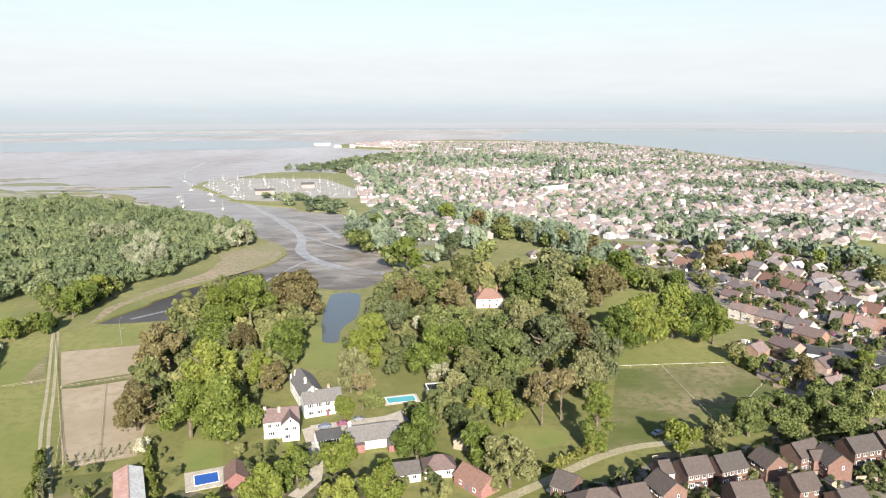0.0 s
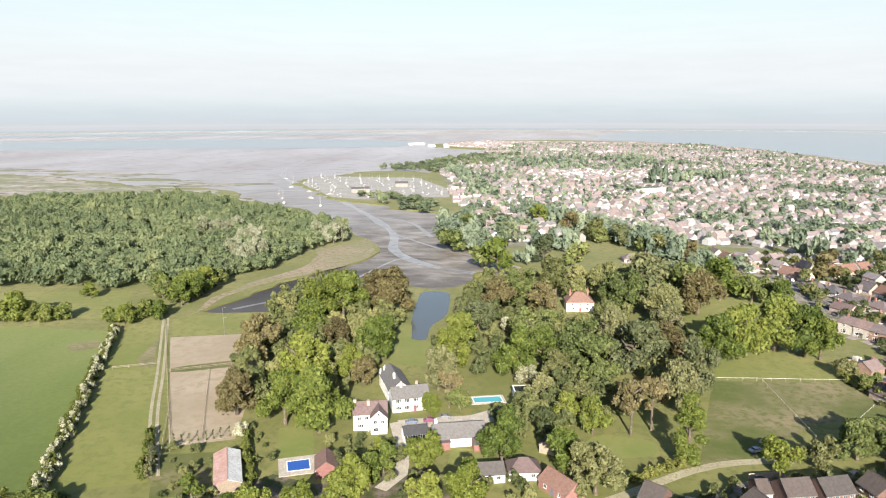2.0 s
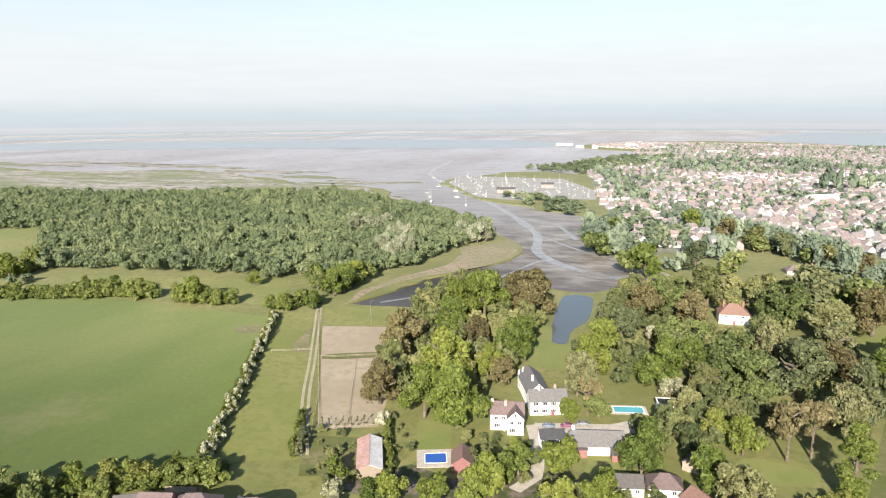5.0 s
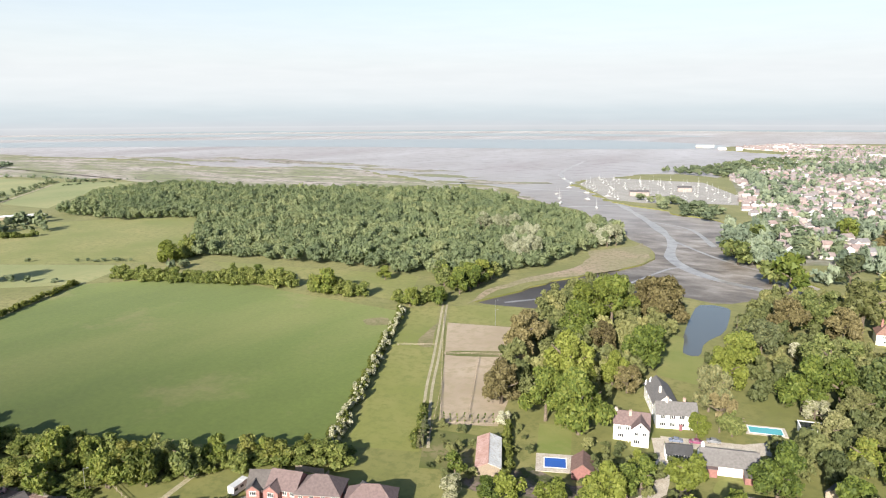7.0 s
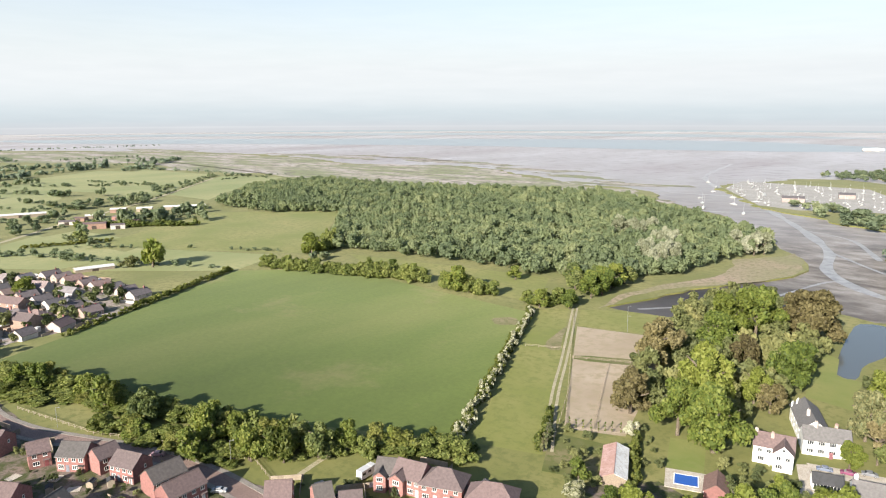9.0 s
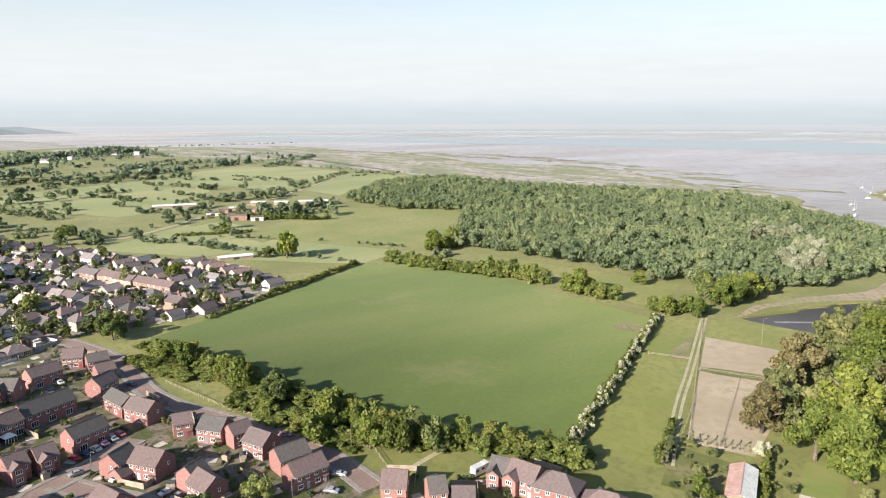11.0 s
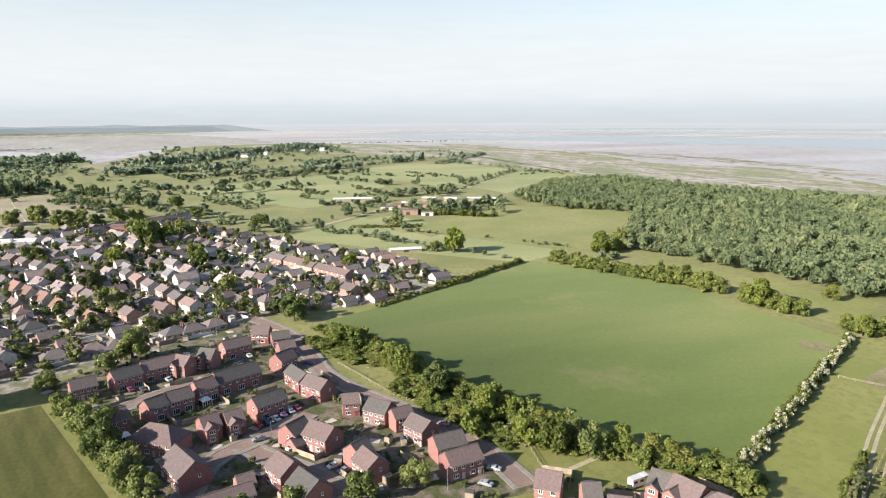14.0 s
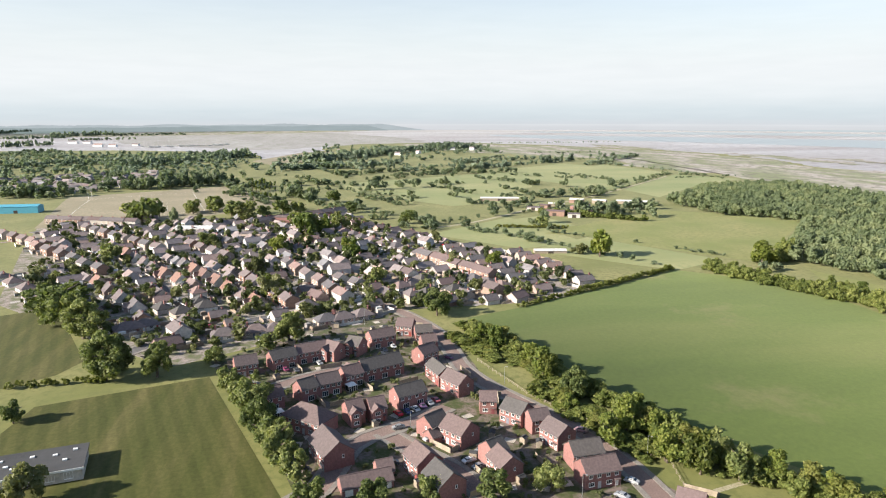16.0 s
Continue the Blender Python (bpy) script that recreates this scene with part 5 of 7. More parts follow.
taken = []
for kind, rows in PARK_TREES:
    for i, (x, y, r, h) in enumerate(rows):
        near = math.hypot(x, y)
        use = kind
        if kind == "conifer" and r > 4.4:
            use, r = "cedar", r * 1.25
        elif kind == "poplar":
            r *= 1.5
        elif kind == "oak" and y > 240 and x > -60:
            use = ("oak", "cedar", "oak", "willow", "copper", "plane")[i % 6]
        elif kind == "copper" and x > 60:
            use = ("willow", "lime")[i % 2]
        k = 1.12 if kind in ("lime", "blossom") else 1.25
        r, h = r * k, h * (0.4 + 0.62 * k)
        if any(math.hypot(x - a, y - b) < c - 3 for a, b, c in KEEP):
            continue
        if -68 < x < -24 and 322 < y < 420 and kind == "copper":
            continue
        tree(use, x, y, r, h, "big" if r > 6.5 and near < 360 else ("mid" if near < 420 else "low"), "park and garden trees", i % 2)
        taken.append((x, y, r))
tree("lime", -33.5, 212.5, 4.4, 9.0, "big", "park and garden trees", 0)
rng = random.Random(11)
fill = []
for x, y in scatter(PARK, 8.6, rng):
    if all(math.hypot(x - a, y - b) > 0.7 * c + 2.6 for a, b, c in taken) and not inside(x, y, POND) and not inside(x, y, EASTFIELD) and not (x < -36 and 285 < y) and all(math.hypot(x - a, y - b) > c - 2 for a, b, c in KEEP):
        r = rng.uniform(3.6, 5.6)
        fill.append((x, y, r, r * rng.uniform(1.8, 2.3)))
for pl, step, r0, r1 in ((GROVE, 8.2, 3.8, 6.0), (SPINNEY, 8.0, 3.0, 5.2), (COTTAGES, 6.0, 1.4, 2.8)):
    for x, y in scatter(pl, step, rng):
        if all(math.hypot(x - a, y - b) > 0.6 * c + 2.0 for a, b, c in taken) and all(math.hypot(x - a, y - b) > c for a, b, c in KEEP) and not inside(x, y, LAWN2) and not inside(x, y, POND) and not inside(x, y, HOUSELAWN):
            r = rng.uniform(r0, r1)
            fill.append((x, y, r, r * rng.uniform(1.8, 2.3)))
grown("park_undergrowth", "crowded smaller park trees under the tall ones", "trees", fill, "f_park", "fine", "round", 15)
edge_bushes = []
EDGE_TREES = [(-277, 81, 7.0, 9.9), (-257, 87, 5.3, 8.1), (-238, 88, 5.8, 10.6), (-219, 92, 7.2, 11.6), (-193, 100, 5.2, 9.3), (-187, 103, 5.1, 9.1), (-169, 100, 5.3, 11.9), (-160, 106, 5.5, 13.4), (-155, 115, 5.0, 12.4), (-152, 125, 4.4, 8.9), (-146, 130, 4.6, 8.6), (-184, 105, 5.7, 9.1), (-173, 110, 5.0, 8.8), (-166, 116, 5.5, 10.5), (-142, 134, 4.4, 7.9), (-132, 141, 4.0, 7.5)]
for i, (x, y, r, h) in enumerate(EDGE_TREES):
    tree(("shrub", "plane", "shrub", "oak", "thicket")[i % 5], x, y, r, h, "big" if r > 5.6 else "mid", "field-edge trees", i % 2)
for x1, y1, x2, y2, w, h in TREE_LINES:
    if y1 > 250 and x1 > -400:
        w, h = w * 0.75, h * 0.82
    elif x1 < -280 and y1 < 250:
        w, h = w * 0.7, h * 0.75
    elif y1 < 250:
        h *= 0.82
    n = max(2, int(math.hypot(x2 - x1, y2 - y1) / 1.5))
    for i in range(n):
        t = (i + rng.uniform(0.2, 0.8)) / n
        s = rng.uniform(-w / 2, w / 2)
        L = math.hypot(x2 - x1, y2 - y1)
        k = rng.uniform(0.35, 1.12)
        spot = (x1 + (x2 - x1) * t - (y2 - y1) / L * s, y1 + (y2 - y1) * t + (x2 - x1) / L * s, rng.uniform(2.8, 4.6) * (0.7 + 0.5 * k), h * k)
        if k > 1.06 and math.hypot(*spot[:2]) < 300:
            tree(rng.choice(["shrub", "shrub", "thicket", "plane"]), *spot, "mid", "field-edge trees", rng.randrange(2))
        else:
            edge_bushes.append(spot)
grown("field_edge_bushes", "tangled bushes and young trees along the field edge", "bushes", edge_bushes, "f_edge", "fine", "bush", 31)
for i, (x1, y1, x2, y2, w, h) in enumerate(HEDGES):
    n = max(3, int(math.hypot(x2 - x1, y2 - y1) / 1.6))
    pl = []
    for k in range(n):
        t = (k + rng.uniform(0, 1)) / n
        pl.append((x1 + (x2 - x1) * t + rng.uniform(-.3, .3) * w, y1 + (y2 - y1) * t + rng.uniform(-.3, .3) * w, w * rng.uniform(0.4, 0.62), h * rng.uniform(0.75, 1.25)))
    hd = thing("hedge", "thick hawthorn hedge with white blossom" if i == 0 else "dense green field hedge", "hedge", "hedges")
    o = grown("foliage", "", "", pl, "f_hedge", "fine" if i == 0 else "tiny", "bush", 40 + i, "")
    o.parent = hd
    if i == 0:
        o = grown("blossom", "white hawthorn blossom", "", [(x + .4, y + .2, r * .8, hh * 1.04) for x, y, r, hh in pl], "f_blossom", "tiny", "bush", 60, "")
        o.parent = hd

wood_edge, wood_rest = [], []
for x, y in scatter(WOOD, 8.7, rng):
    r = rng.choice([rng.uniform(3.8, 5.0), rng.uniform(4.6, 5.8), rng.uniform(5.5, 7.4)])
    (wood_edge if math.hypot(x, y) < 455 or (x < -420 and y < 400) else wood_rest).append((x, y, r, 5.8 + r * rng.uniform(0.75, 1.25)))
wood_edge.sort(key=lambda p: math.hypot(p[0], p[1]))
for x, y, r, h in wood_edge[:14]:
    r, h = r * 1.2, h * 1.1
    tree(rng.choice(["oak", "plane", "oak", "oak", "thicket", "willow", "plane"]), x, y, r, h, "mid", "trees at the edge of the wood", rng.randrange(2))
grown("woodland", "dense mixed woodland canopy in spring leaf", "woodland", wood_edge[14:] + wood_rest, "f_wood", "wood")
for cx, cy, n in ((-193, 444, 8), (-262, 530, 8), (-218, 484, 4), (-165, 520, 4)):
    for k in range(n):
        tree("silver", cx + rng.uniform(-17, 17), cy + rng.uniform(-17, 17), rng.uniform(5.5, 8), rng.uniform(15, 18), "mid", "pale trees in the wood", k % 2)
meadow_oaks = []
for kind, rows in (("oak", OAK_WEST), ("lime", LIME_WEST), ("willow", WILLOW_WEST), ("plane", ROUND_WEST)):
    for i, (x, y, r, h) in enumerate(rows):
        if math.hypot(x, y) < 820 and not (r < 7.5 and math.hypot(x, y) > 600):
            tree(kind, x, y, min(r, 18), min(h, 23), "mid" if math.hypot(x, y) < 560 else "low", "meadow and garden trees", i % 2)
        else:
            meadow_oaks.append((x, y, min(r, 12), min(h, 19)))
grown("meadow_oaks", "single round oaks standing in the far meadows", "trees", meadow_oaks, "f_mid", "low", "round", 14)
far = []
for x1, y1, x2, y2, w, h in WEST_BELTS:
    L = math.hypot(x2 - x1, y2 - y1)
    for k in range(max(3, int(L * max(w, 7) / 66))):
        t = rng.random()
        far.append((x1 + (x2 - x1) * t + rng.uniform(-w, w) * 0.6, y1 + (y2 - y1) * t + rng.uniform(-w, w) * 0.6, rng.uniform(0.45, 0.85) * min(h, 9) + 0.6, h * rng.uniform(0.6, 1.25)))
for x1, y1, x2, y2, w, h in FAR_LINES:
    L = math.hypot(x2 - x1, y2 - y1)
    for k in range(max(2, int(L / 6.5))):
        if rng.random() < 0.82:
            t = rng.random()
            far.append((x1 + (x2 - x1) * t + rng.uniform(-w, w), y1 + (y2 - y1) * t + rng.uniform(-w, w) * 0.5, rng.uniform(2.2, 5.5), h * rng.uniform(0.4, 1.1)))
for x, y in scatter([(-1700, -150), (-1250, 420), (-900, 300), (-700, 60), (-900, -80), (-1000, -200)], 90, rng):
    far.append((x, y, rng.uniform(4, 7), rng.uniform(6, 11)))
for x, y in scatter([(-2300, 80), (-1900, 520), (-1500, 250), (-1350, 40), (-1100, -150), (-1550, -60)], 34, rng):
    if rng.random() < 0.42:
        far.append((x, y, rng.uniform(6, 11), rng.uniform(8, 14)))
for x, y in scatter([(-2050, -760), (-1800, -200), (-1450, -130), (-1080, -180), (-900, -320), (-1200, -800)], 22, rng):
    if rng.random() < 0.6:
        far.append((x, y, rng.uniform(5, 10), rng.uniform(7, 13)))
for x1, y1, x2, y2, w, h in TOWN_BELTS:
    for k in range(int(math.hypot(x2 - x1, y2 - y1) / 3.2)):
        t = rng.random()
        far.append((x1 + (x2 - x1) * t + rng.uniform(-w, w), y1 + (y2 - y1) * t + rng.uniform(-w, w), rng.uniform(4, 8), h * rng.uniform(0.6, 1.3)))
near_rows = [p for p in far if p[0] < -300 and math.hypot(p[0], p[1]) < 1250]
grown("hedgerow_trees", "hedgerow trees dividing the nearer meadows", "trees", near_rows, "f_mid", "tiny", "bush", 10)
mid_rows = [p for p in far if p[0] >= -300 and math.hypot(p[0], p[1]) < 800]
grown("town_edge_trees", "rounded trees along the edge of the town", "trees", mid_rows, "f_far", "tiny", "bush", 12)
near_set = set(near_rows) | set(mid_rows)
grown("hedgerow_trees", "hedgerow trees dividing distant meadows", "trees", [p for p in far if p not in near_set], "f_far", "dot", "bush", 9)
for x, y in ((-870, -66), (-869, -61), (-868, -56), (-867, -51), (-865, -44), (-864, -38)):
    tree("poplar", x, y, 3.6, rng.uniform(20, 26), "low", "row of poplars by the pitch", 0)


# ---- houses ----
def window_mesh(w, h, bars=1, glazed=False):
    """White frame in one piece, with bars and a sill; lies in the xz plane and looks along -y."""
    t, half = 0.09, 0.04
    xs = [-w / 2, -w / 2 + t]
    for i in range(bars):
        x = -w / 2 + w * (i + 1) / (bars + 1)
        xs += [x - half, x + half]
    xs += [w / 2 - t, w / 2]
    zs = [0, t, h - t, h]
    v, f, mi, seen = [], [], [], {}

    def face(*pts, m=0):
        ids = []
        for p in pts:
            k = tuple(round(c, 4) for c in p)
            if k not in seen:
                seen[k] = len(v)
                v.append(k)
            ids.append(seen[k])
        f.append(ids)
        mi.append(m)

    for c in range(len(xs) - 1):
        x0, x1 = xs[c], xs[c + 1]
        for r in range(3):
            z0, z1 = zs[r], zs[r + 1]
            if r == 1 and c % 2 == 1:
                a, b = -0.07, 0.0
                face((x0, a, z0), (x1, a, z0), (x1, b, z0), (x0, b, z0))
                face((x0, a, z1), (x0, b, z1), (x1, b, z1), (x1, a, z1))
                face((x0, a, z0), (x0, b, z0), (x0, b, z1), (x0, a, z1))
                face((x1, a, z0), (x1, a, z1), (x1, b, z1), (x1, b, z0))
                if glazed:
                    face((x0, b, z0), (x1, b, z0), (x1, b, z1), (x0, b, z1), m=1)
            else:
                face((x0, -0.07, z0), (x1, -0.07, z0), (x1, -0.07, z1), (x0, -0.07, z1))
        face((x0, -0.07, h), (x1, -0.07, h), (x1, 0.03, h), (x0, 0.03, h))
        face((x0, -0.07, 0), (x0, -0.13, 0), (x1, -0.13, 0), (x1, -0.07, 0))
        face((x0, -0.13, 0), (x0, -0.13, -0.08), (x1, -0.13, -0.08), (x1, -0.13, 0))
        face((x0, -0.13, -0.08), (x0, 0.03, -0.08), (x1, 0.03, -0.08), (x1, -0.13, -0.08))
    for x, s in ((-w / 2, 1), (w / 2, -1)):
        for r in range(3):
            q = [(x, -0.07, zs[r]), (x, -0.07, zs[r + 1]), (x, 0.03, zs[r + 1]), (x, 0.03, zs[r])]
            face(*q[::s])
    me = bpy.data.meshes.new("window")
    me.from_pydata(v, [], f)
    me.materials.append(M["white"])
    me.materials.append(M["glass"])
    me.polygons.foreach_set("material_index", mi)
    me.update()
    return me


def pane_mesh(w, h):
    return Geo().box(-w / 2 + 0.08, -0.03, 0.08, w / 2 - 0.08, -0.01, h - 0.08).mesh("pane", "glass")


WIN = {k: (window_mesh(*k), pane_mesh(k[0], k[1])) for k in ((1.2, 1.2, 1), (1.8, 1.3, 2), (0.7, 1.0, 0), (2.4, 2.0, 2))}
WIN_PLAIN = {k: window_mesh(*k, True) for k in WIN}


def add_window(root, kind, x, y, z, turn, panes=True):
    if not panes:
        part("window", WIN_PLAIN[kind], None, root, m=pose(x, y, z, 0, 0, turn))
        return
    fr, pn = WIN[kind]
    w = part("window", fr, None, root, m=pose(x, y, z, 0, 0, turn))
    part("pane", pn, None, w)


DOOR = Geo().box(-0.5, -0.06, 0, 0.5, 0.03, 2.05).box(-0.4, -0.08, 1.2, 0.4, -0.06, 1.9).mesh("door", "door")


def wall_geo(L, D, e, rdg, x=0.0, y=0.0, turn=0.0, gable=True):
    """Walls with gable ends; the ridge runs along x."""
    g = Geo()
    m = pose(x, y, 0, 0, 0, turn)
    a, b = L / 2, D / 2
    c = lambda *p: tuple(m @ Vector(p))
    for s in (-1, 1):
        q = [c(-s * a, -s * b, -0.3), c(s * a, -s * b, -0.3), c(s * a, -s * b, e), c(-s * a, -s * b, e)]
        g.quad(*q)
        if gable:
            g.quad(c(s * a, -s * b, -0.3), c(s * a, s * b, -0.3), c(s * a, s * b, e), c(s * a, 0, rdg), c(s * a, -s * b, e))
        else:
            g.quad(c(s * a, -s * b, -0.3), c(s * a, s * b, -0.3), c(s * a, s * b, e), c(s * a, -s * b, e))
    return g


def roof_geo(L, D, e, rdg, over=0.35, thick=0.16, hip=0.0, x=0.0, y=0.0, turn=0.0):
    """Two sloping slabs (or four with hips) with eaves that stand out, and ridge tiles."""
    g = Geo()
    m = pose(x, y, 0, 0, 0, turn)
    c = lambda *p: tuple(m @ Vector(p))
    sl = (rdg - e) / (D / 2)
    a, b, ze = L / 2 + over * (1 if hip else 0.6), D / 2 + over, e - over * sl
    r = max(0.3, L / 2 - hip) if hip else a
    for s in (-1, 1):
        lo = [(-s * a, -s * b, ze), (s * a, -s * b, ze), (s * r, 0, rdg), (-s * r, 0, rdg)]
        up = [(px, py, pz + thick) for px, py, pz in lo]
        g.quad(*[c(*p) for p in up])
        g.quad(*[c(*p) for p in reversed(lo)])
        g.quad(c(*lo[0]), c(*lo[1]), c(*up[1]), c(*up[0]))
        if hip:
            lo = [(s * a, -s * b, ze), (s * a, s * b, ze), (s * r, 0, rdg)]
            up = [(px, py, pz + thick) for px, py, pz in lo]
            g.quad(*[c(*p) for p in up])
            g.quad(*[c(*p) for p in reversed(lo)])
            g.quad(c(*lo[0]), c(*lo[1]), c(*up[1]), c(*up[0]))
        else:
            g.quad(c(*lo[1]), c(*lo[2]), c(*up[2]), c(*up[1]))
            g.quad(c(*lo[3]), c(*lo[0]), c(*up[0]), c(*up[3]))
    g.box(-r, -0.14, rdg + thick - 0.08, r, 0.14, rdg + thick + 0.09, m)
    return g


def gutter_geo(L, D, e, s, over=0.35):
    y = s * (D / 2 + over - 0.05)
    return Geo().box(-L / 2 - 0.2, min(y, y + s * 0.12), e - 0.36, L / 2 + 0.2, max(y, y + s * 0.12), e - 0.25)


def chimney_geo(x, y, z0, z1):
    g = Geo().box(x - 0.45, y - 0.35, z0, x + 0.45, y + 0.35, z1).box(x - 0.52, y - 0.42, z1 - 0.25, x + 0.52, y + 0.42, z1 - 0.08)
    for s in (-0.2, 0.2):
        g.tube((x + s, y, z1), (x + s, y, z1 + 0.4), 0.13, 0.11, 6)
    return g


HOUSE_CACHE = {}


def house(key, m, L, D, storeys, style, wall, roof, label, category="house", group="houses", pitch=0.75, chimney=False, panes=True, variant=0):
    """style: gable, front, hip, terrace, garage. Ridge along x; the front looks to -y."""
    if key in HOUSE_CACHE:
        ob = copy_thing(HOUSE_CACHE[key], m)
        tagged(ob, label, category, group)
        return ob
    root = thing("garage" if style == "garage" else "house", label, category, group)
    e = 2.4 if storeys == 1 else 4.9
    rdg = e + D / 2 * pitch
    hipped = style == "hip"
    part("wall", wall_geo(L, D, e, rdg, gable=not hipped), wall, root)
    part("roof", roof_geo(L, D, e, rdg, hip=D / 2 * 0.95 if hipped else 0.0), roof, root)
    for side in (-1, 1) if panes else ():
        part("gutter", gutter_geo(L, D, e, side), "metal", root)
    if style == "garage":
        for k in range(max(1, int(L / 3.2))):
            x = -L / 2 + (k + 0.5) * L / max(1, int(L / 3.2))
            part("garage_door", Geo().box(x - 1.1, -D / 2 - 0.05, 0, x + 1.1, -D / 2 + 0.02, 2.1), "white", root)
        root.matrix_basis = m
        HOUSE_CACHE[key] = root
        return root
    units = max(1, round(L / 5.2))
    for u in range(units):
        ux, uw = -L / 2 + (u + 0.5) * L / units, L / units
        for side in (-1, 1):
            y, turn = side * D / 2, 0 if side < 0 else 180
            if storeys == 2:
                for dx in ((-0.24, 0.24) if panes else (0.0,)):
                    add_window(root, (1.2, 1.2, 1), ux + dx * uw, y, 3.3, turn, panes)
            if side < 0:
                part("door", DOOR, None, root, m=pose(ux + 0.27 * uw, y, 0.1, 0, 0, turn))
                add_window(root, (1.8, 1.3, 2), ux - 0.18 * uw, y, 0.9, turn, panes)
                if (u + variant) % 2 == 0 and storeys == 2:
                    px = ux + 0.27 * uw
                    part("porch", Geo().box(px - 0.9, y - 0.95, 2.3, px + 0.9, y, 2.42).box(px - 0.8, y - 0.9, 0, px - 0.68, y - 0.78, 2.3).box(px + 0.68, y - 0.9, 0, px + 0.8, y - 0.78, 2.3), roof, root)
            else:
                add_window(root, (2.4, 2.0, 2), ux, y, 0.15, turn, panes)
    if storeys == 2 and not hipped:
        add_window(root, (0.7, 1.0, 0), L / 2, D * 0.12, 3.3, 90, panes)
    if style == "front":
        w = min(4.2, L * 0.6)
        x0 = -L / 2 + w / 2 + 0.2
        rg = e + w / 2 * pitch
        part("gable_wing", wall_geo(3.2, w, e, rg, x0, -D / 2 - 0.2, 90), wall, root)
        part("wing_roof", roof_geo(D / 2 + 2.2, w, e, rg, x=x0, y=-D / 4 - 0.9, turn=90), roof, root)
        for z in (0.9, 3.3):
            add_window(root, (1.8, 1.3, 2), x0, -D / 2 - 1.8, z, 0, panes)
    if chimney:
        part("chimney", chimney_geo(L * 0.32 * (1 if variant % 2 else -1), 0.3, rdg - 1.0, rdg + 1.1), "brick", root)
    root.matrix_basis = m
    HOUSE_CACHE[key] = root
    return root


STYLES = ("gable", "front", "hip", "terrace", "garage")
for i, (x, y, a, L, D, k) in enumerate(NEW_ESTATE):
    L, D = (round(L + D * 0.7), D - 0.5) if k == 2 else (max(4.5, round(L * 0.97, 1)), D - (0 if k == 4 else 0.7))
    if x < 0:
        rf = ("roof", "roofgrey", "roof")[i % 3]
    else:
        rf = "roofdark"
    # the fronts look at the sunny or street side
    turn = a if math.sin(radians(a - 90)) < 0.3 else a + 180
    house(("new", L, D, k, rf, i % 2, x < 0), pose(x, y, 0, 0, 0, turn), L, D, 1 if k == 4 else 2, STYLES[k], "brick" if x < 0 else "brickbrown", rf,
          "brick garage with tiled roof" if k == 4 else "brown brick house with dark tiled roof" if x > 0 else ("red brick terrace of houses with %s tiled roof" if k == 3 else "modern red brick house with %s tiled roof") % ("grey" if rf == "roofgrey" else "brown"),
          "garage" if k == 4 else "house", "brick estate houses", variant=i % 2)

OLD = {0: (10.5, 8.2, 1, "gable", "stucco", "roofmix", "pale rendered bungalow with weathered tiled roof"),
       1: (11.5, 8, 2, "gable", "mixwall", "roofmix", "semi-detached house with brick and render walls"),
       2: (16, 8, 2, "terrace", "mixwall", "roof", "low brick terrace with brown tiled roof"),
       3: (10, 8.5, 1.5, "front", "stucco", "roofred", "white rendered house with orange clay roof"),
       4: (11, 9, 1, "hip", "stucco", "roofmix", "cream bungalow with hipped tiled roof")}
built = []
for rows, grp in ((OLD_ROWS, "older estate houses"), (EAST_ROWS, "houses by the east road")):
    for x1, y1, x2, y2, n, k in rows:
        L, D, st, style, wl, rf, lb = OLD[int(k)]
        a = math.degrees(math.atan2(y2 - y1, x2 - x1))
        for i in range(int(n)):
            t = (i + 0.5) / n
            var = rng.randrange(3)
            x, y = x1 + (x2 - x1) * t + rng.uniform(-1, 1), y1 + (y2 - y1) * t + rng.uniform(-1, 1)
            turn = a + (90 if k == 0 else 0) + rng.uniform(-3, 3) + (180 if rng.random() < 0.5 else 0)
            built.append((x, y))
            house((k, var), pose(x, y, 0, 0, 0, turn), L + var * 0.8 - 0.8, D, 2 if st == 2 else 1, style, wl, rf if var else "roofmix", lb, "house", grp, 0.62 if st != 1.5 else 0.95, True, False, var)


def far_houses(name, places, label, seed, mats=("townwall", "townroof")):
    """Small gabled houses joined into one object. places: x, y, turn, length, depth, eaves."""
    g = Geo()
    for x, y, a, L, D, e in places:
        m = pose(x, y, 0, 0, 0, a)
        for src, mi in ((wall_geo(L, D, e, e + D * 0.36), 0), (roof_geo(L, D, e, e + D * 0.36, 0.3, 0.12), 1)):
            n = len(g.v)
            g.v += [tuple(m @ Vector(p)) for p in src.v]
            # one island for each wall shell and each roof
            g.f += [tuple(n + i for i in f) for f in src.f]
            g.mi += [mi] * len(src.f)
    me = g.mesh(name, *mats)
    bm = bmesh.new()
    bm.from_mesh(me)
    bmesh.ops.remove_doubles(bm, verts=bm.verts, dist=0.001)
    bm.to_mesh(me)
    bm.free()
    return thing(name, label, "houses", geo=me, kind="stuff")


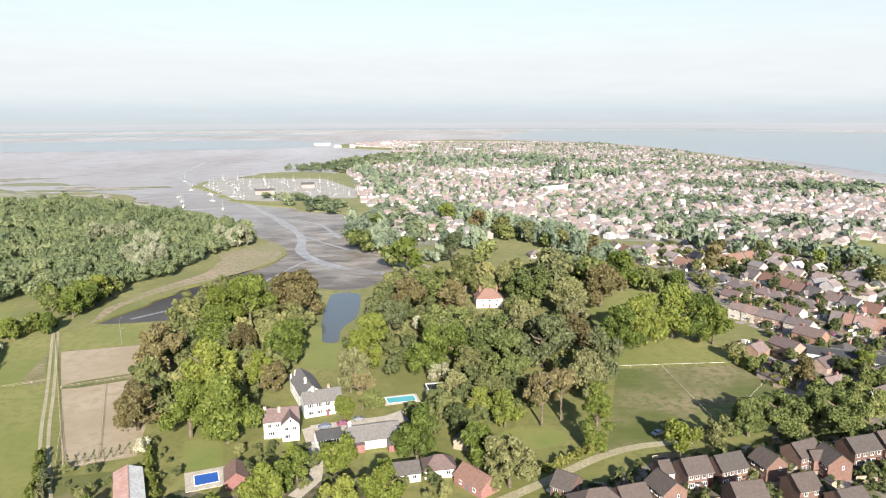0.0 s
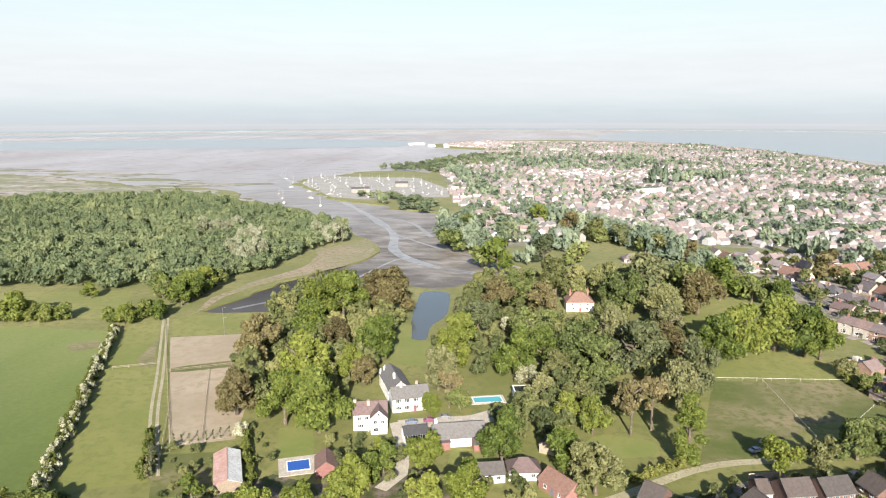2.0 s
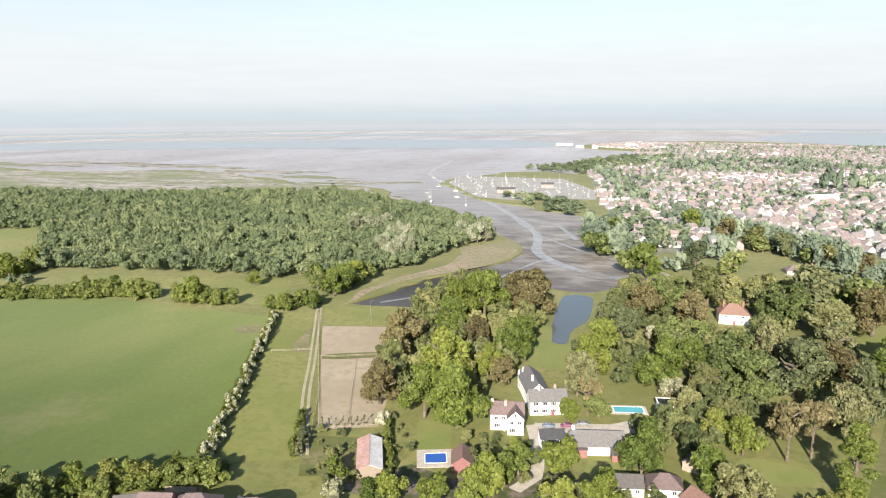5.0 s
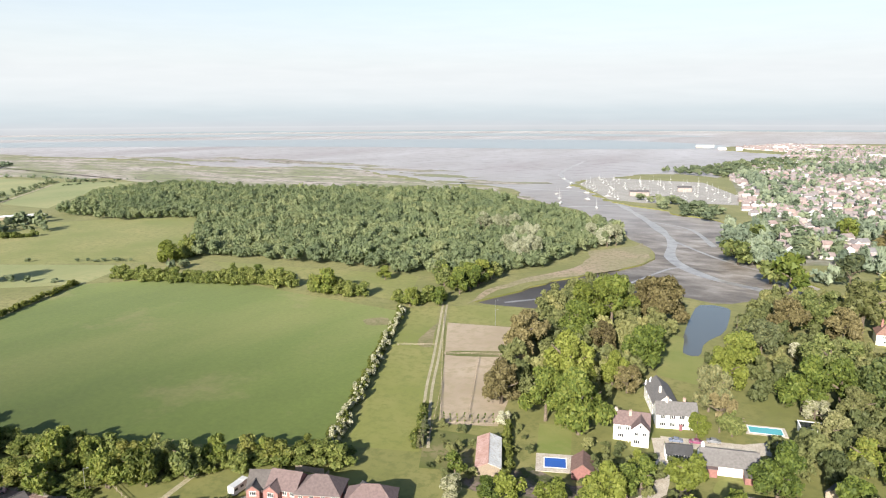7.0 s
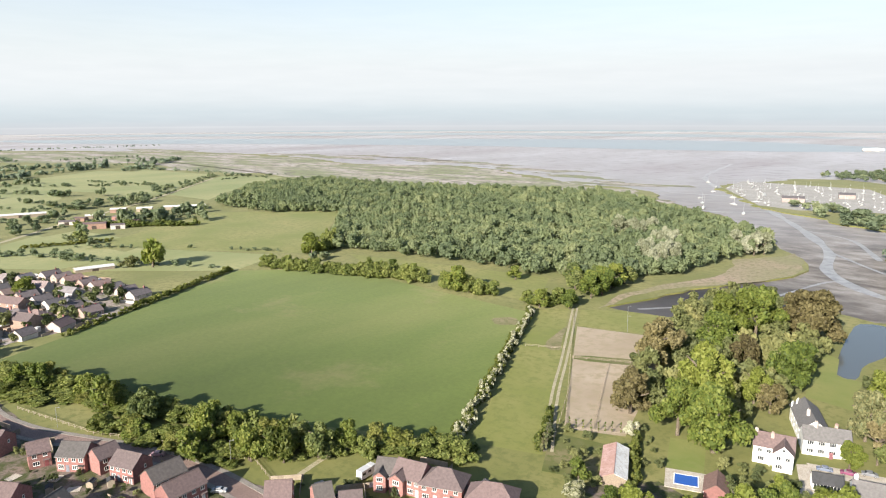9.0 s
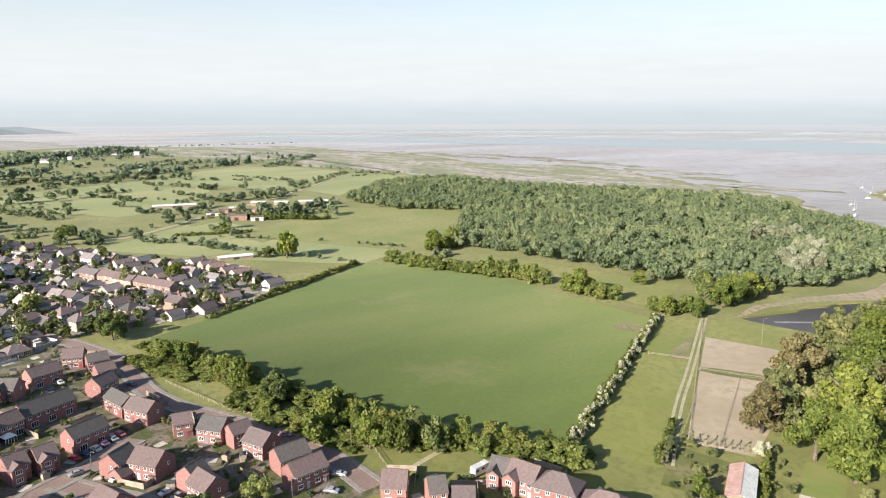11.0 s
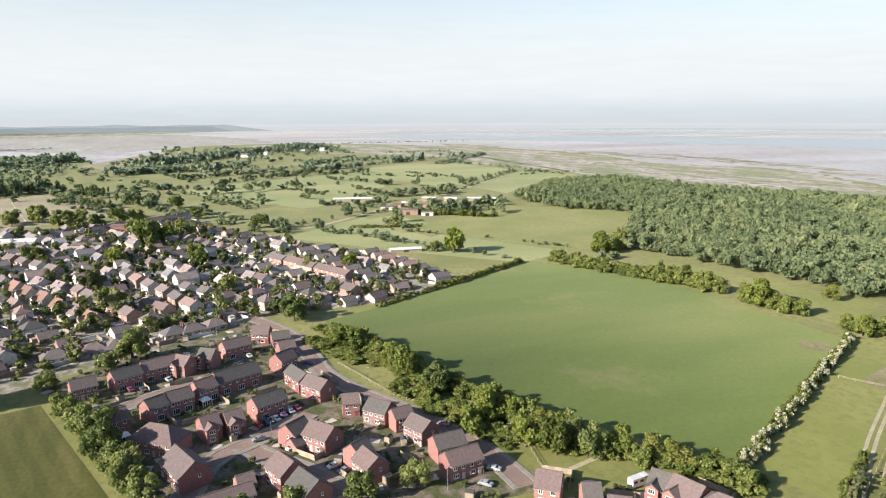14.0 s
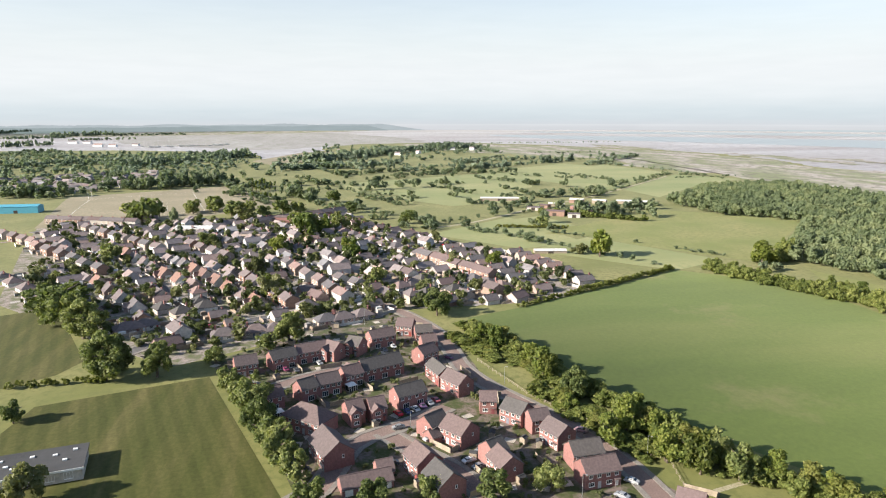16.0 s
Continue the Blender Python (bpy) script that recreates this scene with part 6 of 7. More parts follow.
town = []
for pl, ang in ((TOWN, 0.5), (TOWN2, 0.2), (SPIT, 0.1)):
    for x, y in scatter(pl, (12.0, 20.5), rng, 0.26, ang):
        bend = 14 * noise.noise((x * 0.004, y * 0.004, 6))
        if noise.noise((x * 0.007, y * 0.007, 12)) > -0.36:
            town.append((x + bend, y + bend, math.degrees(ang) + 2 * bend + rng.choice([0, 0, 0, 90]) + rng.uniform(-6, 6), rng.uniform(6.8, 10.5), rng.uniform(5.6, 7.6), rng.choice([2.4, 2.5, 2.6, 2.8, 4.6])))
far_houses("town_houses", town, "crowded pale houses of the seaside town", 3)
far_houses("holiday_caravans", [(x, y, 20 + rng.uniform(-8, 8), 12, 5, 2.4) for x, y in scatter(CARAVANS, (17, 20), rng, 0.2, 0.3)] + [(x + rng.uniform(-30, 30), y + rng.uniform(-30, 30), rng.uniform(0, 40), rng.uniform(14, 34), 11, 4) for x, y in SPIT_SHEDS for k in range(2)], "rows of white holiday caravans and pale sheds", 8, ("townwall", "sheet"))
tt = []
for pl in (TOWN, TOWN2):
    for x, y in scatter(pl, 14.0, rng):
        open_ground = noise.noise((x * 0.007, y * 0.007, 12)) < -0.34
        if rng.random() < (0.9 if open_ground else 0.46 + 0.8 * noise.noise((x * 0.008, y * 0.008, 1))):
            tt.append((x + 6, y + 6, rng.uniform(2.4, 5.6) * (1.4 if open_ground else 1), rng.uniform(4.5, 10)))
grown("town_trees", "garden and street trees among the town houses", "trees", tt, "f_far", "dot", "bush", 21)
garden = []
OLD_AREA = [(-290, -60), (-345, 40), (-345, 125), (-380, 160), (-480, 140), (-560, 90), (-690, 35), (-690, -240), (-560, -200), (-400, -160)]
EAST_AREA = [(120, 240), (150, 330), (150, 430), (120, 500), (190, 520), (280, 470), (235, 300), (170, 200)]
infill = []
for pl in (OLD_AREA, EAST_AREA):
    for x, y in scatter(pl, (16, 18), rng, 0.25, 0.45):
        if all(math.hypot(x - a, y - b) > 13.5 for a, b in built):
            infill.append((x, y, 26 + rng.choice([0, 90]) + rng.uniform(-8, 8), rng.uniform(8, 13.5), rng.uniform(7, 9), rng.choice([2.1, 2.2, 2.4, 2.4, 4.4])))
    for x, y in scatter(pl, 7.4, rng):
        if rng.random() < 0.8 and all(math.hypot(x - a, y - b) > 5.2 for a, b in built):
            r = rng.uniform(1.3, 2.6) if rng.random() < 0.68 else rng.uniform(2.8, 5.0)
            garden.append((x, y, r, r * rng.uniform(1.3, 2.0)))
village = [(x, y, rng.uniform(-20, 20) + rng.choice([0, 90]), rng.uniform(8, 16), 7.5, rng.choice([2.6, 4.8])) for x, y in scatter(VILLAGE, (17, 24), rng, 0.35, 0.3)]
far_houses("waterside_villas", [(-1930, 94, 20, 14, 10, 6), (-1899, 231, 75, 16, 10, 6), (-1890, 180, 40, 12, 9, 5), (-1759, 236, 60, 18, 10, 5), (-1825, 299, 30, 14, 9, 6), (-1982, 426, 80, 16, 10, 5), (-1969, 482, 60, 14, 10, 6), (-2781, -838, 70, 34, 14, 6), (-2768, -786, 70, 30, 12, 5), (-2457, -665, 65, 34, 14, 6), (-2447, -619, 70, 26, 12, 5), (-2500, -560, 70, 22, 12, 5), (-3900, -1300, 70, 22, 9, 3), (-3960, -1220, 70, 26, 9, 3), (-4000, -1120, 70, 20, 9, 3)], "white houses and sheds along the far waterside", 7, ("white", "townroof"))
far_houses("village_houses", village, "red-roofed houses of a village beyond the pitch", 6)
INFILL = ((8.5, 7.5, 2.4, "mixwall", "roofmix", False, "small brick bungalow with weathered tiled roof"), (11, 8, 2.5, "stucco", "roof", False, "rendered bungalow with brown tiled roof"), (10, 8.5, 2.5, "stucco", "roofgrey", True, "pale bungalow with hipped grey roof"), (12.5, 8, 4.7, "mixwall", "roof", False, "two-storey brick house with brown tiled roof"), (9, 8, 4.7, "mixwall", "roofmix", True, "square house with hipped tiled roof"), (13, 7.5, 2.4, "stucco", "roofred", False, "long low bungalow with clay tiled roof"))
infill.sort(key=lambda h: math.hypot(h[0], h[1]))
far_houses("older_houses", infill[70:], "older brick and rendered houses, garages and sheds", 4)
for i, (x, y, a, L, D, e) in enumerate(infill[:70]):
    k = rng.randrange(3, 5) if e > 4 else rng.choice([0, 1, 2, 0, 1])
    m = pose(x, y, 0, 0, 0, a)
    if ("infill", k) in HOUSE_CACHE:
        copy_thing(HOUSE_CACHE[("infill", k)], m)
        continue
    L, D, e, wl, rf, hipped, lb = INFILL[k]
    root = thing("house", lb, "house", "older estate houses")
    part("wall", wall_geo(L, D, e, e + D * 0.34, gable=not hipped), wl, root)
    part("roof", roof_geo(L, D, e, e + D * 0.34, hip=D * 0.45 if hipped else 0.0), rf, root)
    part("chimney", chimney_geo(L * 0.28, 0.3, e + D * 0.25, e + D * 0.34 + 1.0), "brick", root)
    root.matrix_basis = m
    HOUSE_CACHE[("infill", k)] = root
grown("garden_trees", "small garden trees and bushes between the older houses", "trees", garden, "f_garden", "tiny", "bush", 23)

# fences, sheds and drives between the older houses
M["oddments"] = tinted("painted_and_bare_boards", [(0, (0.62, 0.60, 0.57)), (0.2, (0.30, 0.23, 0.17)), (0.4, (0.16, 0.12, 0.09)), (0.6, (0.42, 0.35, 0.28)), (0.8, (0.74, 0.73, 0.71)), (1, (0.22, 0.20, 0.19))], 0.8, 1.0, island=True, bump=0)
M["drives"] = tinted("concrete_and_block_drives", [(0, (0.36, 0.31, 0.29)), (0.5, (0.24, 0.19, 0.175)), (1, (0.46, 0.43, 0.40))], 0.85, 0.7, island=True, bump=0)
fences_g, sheds_g, drives_g = Geo(), Geo(), Geo()
for x, y in built + [(h[0], h[1]) for h in infill]:
    m = pose(x, y, 0, 0, 0, 26 + rng.choice([0, 90, 180, 270]) + rng.uniform(-6, 6))
    for k in range(2):
        d = rng.uniform(7, 13)
        fx = rng.choice([-1, 1]) * rng.uniform(5.8, 7.2)
        fences_g.box(fx - 0.06, 3, 0, fx + 0.06, 3 + d, rng.uniform(1.3, 1.9), m)
    fences_g.box(-6, 3 + d, 0, rng.uniform(0, 6), 3.12 + d, 1.6, m)
    if rng.random() < 0.75:
        sx, sy, w = rng.uniform(-5, 4), rng.uniform(6.5, 10), rng.uniform(1.8, 3.4)
        sheds_g.box(sx, sy, 0, sx + w, sy + 2.2, rng.uniform(1.9, 2.5), m)
    if rng.random() < 0.6:
        sx = rng.uniform(-4, 2)
        sheds_g.box(sx, 4, 0, sx + 3.2, 6.4, 2.3, m)
    sx = rng.uniform(-5, 3)
    drives_g.box(sx, -10, 0, sx + rng.uniform(2.6, 5), -4.2, 0.13, m)
    drives_g.box(-4, 4.1, 0, rng.uniform(-1, 4), rng.uniform(6, 8), 0.14, m)
thing("back_garden_fences", "timber garden fences between the older houses", "fences", geo=fences_g, mats="oddments", kind="stuff")
thing("back_garden_sheds", "sheds, greenhouses and lean-tos behind the older houses", "sheds", geo=sheds_g, mats="oddments", kind="stuff")
thing("front_drives", "pale concrete drives and patios of the older houses", "drives", geo=drives_g, mats="drives", kind="stuff")

# shrubs, sheds and small clutter in the gardens of the brick estate
shrubs = []
spots = [(x, y, max(L, D) / 2 + 1.0) for x, y, a, L, D, k in NEW_ESTATE]
lanes = [p for rd in (ESTATE_ROAD, CLOSE, CLOSE_UPPER, CLOSE_LINK) for p in spline(rd, 4.0)]
for pl in (ESTATE, [(-150, 98), (-128, 130), (-85, 142), (-80, 120), (-130, 90)], [(20, 150), (30, 165), (60, 183), (140, 205), (150, 170), (60, 150)]):
    for x, y in scatter(pl, 4.2 if pl[0][0] < 0 else 3.0, rng):
        if all(math.hypot(x - a, y - b) > c for a, b, c in spots) and all(math.hypot(x - q.x, y - q.y) > 4.8 for q in lanes):
            u = rng.random()
            if u < (0.45 if x < 0 else 0.8):
                r = rng.uniform(0.5, 1.5) if x < 0 else rng.uniform(0.8, 2.4)
                shrubs.append((x, y, r, r * rng.uniform(1.2, 2.2)))
            elif u < (0.52 if x < 0 else 0.83):
                sh = thing("garden_shed", "small timber garden shed with felt roof", "shed", "garden sheds", pose(x, y, 0.05, 0, 0, rng.uniform(0, 180)))
                part("wall", wall_geo(2.4, 1.8, 1.9, 2.3), "timber", sh)
                part("roof", roof_geo(2.4, 1.8, 1.9, 2.3, 0.12, 0.06), "felt", sh)
            elif u < (0.60 if x < 0 else 0.86):
                thing("patio", "pale paved garden patio", "patio", "garden patios", pose(x, y, 0.06 + 0.004 * (len(shrubs) % 9), 0, 0, rng.uniform(0, 180)), Geo().box(-1.8, -1.4, 0, 1.8, 1.4, 0.06), "patio")
grown("garden_shrubs", "shrubs and small trees in the brick estate gardens", "shrubs", shrubs, "f_garden", "tiny", "bush", 51)


cottage_shrubs = []
for pl, step in (([(-114, 178), (-94, 184), (-74, 160), (-96, 148)], 4.6), ([(-92, 198), (-80, 192), (-72, 172), (-84, 176)], 4.4), ([(-62, 196), (-52, 194), (-42, 172), (-58, 160)], 4.2), ([(-30, 186), (-8, 190), (4, 206), (-12, 208)], 5.0), ([(-40, 236), (-16, 240), (-4, 226), (-24, 219)], 6.0)):
    for x, y in scatter(pl, step, rng):
        if rng.random() < 0.62 and math.hypot(x + 84.4, y - 167.4) > 9 and all(math.hypot(x - a, y - b) > c - 4 for a, b, c in KEEP):
            r = rng.uniform(0.8, 2.3)
            cottage_shrubs.append((x, y, r, r * rng.uniform(1.2, 2.1)))
grown("cottage_shrubs", "mixed shrubs and borders in the cottage gardens", "shrubs", cottage_shrubs, "f_park", "fine", "bush", 58)

# ---- the white houses and their yards ----
def block(root, L, D, e, rdg, x, y, turn, wall, roof, hip=0.0):
    m = pose(x, y, 0, 0, 0, turn)
    part("wall", wall_geo(L, D, e, rdg, gable=not hip), wall, root, m=m)
    part("roof", roof_geo(L, D, e, rdg, hip=hip), roof, root, m=m)
    return m


def windows_on(root, m, places):
    for kind, x, y, z, turn in places:
        w = part("window", WIN[kind][0], None, root, m=m @ pose(x, y, z, 0, 0, turn))
        part("pane", WIN[kind][1], None, w)


wh = thing("house", "white rendered house with brown tiled roof and front gable", "house", "white houses", pose(-51.5, 202.5, 0, 0, 0, 14))
m = block(wh, 11, 7, 5.6, 8.4, 0, 1.6, 0, "white", "roof")
windows_on(wh, m, [((1.2, 1.2, 1), -3.6, -3.5, 3.6, 0), ((1.2, 1.2, 1), -1.2, -3.5, 3.6, 0), ((1.8, 1.3, 2), -3.2, -3.5, 1.0, 0), ((1.2, 1.2, 1), -5.5, 0.6, 3.6, 270), ((1.2, 1.2, 1), -5.5, 0.6, 1.0, 270)])
m = block(wh, 8, 5.2, 5.6, 8.0, 2.7, -1.2, 90, "white", "roof")
windows_on(wh, m, [((1.2, 1.2, 1), -4, -1.2, 3.6, 270), ((1.2, 1.2, 1), -4, 1.2, 3.6, 270), ((1.8, 1.3, 2), -4, 1.0, 1.0, 270), ((0.7, 1.0, 0), -4, 0, 6.2, 270)])
part("chimney", chimney_geo(-0.6, 0.6, 7.2, 9.2), "stucco", wh)
part("chimney", chimney_geo(-5.0, 1.6, 7.2, 9.2), "stucco", wh)
part("door", DOOR, None, wh, m=pose(0.0, -1.92, 0))
part("porch", Geo().box(-1.0, -3.0, 2.3, 1.0, -1.9, 2.45).box(-0.9, -2.9, 0, -0.75, -2.75, 2.3).box(0.75, -2.9, 0, 0.9, -2.75, 2.3), "white", wh)
wh = thing("house", "long white rendered house with dark tiled roofs and chimneys", "house", "white houses", pose(-46.5, 224.5, 0, 0, 0, 0))
m = block(wh, 19, 8, 5.2, 8.2, -2.7, 6.5, 114, "white", "slate")
windows_on(wh, m, [((1.2, 1.2, 1), x, 4.0, z, 180) for x in (-7, -3, 1, 5) for z in (1.0, 3.5)] + [((0.7, 1.0, 0), 9.5, 0, 5.6, 90)])
m = block(wh, 13, 7.5, 5.0, 7.8, 4.6, -4.4, 22, "white", "slate")
windows_on(wh, m, [((1.8, 1.3, 2), x, -3.75, z, 0) for x in (-4.5, -1.5, 1.5, 4.5) for z in (0.9, 3.4)])
part("chimney", chimney_geo(2.0, -5.6, 7.4, 9.4), "stucco", wh)
part("chimney", chimney_geo(7.0, -3.0, 7.2, 9.2), "stucco", wh)
part("chimney", chimney_geo(-2.0, 2.0, 7.6, 9.6), "stucco", wh)
part("gable_coping", Geo().box(-8.2, 12.2, 5.2, -7.9, 14.0, 8.0).box(-9.5, 11.5, 5.2, -9.2, 13.0, 7.0), "white", wh)
part("door", DOOR, None, wh, m=pose(7.4, -8.4, 0, 0, 0, 22))
bn = thing("barn", "long low barn with slate roof and white garage doors", "barn", "", pose(-22, 197.6, 0, 0, 0, 16))
block(bn, 16, 9, 3.0, 5.8, 0, 0, 0, "white", "slate")
for x in (-1.4, 1.6):
    part("garage_door", Geo().box(x - 1.3, -4.58, 0, x + 1.3, -4.5, 2.4), "white", bn)
part("brick_bay", Geo().box(-7.8, -6.2, 0, -3.6, -4.5, 2.5), "brick", bn)
part("bay_roof", Geo().box(-8.0, -6.5, 2.5, -3.4, -4.3, 2.65), "roof", bn)
part("lean_to", wall_geo(4.5, 4.5, 2.3, 3.2, 5.6, -6.0), "brick", bn)
part("lean_to_roof", roof_geo(4.5, 4.5, 2.3, 3.2, x=5.6, y=-6.0), "roofgrey", bn)
part("chimney", chimney_geo(-7.2, 0.3, 4.8, 7.2), "white", bn)
an = thing("conservatory", "glazed dark-roofed conservatory beside the barn", "conservatory", "", pose(-36, 197.5, 0, 0, 0, 20))
block(an, 7.5, 5.5, 2.4, 4.0, 0, 0, 0, "white", "felt")
windows_on(an, pose(0, 0, 0), [((2.4, 2.0, 2), x, -2.75, 0.2, 0) for x in (-2.4, 0.1, 2.5)] + [((2.4, 2.0, 2), -3.75, 0, 0.2, 270)])
for x, y, a, L, D, wl, rf, lb in ((-10.5, 176, 14, 7, 6, "white", "roofgrey", "small rendered cottage with grey slate roof"), (-1.5, 179, 10, 9, 7, "white", "roof", "cottage with hipped brown roof"), (9, 171, -50, 11, 7, "brick", "roofred", "cottage with orange clay tiled roof"),
                                  (6.5, 195, 70, 7, 5, "timber", "felt", "grey felt-roofed garden shed"), (-57.6, 174, -72, 8.5, 6, "brick", "roofred", "brick pool house with clay tiled roof"), (24, 353, 5, 14, 11, "white", "roofred", "white villa with hipped red roof and chimneys")):
    hs = thing("house" if L > 8 else "outbuilding", lb, "house" if L > 8 else "outbuilding", "", pose(x, y, 0, 0, 0, a))
    e = 5.0 if L > 13 else 2.7
    block(hs, L, D, e, e + D * 0.36, 0, 0, 0, wl, rf, D * 0.45 if "hipped" in lb else 0.0)
    windows_on(hs, pose(0, 0, 0), [((1.2, 1.2, 1), s * L * 0.25, -D / 2, 1.0, 0) for s in (-1, 1)] + ([((1.2, 1.2, 1), s * L * 0.28, -D / 2, 3.3, 0) for s in (-1, 0, 1)] if L > 13 else []))
    part("door", DOOR, None, hs, m=pose(0, -D / 2, 0))
    if "chimneys" in lb:
        for s in (-1, 1):
            part("chimney", chimney_geo(s * 4.5, 0.4, e + 2, e + D * 0.36 + 1.4), "brick", hs)
cube = thing("summer_house", "white flat-roofed summer house with glazed roof", "summer house", "", pose(-2, 234, 0, 0, 0, 12))
part("wall", Geo().box(-4, -3, 0, 4, 3, 3.0), "white", cube)
part("roof_rim", Geo().box(-4.2, -3.2, 3.0, 4.2, -2.8, 3.3).box(-4.2, 2.8, 3.0, 4.2, 3.2, 3.3).box(-4.2, -2.8, 3.0, -3.8, 2.8, 3.3).box(3.8, -2.8, 3.0, 4.2, 2.8, 3.3), "white", cube)
part("roof_glass", Geo().box(-3.8, -2.8, 3.0, 3.8, 2.8, 3.12), "glass", cube)
windows_on(cube, pose(0, 0, 0), [((1.8, 1.3, 2), x, -3, 0.9, 0) for x in (-2, 2)])


def pool(x, y, a, L, W, water_mat, deck, label):
    root = thing("swimming_pool", label, "swimming pool", "", pose(x, y, 0, 0, 0, a))
    part("deck", Geo().box(-L / 2 - deck, -W / 2 - deck, 0, L / 2 + deck, W / 2 + deck, 0.16), "patio", root)
    part("coping", Geo().box(-L / 2 - .3, -W / 2 - .3, 0.16, L / 2 + .3, -W / 2, 0.24).box(-L / 2 - .3, W / 2, 0.16, L / 2 + .3, W / 2 + .3, 0.24).box(-L / 2 - .3, -W / 2, 0.16, -L / 2, W / 2, 0.24).box(L / 2, -W / 2, 0.16, L / 2 + .3, W / 2, 0.24), "white", root)
    part("water", Geo().box(-L / 2, -W / 2, 0.165, L / 2, W / 2, 0.19), water_mat, root)


pool(-15.2, 229.5, 15, 10, 4.6, "pool", 1.3, "turquoise outdoor swimming pool with paved edge")
pool(-66.5, 175.5, 22, 6.2, 5.6, "blue", 2.6, "swimming pool under a blue cover on paving")
sd = thing("shed", "sheet-roofed shed, half rusty red and half white", "shed", "", pose(-84.4, 167.4, 0, 0, 0, -64.5))
part("wall", wall_geo(19, 7, 2.6, 4.0), "timber", sd)
g = roof_geo(19, 7, 2.6, 4.0)
g.mi = [0 if i < 5 else 1 for i in range(len(g.f))]
part("roof", g, ["sheet", "rust"], sd)
sheet("yard", [(-112, 176), (-94, 180), (-86, 158), (-100, 153)], 0.09, "worn", "scrubby yard beside the shed", "yard")
sheet("garden_lawn", [(-23.7, 180), (-10, 183), (-14, 193), (-23.5, 191)], 0.1, "gardenlawn", "small lawn behind the barn", "lawn", rounds=2)
sheet("garden_lawn", [(14, 190), (38, 194), (40, 205), (20, 208)], 0.1, "gardenlawn", "sunlit garden lawn under pines", "lawn", rounds=2)
sheet("terrace", [(-44, 209), (-20, 216), (-8, 226), (-8, 218), (-14, 211), (-40, 203)], 0.08, "patio", "gravel forecourt of the white house", "yard")
sheet("vegetable_ground", [(-72, 170), (-90, 150), (-40, 150), (-10, 165), (-30, 180), (-58, 166)], 0.06, "garden", "shrubby cottage gardens", "ground")

# ---- school, halls and farm sheds ----
sc = thing("school_building", "flat-roofed single-storey school with dark felt roof", "school", "", pose(-197, -82, 0, 0, 0, 100))
part("wall", Geo().box(-11, -7, 0, 14, 8, 3.6), "mixwall", sc)
part("roof", Geo().box(-11.5, -7.5, 3.6, 14.5, 8.5, 3.95), "felt", sc)
part("fascia", Geo().box(-11.6, -7.62, 3.4, 14.6, -7.5, 4.0), "white", sc)
for k in range(5):
    part("window", WIN[(2.4, 2.0, 2)][0], None, sc, m=pose(-8 + k * 4.6, -7, 0.9))
for k, (x, y) in enumerate(((-8, 4), (-4, -2), (0, 4), (3, -3), (6, 3), (9, -1), (11, 5), (-6, 0))):
    part("skylight", Geo().box(x - 0.6, y - 0.5, 3.95, x + 0.6, y + 0.5, 4.25), "white", sc)
for x, y, a, L, D, h, wl, rf, lb in ((-614, -97, 76, 32, 14, 6.0, "stucco", "sheet", "white flat-roofed hall beside the playing field"), (-582, -44, 70, 24, 9, 4.6, "stucco", "roofmix", "pale rendered terrace beside tall trees"), (-795, -302, 88, 44, 16, 7, "teal", "teal", "long blue sports hall by the pitch"),
                                     (-789, 227, 75, 46, 10, 3.2, "timber", "sheet", "long white-roofed farm shed"), (-750, 310, 55, 16, 9, 4, "mixwall", "sheet", "pale sheet-roofed farm building"), (-726, 373, 60, 44, 10, 3, "timber", "sheet", "grey farm shed by the lane"), (-656, 248, 60, 20, 9, 5, "mixwall", "roof", "brick farm building with brown tiled roof"), (-662, 285, 40, 16, 8, 3.6, "stucco", "roof", "farm house with brown roof"),
                                     (-700, 240, 62, 14, 8, 3.4, "stucco", "roofmix", "pale rendered farm cottage by the lane"), (-716, 258, 40, 12, 8, 3.2, "mixwall", "roof", "brick cottage with brown roof at the farm"), (-727, 276, 70, 18, 8, 3.0, "timber", "sheet", "farm store with a pale roof"), (-740, 334, 55, 16, 9, 3.5, "timber", "sheet", "open farm shed with pale roof"), (-672, 266, 65, 13, 7, 3.4, "stucco", "roofmix", "white farm cottage with weathered roof"), (-475, 176, 80, 24, 8, 2.0, "timber", "sheet", "low glasshouse by the meadow"), (-690, 285, 20, 12, 7, 4, "brick", "roofmix", "brick house with tiled roof at the farm"), (-640, 262, 70, 12, 7, 4, "stucco", "roofmix", "cream rendered farm cottage"), (-705, 300, 50, 12, 8, 4, "mixwall", "roof", "farm cottage with brown roof"), (-664, -24, 70, 30, 10, 6, "brick", "roof", "long brick terrace behind trees"), (166, 262, -30, 34, 12, 4, "white", "felt", "long low hall with grey roof"), (182, 236, -30, 22, 10, 4, "white", "teal", "small hall with pale blue sheet roof"), (150, 900, 30, 40, 18, 6, "white", "sheet", "large pale shed in the town")):
    hl = thing("hall", lb, "hall", "halls and sheds", pose(x, y, 0, 0, 0, a))
    part("wall", wall_geo(L, D, h, h + D * 0.1), wl, hl)
    part("roof", roof_geo(L, D, h, h + D * 0.1, 0.3, 0.2), rf, hl)
    part("door", Geo().box(-2, -D / 2 - 0.06, 0, 2, -D / 2, min(3.2, h - 0.4)), "darkwood", hl)

# ---- boats and marina ----
BOAT = {}


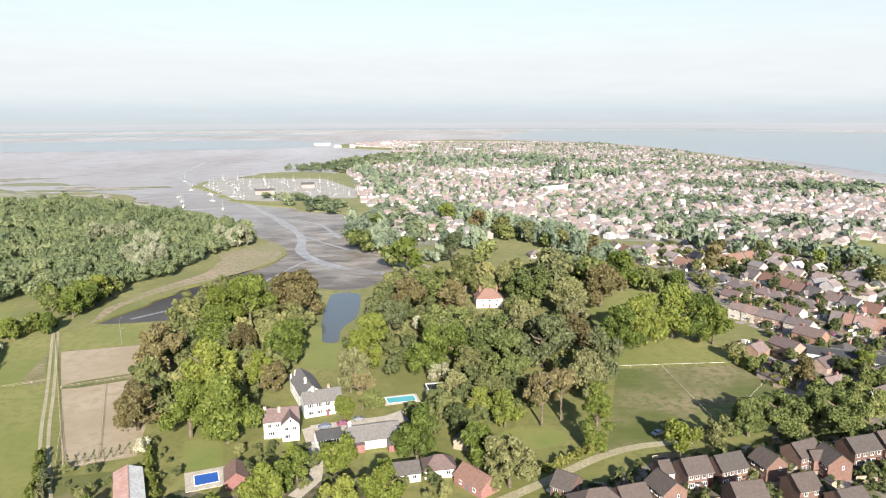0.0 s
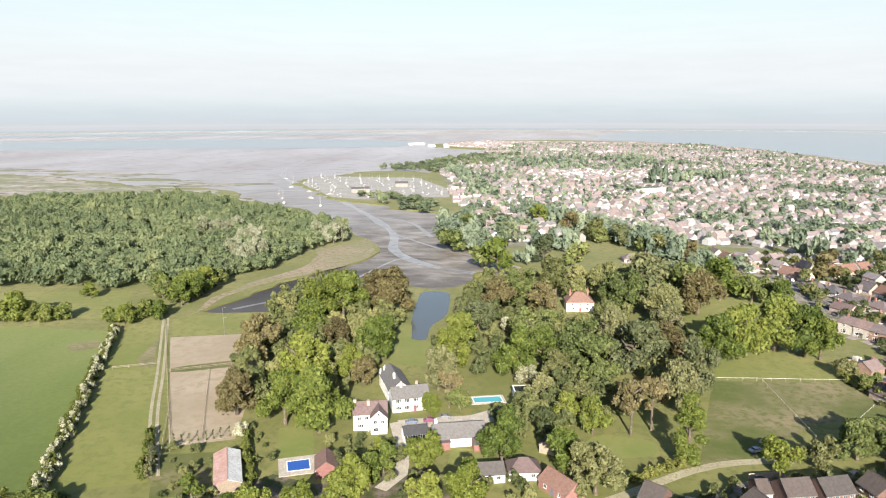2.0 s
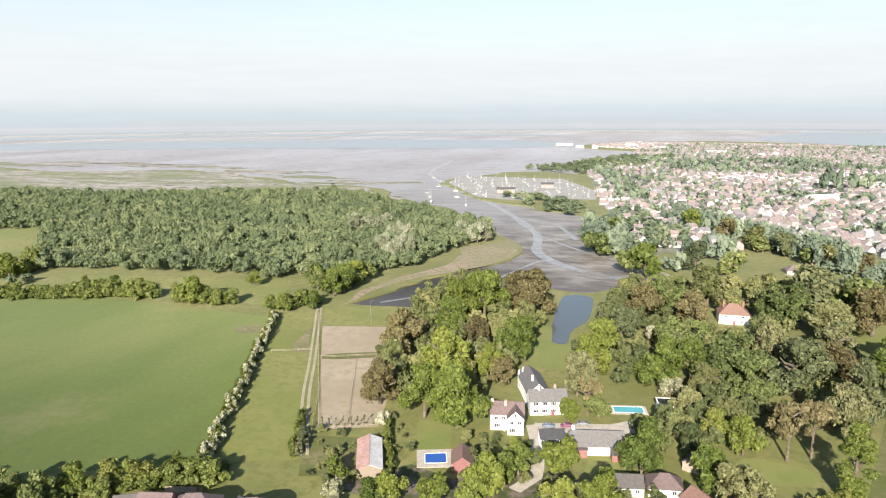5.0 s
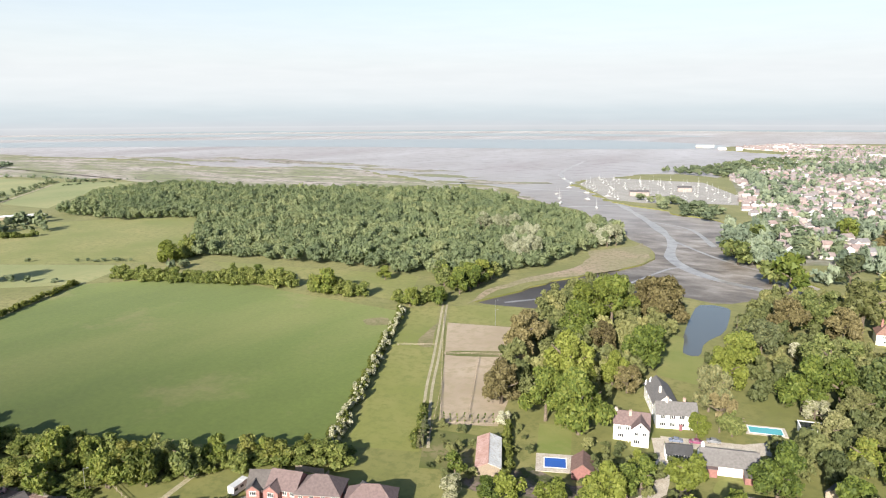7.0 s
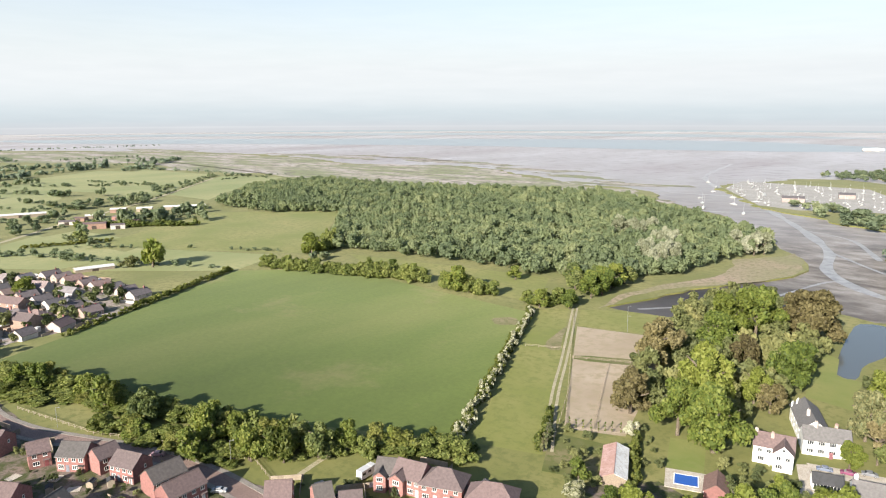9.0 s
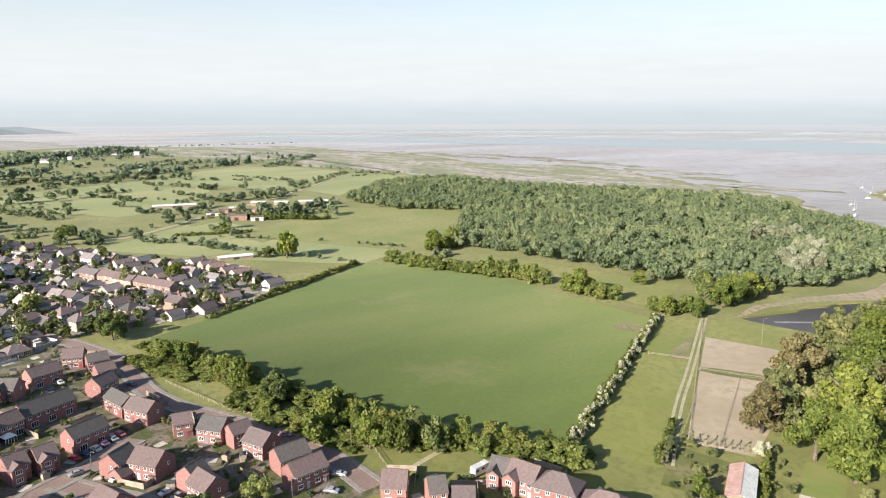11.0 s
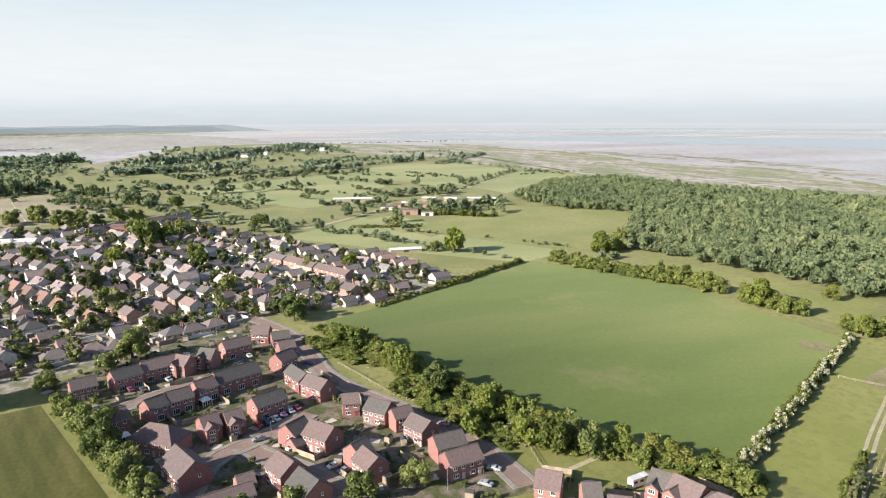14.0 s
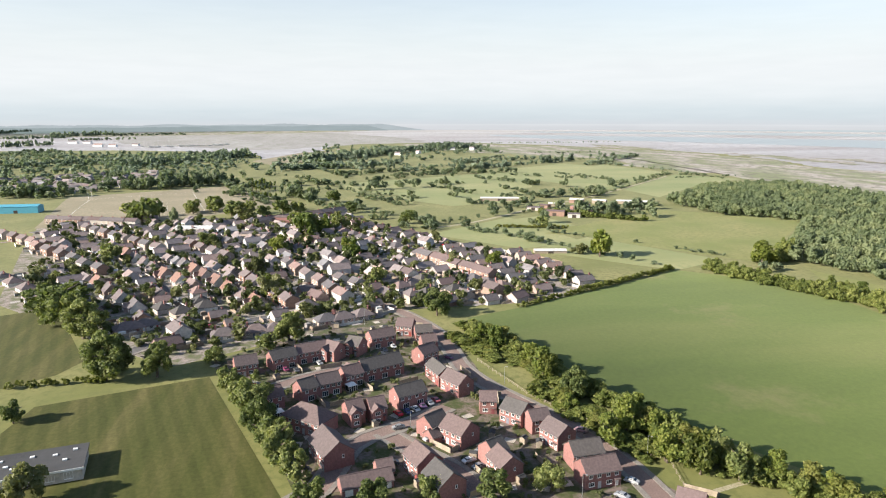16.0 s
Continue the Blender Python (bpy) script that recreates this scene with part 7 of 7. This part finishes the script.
def boat(x, y, a, L, mast):
    if "b" not in BOAT:
        root = thing("boat", "white sailing boat with bare mast", "boat", "moored and stored boats")
        g = Geo()
        ring_b = [(-0.5, 0.14), (-0.2, 0.19), (0.15, 0.17), (0.5, 0.0), (0.15, -0.17), (-0.2, -0.19), (-0.5, -0.14)]
        for i in range(7):
            (x0, y0), (x1, y1) = ring_b[i], ring_b[(i + 1) % 7]
            g.quad((x0 * 0.85, y0 * 0.5, 0), (x1 * 0.85, y1 * 0.5, 0), (x1, y1, 0.14), (x0, y0, 0.14))
        g.quad(*[(px, py, 0.14) for px, py in ring_b][::-1])
        part("hull", g, "hull", root)
        part("cabin", Geo().box(-0.22, -0.09, 0.14, 0.14, 0.09, 0.21), "hull", root)
        part("mast", Geo().tube((0.05, 0, 0.14), (0.05, 0, 1.25), 0.014, 0.011, 4), "hull", root)
        BOAT["b"] = root
        root.matrix_basis = Matrix.Identity(4)
        root.scale = (1, 1, 1)
        root.matrix_basis = pose(x, y, 0.06 if mast else -0.85, 0, 0, a) @ Matrix.Diagonal((L, L, L, 1))
        BOAT["s"] = root.scale.copy()
        return
    s = BOAT["s"]
    copy_thing(BOAT["b"], pose(x, y, 0.06 if mast else -0.85, 0, 0, a) @ Matrix.Diagonal((L / s.x, L / s.y, L / s.z, 1)))


for x, y in scatter(MARINA, (26, 17), rng, 0.3, 0.4):
    boat(x, y, rng.uniform(60, 120), rng.uniform(5, 8), True)
for x, y in ((-307, 799), (-275, 812), (-345, 935), (-300, 880), (-262, 850), (-330, 850), (-290, 760), (-240, 740), (-365, 1000), (-400, 1060)):
    boat(x, y, rng.uniform(0, 360), rng.uniform(7, 12), False)
for i in range(36):
    boat(-2390 - i * 2.5 + rng.uniform(-60, 60), -510 + i * 7.0, rng.uniform(60, 120), rng.uniform(13, 19), True)
for x, y, a, L in ((-230, 880, 20, 24), (-190, 960, 15, 18)):
    hl = thing("boat_shed", "pale sheet-clad shed in the boatyard", "shed", "", pose(x, y, 0, 0, 0, a))
    part("wall", wall_geo(L, 14, 5, 7), "townwall", hl)
    part("roof", roof_geo(L, 14, 5, 7), "roofmix", hl)
grown("waterside_trees", "trees round the boatyard and creek shore", "trees", [(x, y, rng.uniform(5, 9), rng.uniform(7, 12)) for pl in ([(-230, 835), (-130, 800), (-90, 700), (-120, 690), (-190, 775)], [(-100, 690), (-60, 560), (-30, 490), (10, 560), (-40, 690)], [(-300, 1270), (-180, 1200), (-100, 1350), (-30, 1750), (-160, 1700), (-250, 1400)]) for x, y in scatter(pl, 19, rng)], "f_mid", "tiny", "bush", 77)

# ---- cars and camper ----
CAR = {}


def car(x, y, a):
    """Saloon with bonnet, cabin, glass and four wheels."""
    if not CAR:
        root = thing("car", "parked car with dark windows", "car", "parked cars")
        g = Geo()
        prof = [(-2.1, 0.35), (-2.15, 0.75), (-1.9, 0.95), (-1.3, 1.0), (-0.8, 1.45), (0.55, 1.48), (1.15, 1.02), (1.95, 0.86), (2.15, 0.6), (2.1, 0.35)]
        for i in range(len(prof) - 1):
            (x0, z0), (x1, z1) = prof[i], prof[i + 1]
            w0, w1 = (0.72 if z0 > 1.2 else 0.88), (0.72 if z1 > 1.2 else 0.88)
            g.quad((x0, -w0, z0), (x0, w0, z0), (x1, w1, z1), (x1, -w1, z1))
        for s in (-1, 1):
            pts = [(px, s * (0.72 if pz > 1.2 else 0.88), pz) for px, pz in prof]
            g.quad(*(pts if s < 0 else pts[::-1])[::-1])
        part("body", g, "carpaint", root)
        for s in (-1, 1):
            part("side_window", Geo().box(-1.0, s * 0.80 - 0.02, 1.02, 0.8, s * 0.80 + 0.02, 1.38), "glass", root)
        part("windscreen", Geo().box(-0.03, -0.7, 0, 0.03, 0.7, 0.62), "glass", root, m=pose(1.12, 0, 1.02, 0, -53, 0))
        part("rear_window", Geo().box(-0.03, -0.7, 0, 0.03, 0.7, 0.5), "glass", root, m=pose(-1.27, 0, 1.04, 0, 47, 0))
        for wx in (-1.3, 1.3):
            for s in (-1, 1):
                w = part("wheel", Geo().tube((wx, s * 0.70, 0.32), (wx, s * 0.90, 0.32), 0.32, 0.32, 10), "tyre", root)
                part("rim", Geo().tube((wx, s * 0.90, 0.32), (wx, s * 0.915, 0.32), 0.19, 0.17, 8), "rim", w)
        root.matrix_basis = pose(x, y, 0.16, 0, 0, a)
        CAR["c"] = root
    else:
        copy_thing(CAR["c"], pose(x, y, 0.16, 0, 0, a))


for rows, a in (((( -216.5, 26.3), (-217.5, 29.5), (-219, 32.6), (-221, 35.5), (-223, 38.4), (-225, 41)), 25),
                (((-185.4, 47.7), (-180, 42.5), (-176, 44.5), (-196, 33.5)), 115), (((-267, -12.8), (-265, -8.3), (-271.6, 0.8), (-282, 29), (-286, 33.5)), 20),
                (((-159.5, 84.5), (-153, 78.5), (-267, 54.5), (-192, 83)), 40), (((-38.7, 207), (-28.3, 212.3), (-33, 209)), 20), (((29.7, 168.4), (72.7, 207.3), (68, 201.3), (76, 205)), 30),
                (((-350, -65), (-368, -68), (-405, -86), (-427, -94), (-461, -112)), 27), (((-322, -39), (-340, -13), (-358, 25), (-388, 20), (-412, 11), (-454, 52), (-417, 66)), 60),
                (((-388, 112), (-372, 100), (-440, 126), (-490, 110), (-560, 75)), 15), (((160, 395), (159, 360), (168, 325), (178, 300), (170, 450)), 100), (((-245, -14), (-252, -25), (-262, 10), (-206, 25), (-190, 6), (-183, 20)), 100)):
    for x, y in rows:
        car(x, y, a + rng.uniform(-8, 8) + rng.choice([0, 180]))
FAR_CAR = {}
for rd in (STREET_A, STREET_B, STREET_C, STREET_D, FRONT_ROAD, EAST_ROAD):
    line = spline(rd, 13.0)
    for p0, p1 in zip(line, line[1:]):
        if rng.random() < 0.42:
            continue
        d = (p1 - p0).normalized()
        side = rng.choice([-1, 1]) * rng.choice([2.2, 6.8])
        m = pose(p0.x - d.y * side, p0.y + d.x * side, 0.16, 0, 0, math.degrees(math.atan2(d.y, d.x)) + rng.uniform(-5, 5) + (90 if abs(side) > 5 else 0))
        if FAR_CAR:
            copy_thing(FAR_CAR["c"], m)
            continue
        root = thing("car", "hatchback parked along an older street", "car", "cars in the older streets")
        g = Geo()
        for x0, x1, w0, w1, z0, z1 in ((-2.0, 2.05, 0.86, 0.86, 0.3, 0.9), (-1.7, 1.0, 0.80, 0.66, 0.9, 1.45)):
            k = 0.55 if z1 > 1 else 0.0
            lo = [(x0, -w0, z0), (x1, -w0, z0), (x1, w0, z0), (x0, w0, z0)]
            up = [(x0 + k * 0.4, -w1, z1), (x1 - k, -w1, z1), (x1 - k, w1, z1), (x0 + k * 0.4, w1, z1)]
            g.quad(*up)
            for i in range(4):
                j = (i + 1) % 4
                g.quad(lo[i], lo[j], up[j], up[i])
        part("body", g, "carpaint", root)
        part("windows", Geo().box(-1.35, -0.775, 1.0, 0.45, 0.775, 1.36), "glass", root)
        part("wheels", Geo().box(-1.55, -0.9, 0, -0.95, 0.9, 0.58).box(0.95, -0.9, 0, 1.55, 0.9, 0.58), "tyre", root)
        root.matrix_basis = m
        FAR_CAR["c"] = root
cv = thing("camper_van", "white motorhome parked beside a brick house", "motorhome", "", pose(-135.6, 117.2, 0.15, 0, 0, 95))
part("body", Geo().box(-3.2, -1.1, 0.5, 1.9, 1.1, 2.9).box(0.9, -1.1, 2.1, 2.7, 1.1, 3.0), "hull", cv)
part("cab", Geo().box(1.9, -1.0, 0.5, 3.3, 1.0, 1.4).box(1.9, -1.0, 1.4, 2.8, 1.0, 2.1), "hull", cv)
part("windscreen", Geo().box(2.8, -0.9, 1.45, 2.84, 0.9, 2.05), "glass", cv)
for x in (-2.2, 0.0):
    for s in (-1, 1):
        part("side_window", Geo().box(x - 0.6, s * 1.1 - 0.02, 1.6, x + 0.6, s * 1.1 + 0.02, 2.3), "glass", cv)
for x in (-2.0, 2.4):
    for s in (-1, 1):
        part("wheel", Geo().tube((x, s * 0.85, 0.36), (x, s * 1.08, 0.36), 0.36, 0.36, 10), "tyre", cv)

# ---- fences, lamps, posts ----
POST = Geo().box(-0.07, -0.07, -0.2, 0.07, 0.07, 1.25).mesh("post", "timber")


def fence(x1, y1, x2, y2, gap, label, rail="timber"):
    L = math.hypot(x2 - x1, y2 - y1)
    root = thing("fence", label, "fence", "fences", pose(x1, y1, 0.08, 0, 0, math.degrees(math.atan2(y2 - y1, x2 - x1))))
    n = max(2, int(L / gap))
    for i in range(n + 1):
        part("post", POST, None, root, m=pose(L * i / n, 0, 0))
    for z in ((0.55, 1.05) if rail == "timber" else (1.0,)):
        part("rail", Geo().box(0, -0.10, z, L, -0.07, z + (0.10 if rail == "timber" else 0.06)), rail, root)


for f in ((-142.8, 240.2, -116, 253), (-127.3, 242.6, -101.9, 186.1), (-110, 180.6, -90.5, 190.7), (-166.9, 240, -151.4, 247.7), (-180, 303, -109, 180), (-105, 166, -127, 212)):
    fence(*f, 5.0, "weathered post-and-rail paddock fence")
for f in ((69.6, 259.4, 118.3, 263.3), (87.6, 259.2, 89.4, 213), (98.3, 215.6, 125, 248)):
    fence(*f, 5.0, "paddock fence with white tape rails", "white")
for f in ((-262, 66, -222, 76), (-222, 76, -190, 92), (-190, 92, -168, 101), (-168, 101, -152, 97)):
    fence(*f, 3.0, "pale timber rail fence along the estate road")
PANEL = Geo().box(0, -0.03, 0.05, 1.83, 0.03, 1.75).box(0, -0.05, 1.75, 1.83, 0.05, 1.8).mesh("panel", "timber")


def panel_fence(x, y, a, n):
    root = thing("garden_fence", "brown timber panel garden fence", "fence", "garden fences", pose(x, y, 0.05, 0, 0, a))
    for i in range(n):
        part("panel", PANEL, None, root, m=pose(i * 1.83, 0, 0))


for i, (x, y, a, L, D, k) in enumerate(NEW_ESTATE):
    if k in (0, 1, 3) and i % 2 == 0:
        turn = a if math.sin(radians(a - 90)) < 0.3 else a + 180
        c, s = math.cos(radians(turn)), math.sin(radians(turn))
        px, py = L / 2 + 1.2, D / 2
        panel_fence(x + px * c - py * s, y + px * s + py * c, turn + 90, 5)
        px, py = -L / 2 - 0.5, D / 2 + 9.2
        panel_fence(x + px * c - py * s, y + px * s + py * c, turn, 5)
for x, y, h in ((-155, 67.8, 7), (-322.4, 24, 8), (-405, -58, 8), (-334, -54, 8), (-172, 95.7, 7), (-236, 70, 7), (-206, 29, 6), (-243, 2, 6), (-142, 288, 8), (-150, 304, 8)):
    root = thing("street_lamp", "slender grey metal street lamp", "street lamp", "street lamps", pose(x, y, 0.1, 0, 0, 40))
    part("pole", Geo().tube((0, 0, 0), (0, 0, h), 0.09, 0.06, 6).tube((0, 0, h - .05), (1.0, 0, h + 0.1), 0.05, 0.04, 5), "metal", root)
    part("lamp_head", Geo().box(0.8, -0.12, h + 0.02, 1.4, 0.12, h + 0.18), "metal", root)
for x, y in ((-242, 12), (-223.4, -14.2)):
    cn = thing("conservatory", "white-framed glass conservatory behind a brick house", "conservatory", "conservatories", pose(x, y, 0.05, 0, 0, 112))
    part("glazing", Geo().box(-1.7, -1.7, 0, 1.7, 1.7, 2.1), "glass", cn)
    for i in range(5):
        for s in (-1, 1):
            part("glazing_bar", Geo().box(-1.75 + i * 0.85, s * 1.72 - 0.05, 0, -1.65 + i * 0.85, s * 1.72 + 0.05, 2.2), "white", cn)
    part("roof", roof_geo(3.4, 3.4, 2.15, 3.0, 0.15, 0.1, hip=1.6), "white", cn)

# ---- small things in the paddocks and on the pitch ----
for i in range(9):
    tree("poplar", -109 + i * 2.1 + rng.uniform(-.4, .4), 182.5 + i * 1.05, 0.7, rng.uniform(2.6, 4.2), "low", "young trees beside the paddock", 0)
for x, y, h in ((-108, 168, 8), (-106, 163, 7), (-111, 174, 6)):
    tree("conifer", x, y, 2.0, h, "mid", "dark conifers by the track", 0)
for x, y, a in ((-905, -262, 60), (-770, -150, 60)):
    gp = thing("goal_posts", "tall white sports goal posts", "goal posts", "goal posts", pose(x, y, 0, 0, 0, a))
    for s in (-2.8, 2.8):
        part("upright", Geo().tube((s, 0, 0), (s, 0, 11), 0.12, 0.08, 6), "white", gp)
    part("crossbar", Geo().tube((-2.8, 0, 3), (2.8, 0, 3), 0.08, 0.08, 6), "white", gp)
for a, c in (((-905, -262), (-690, -232)), ((-905, -262), (-960, -150)), ((-960, -150), (-770, -110)), ((-770, -110), (-690, -232))):
    ribbon("pitch_line", [a, c], 0.3, 0.06, "white", "white painted pitch line", "line", step=40)
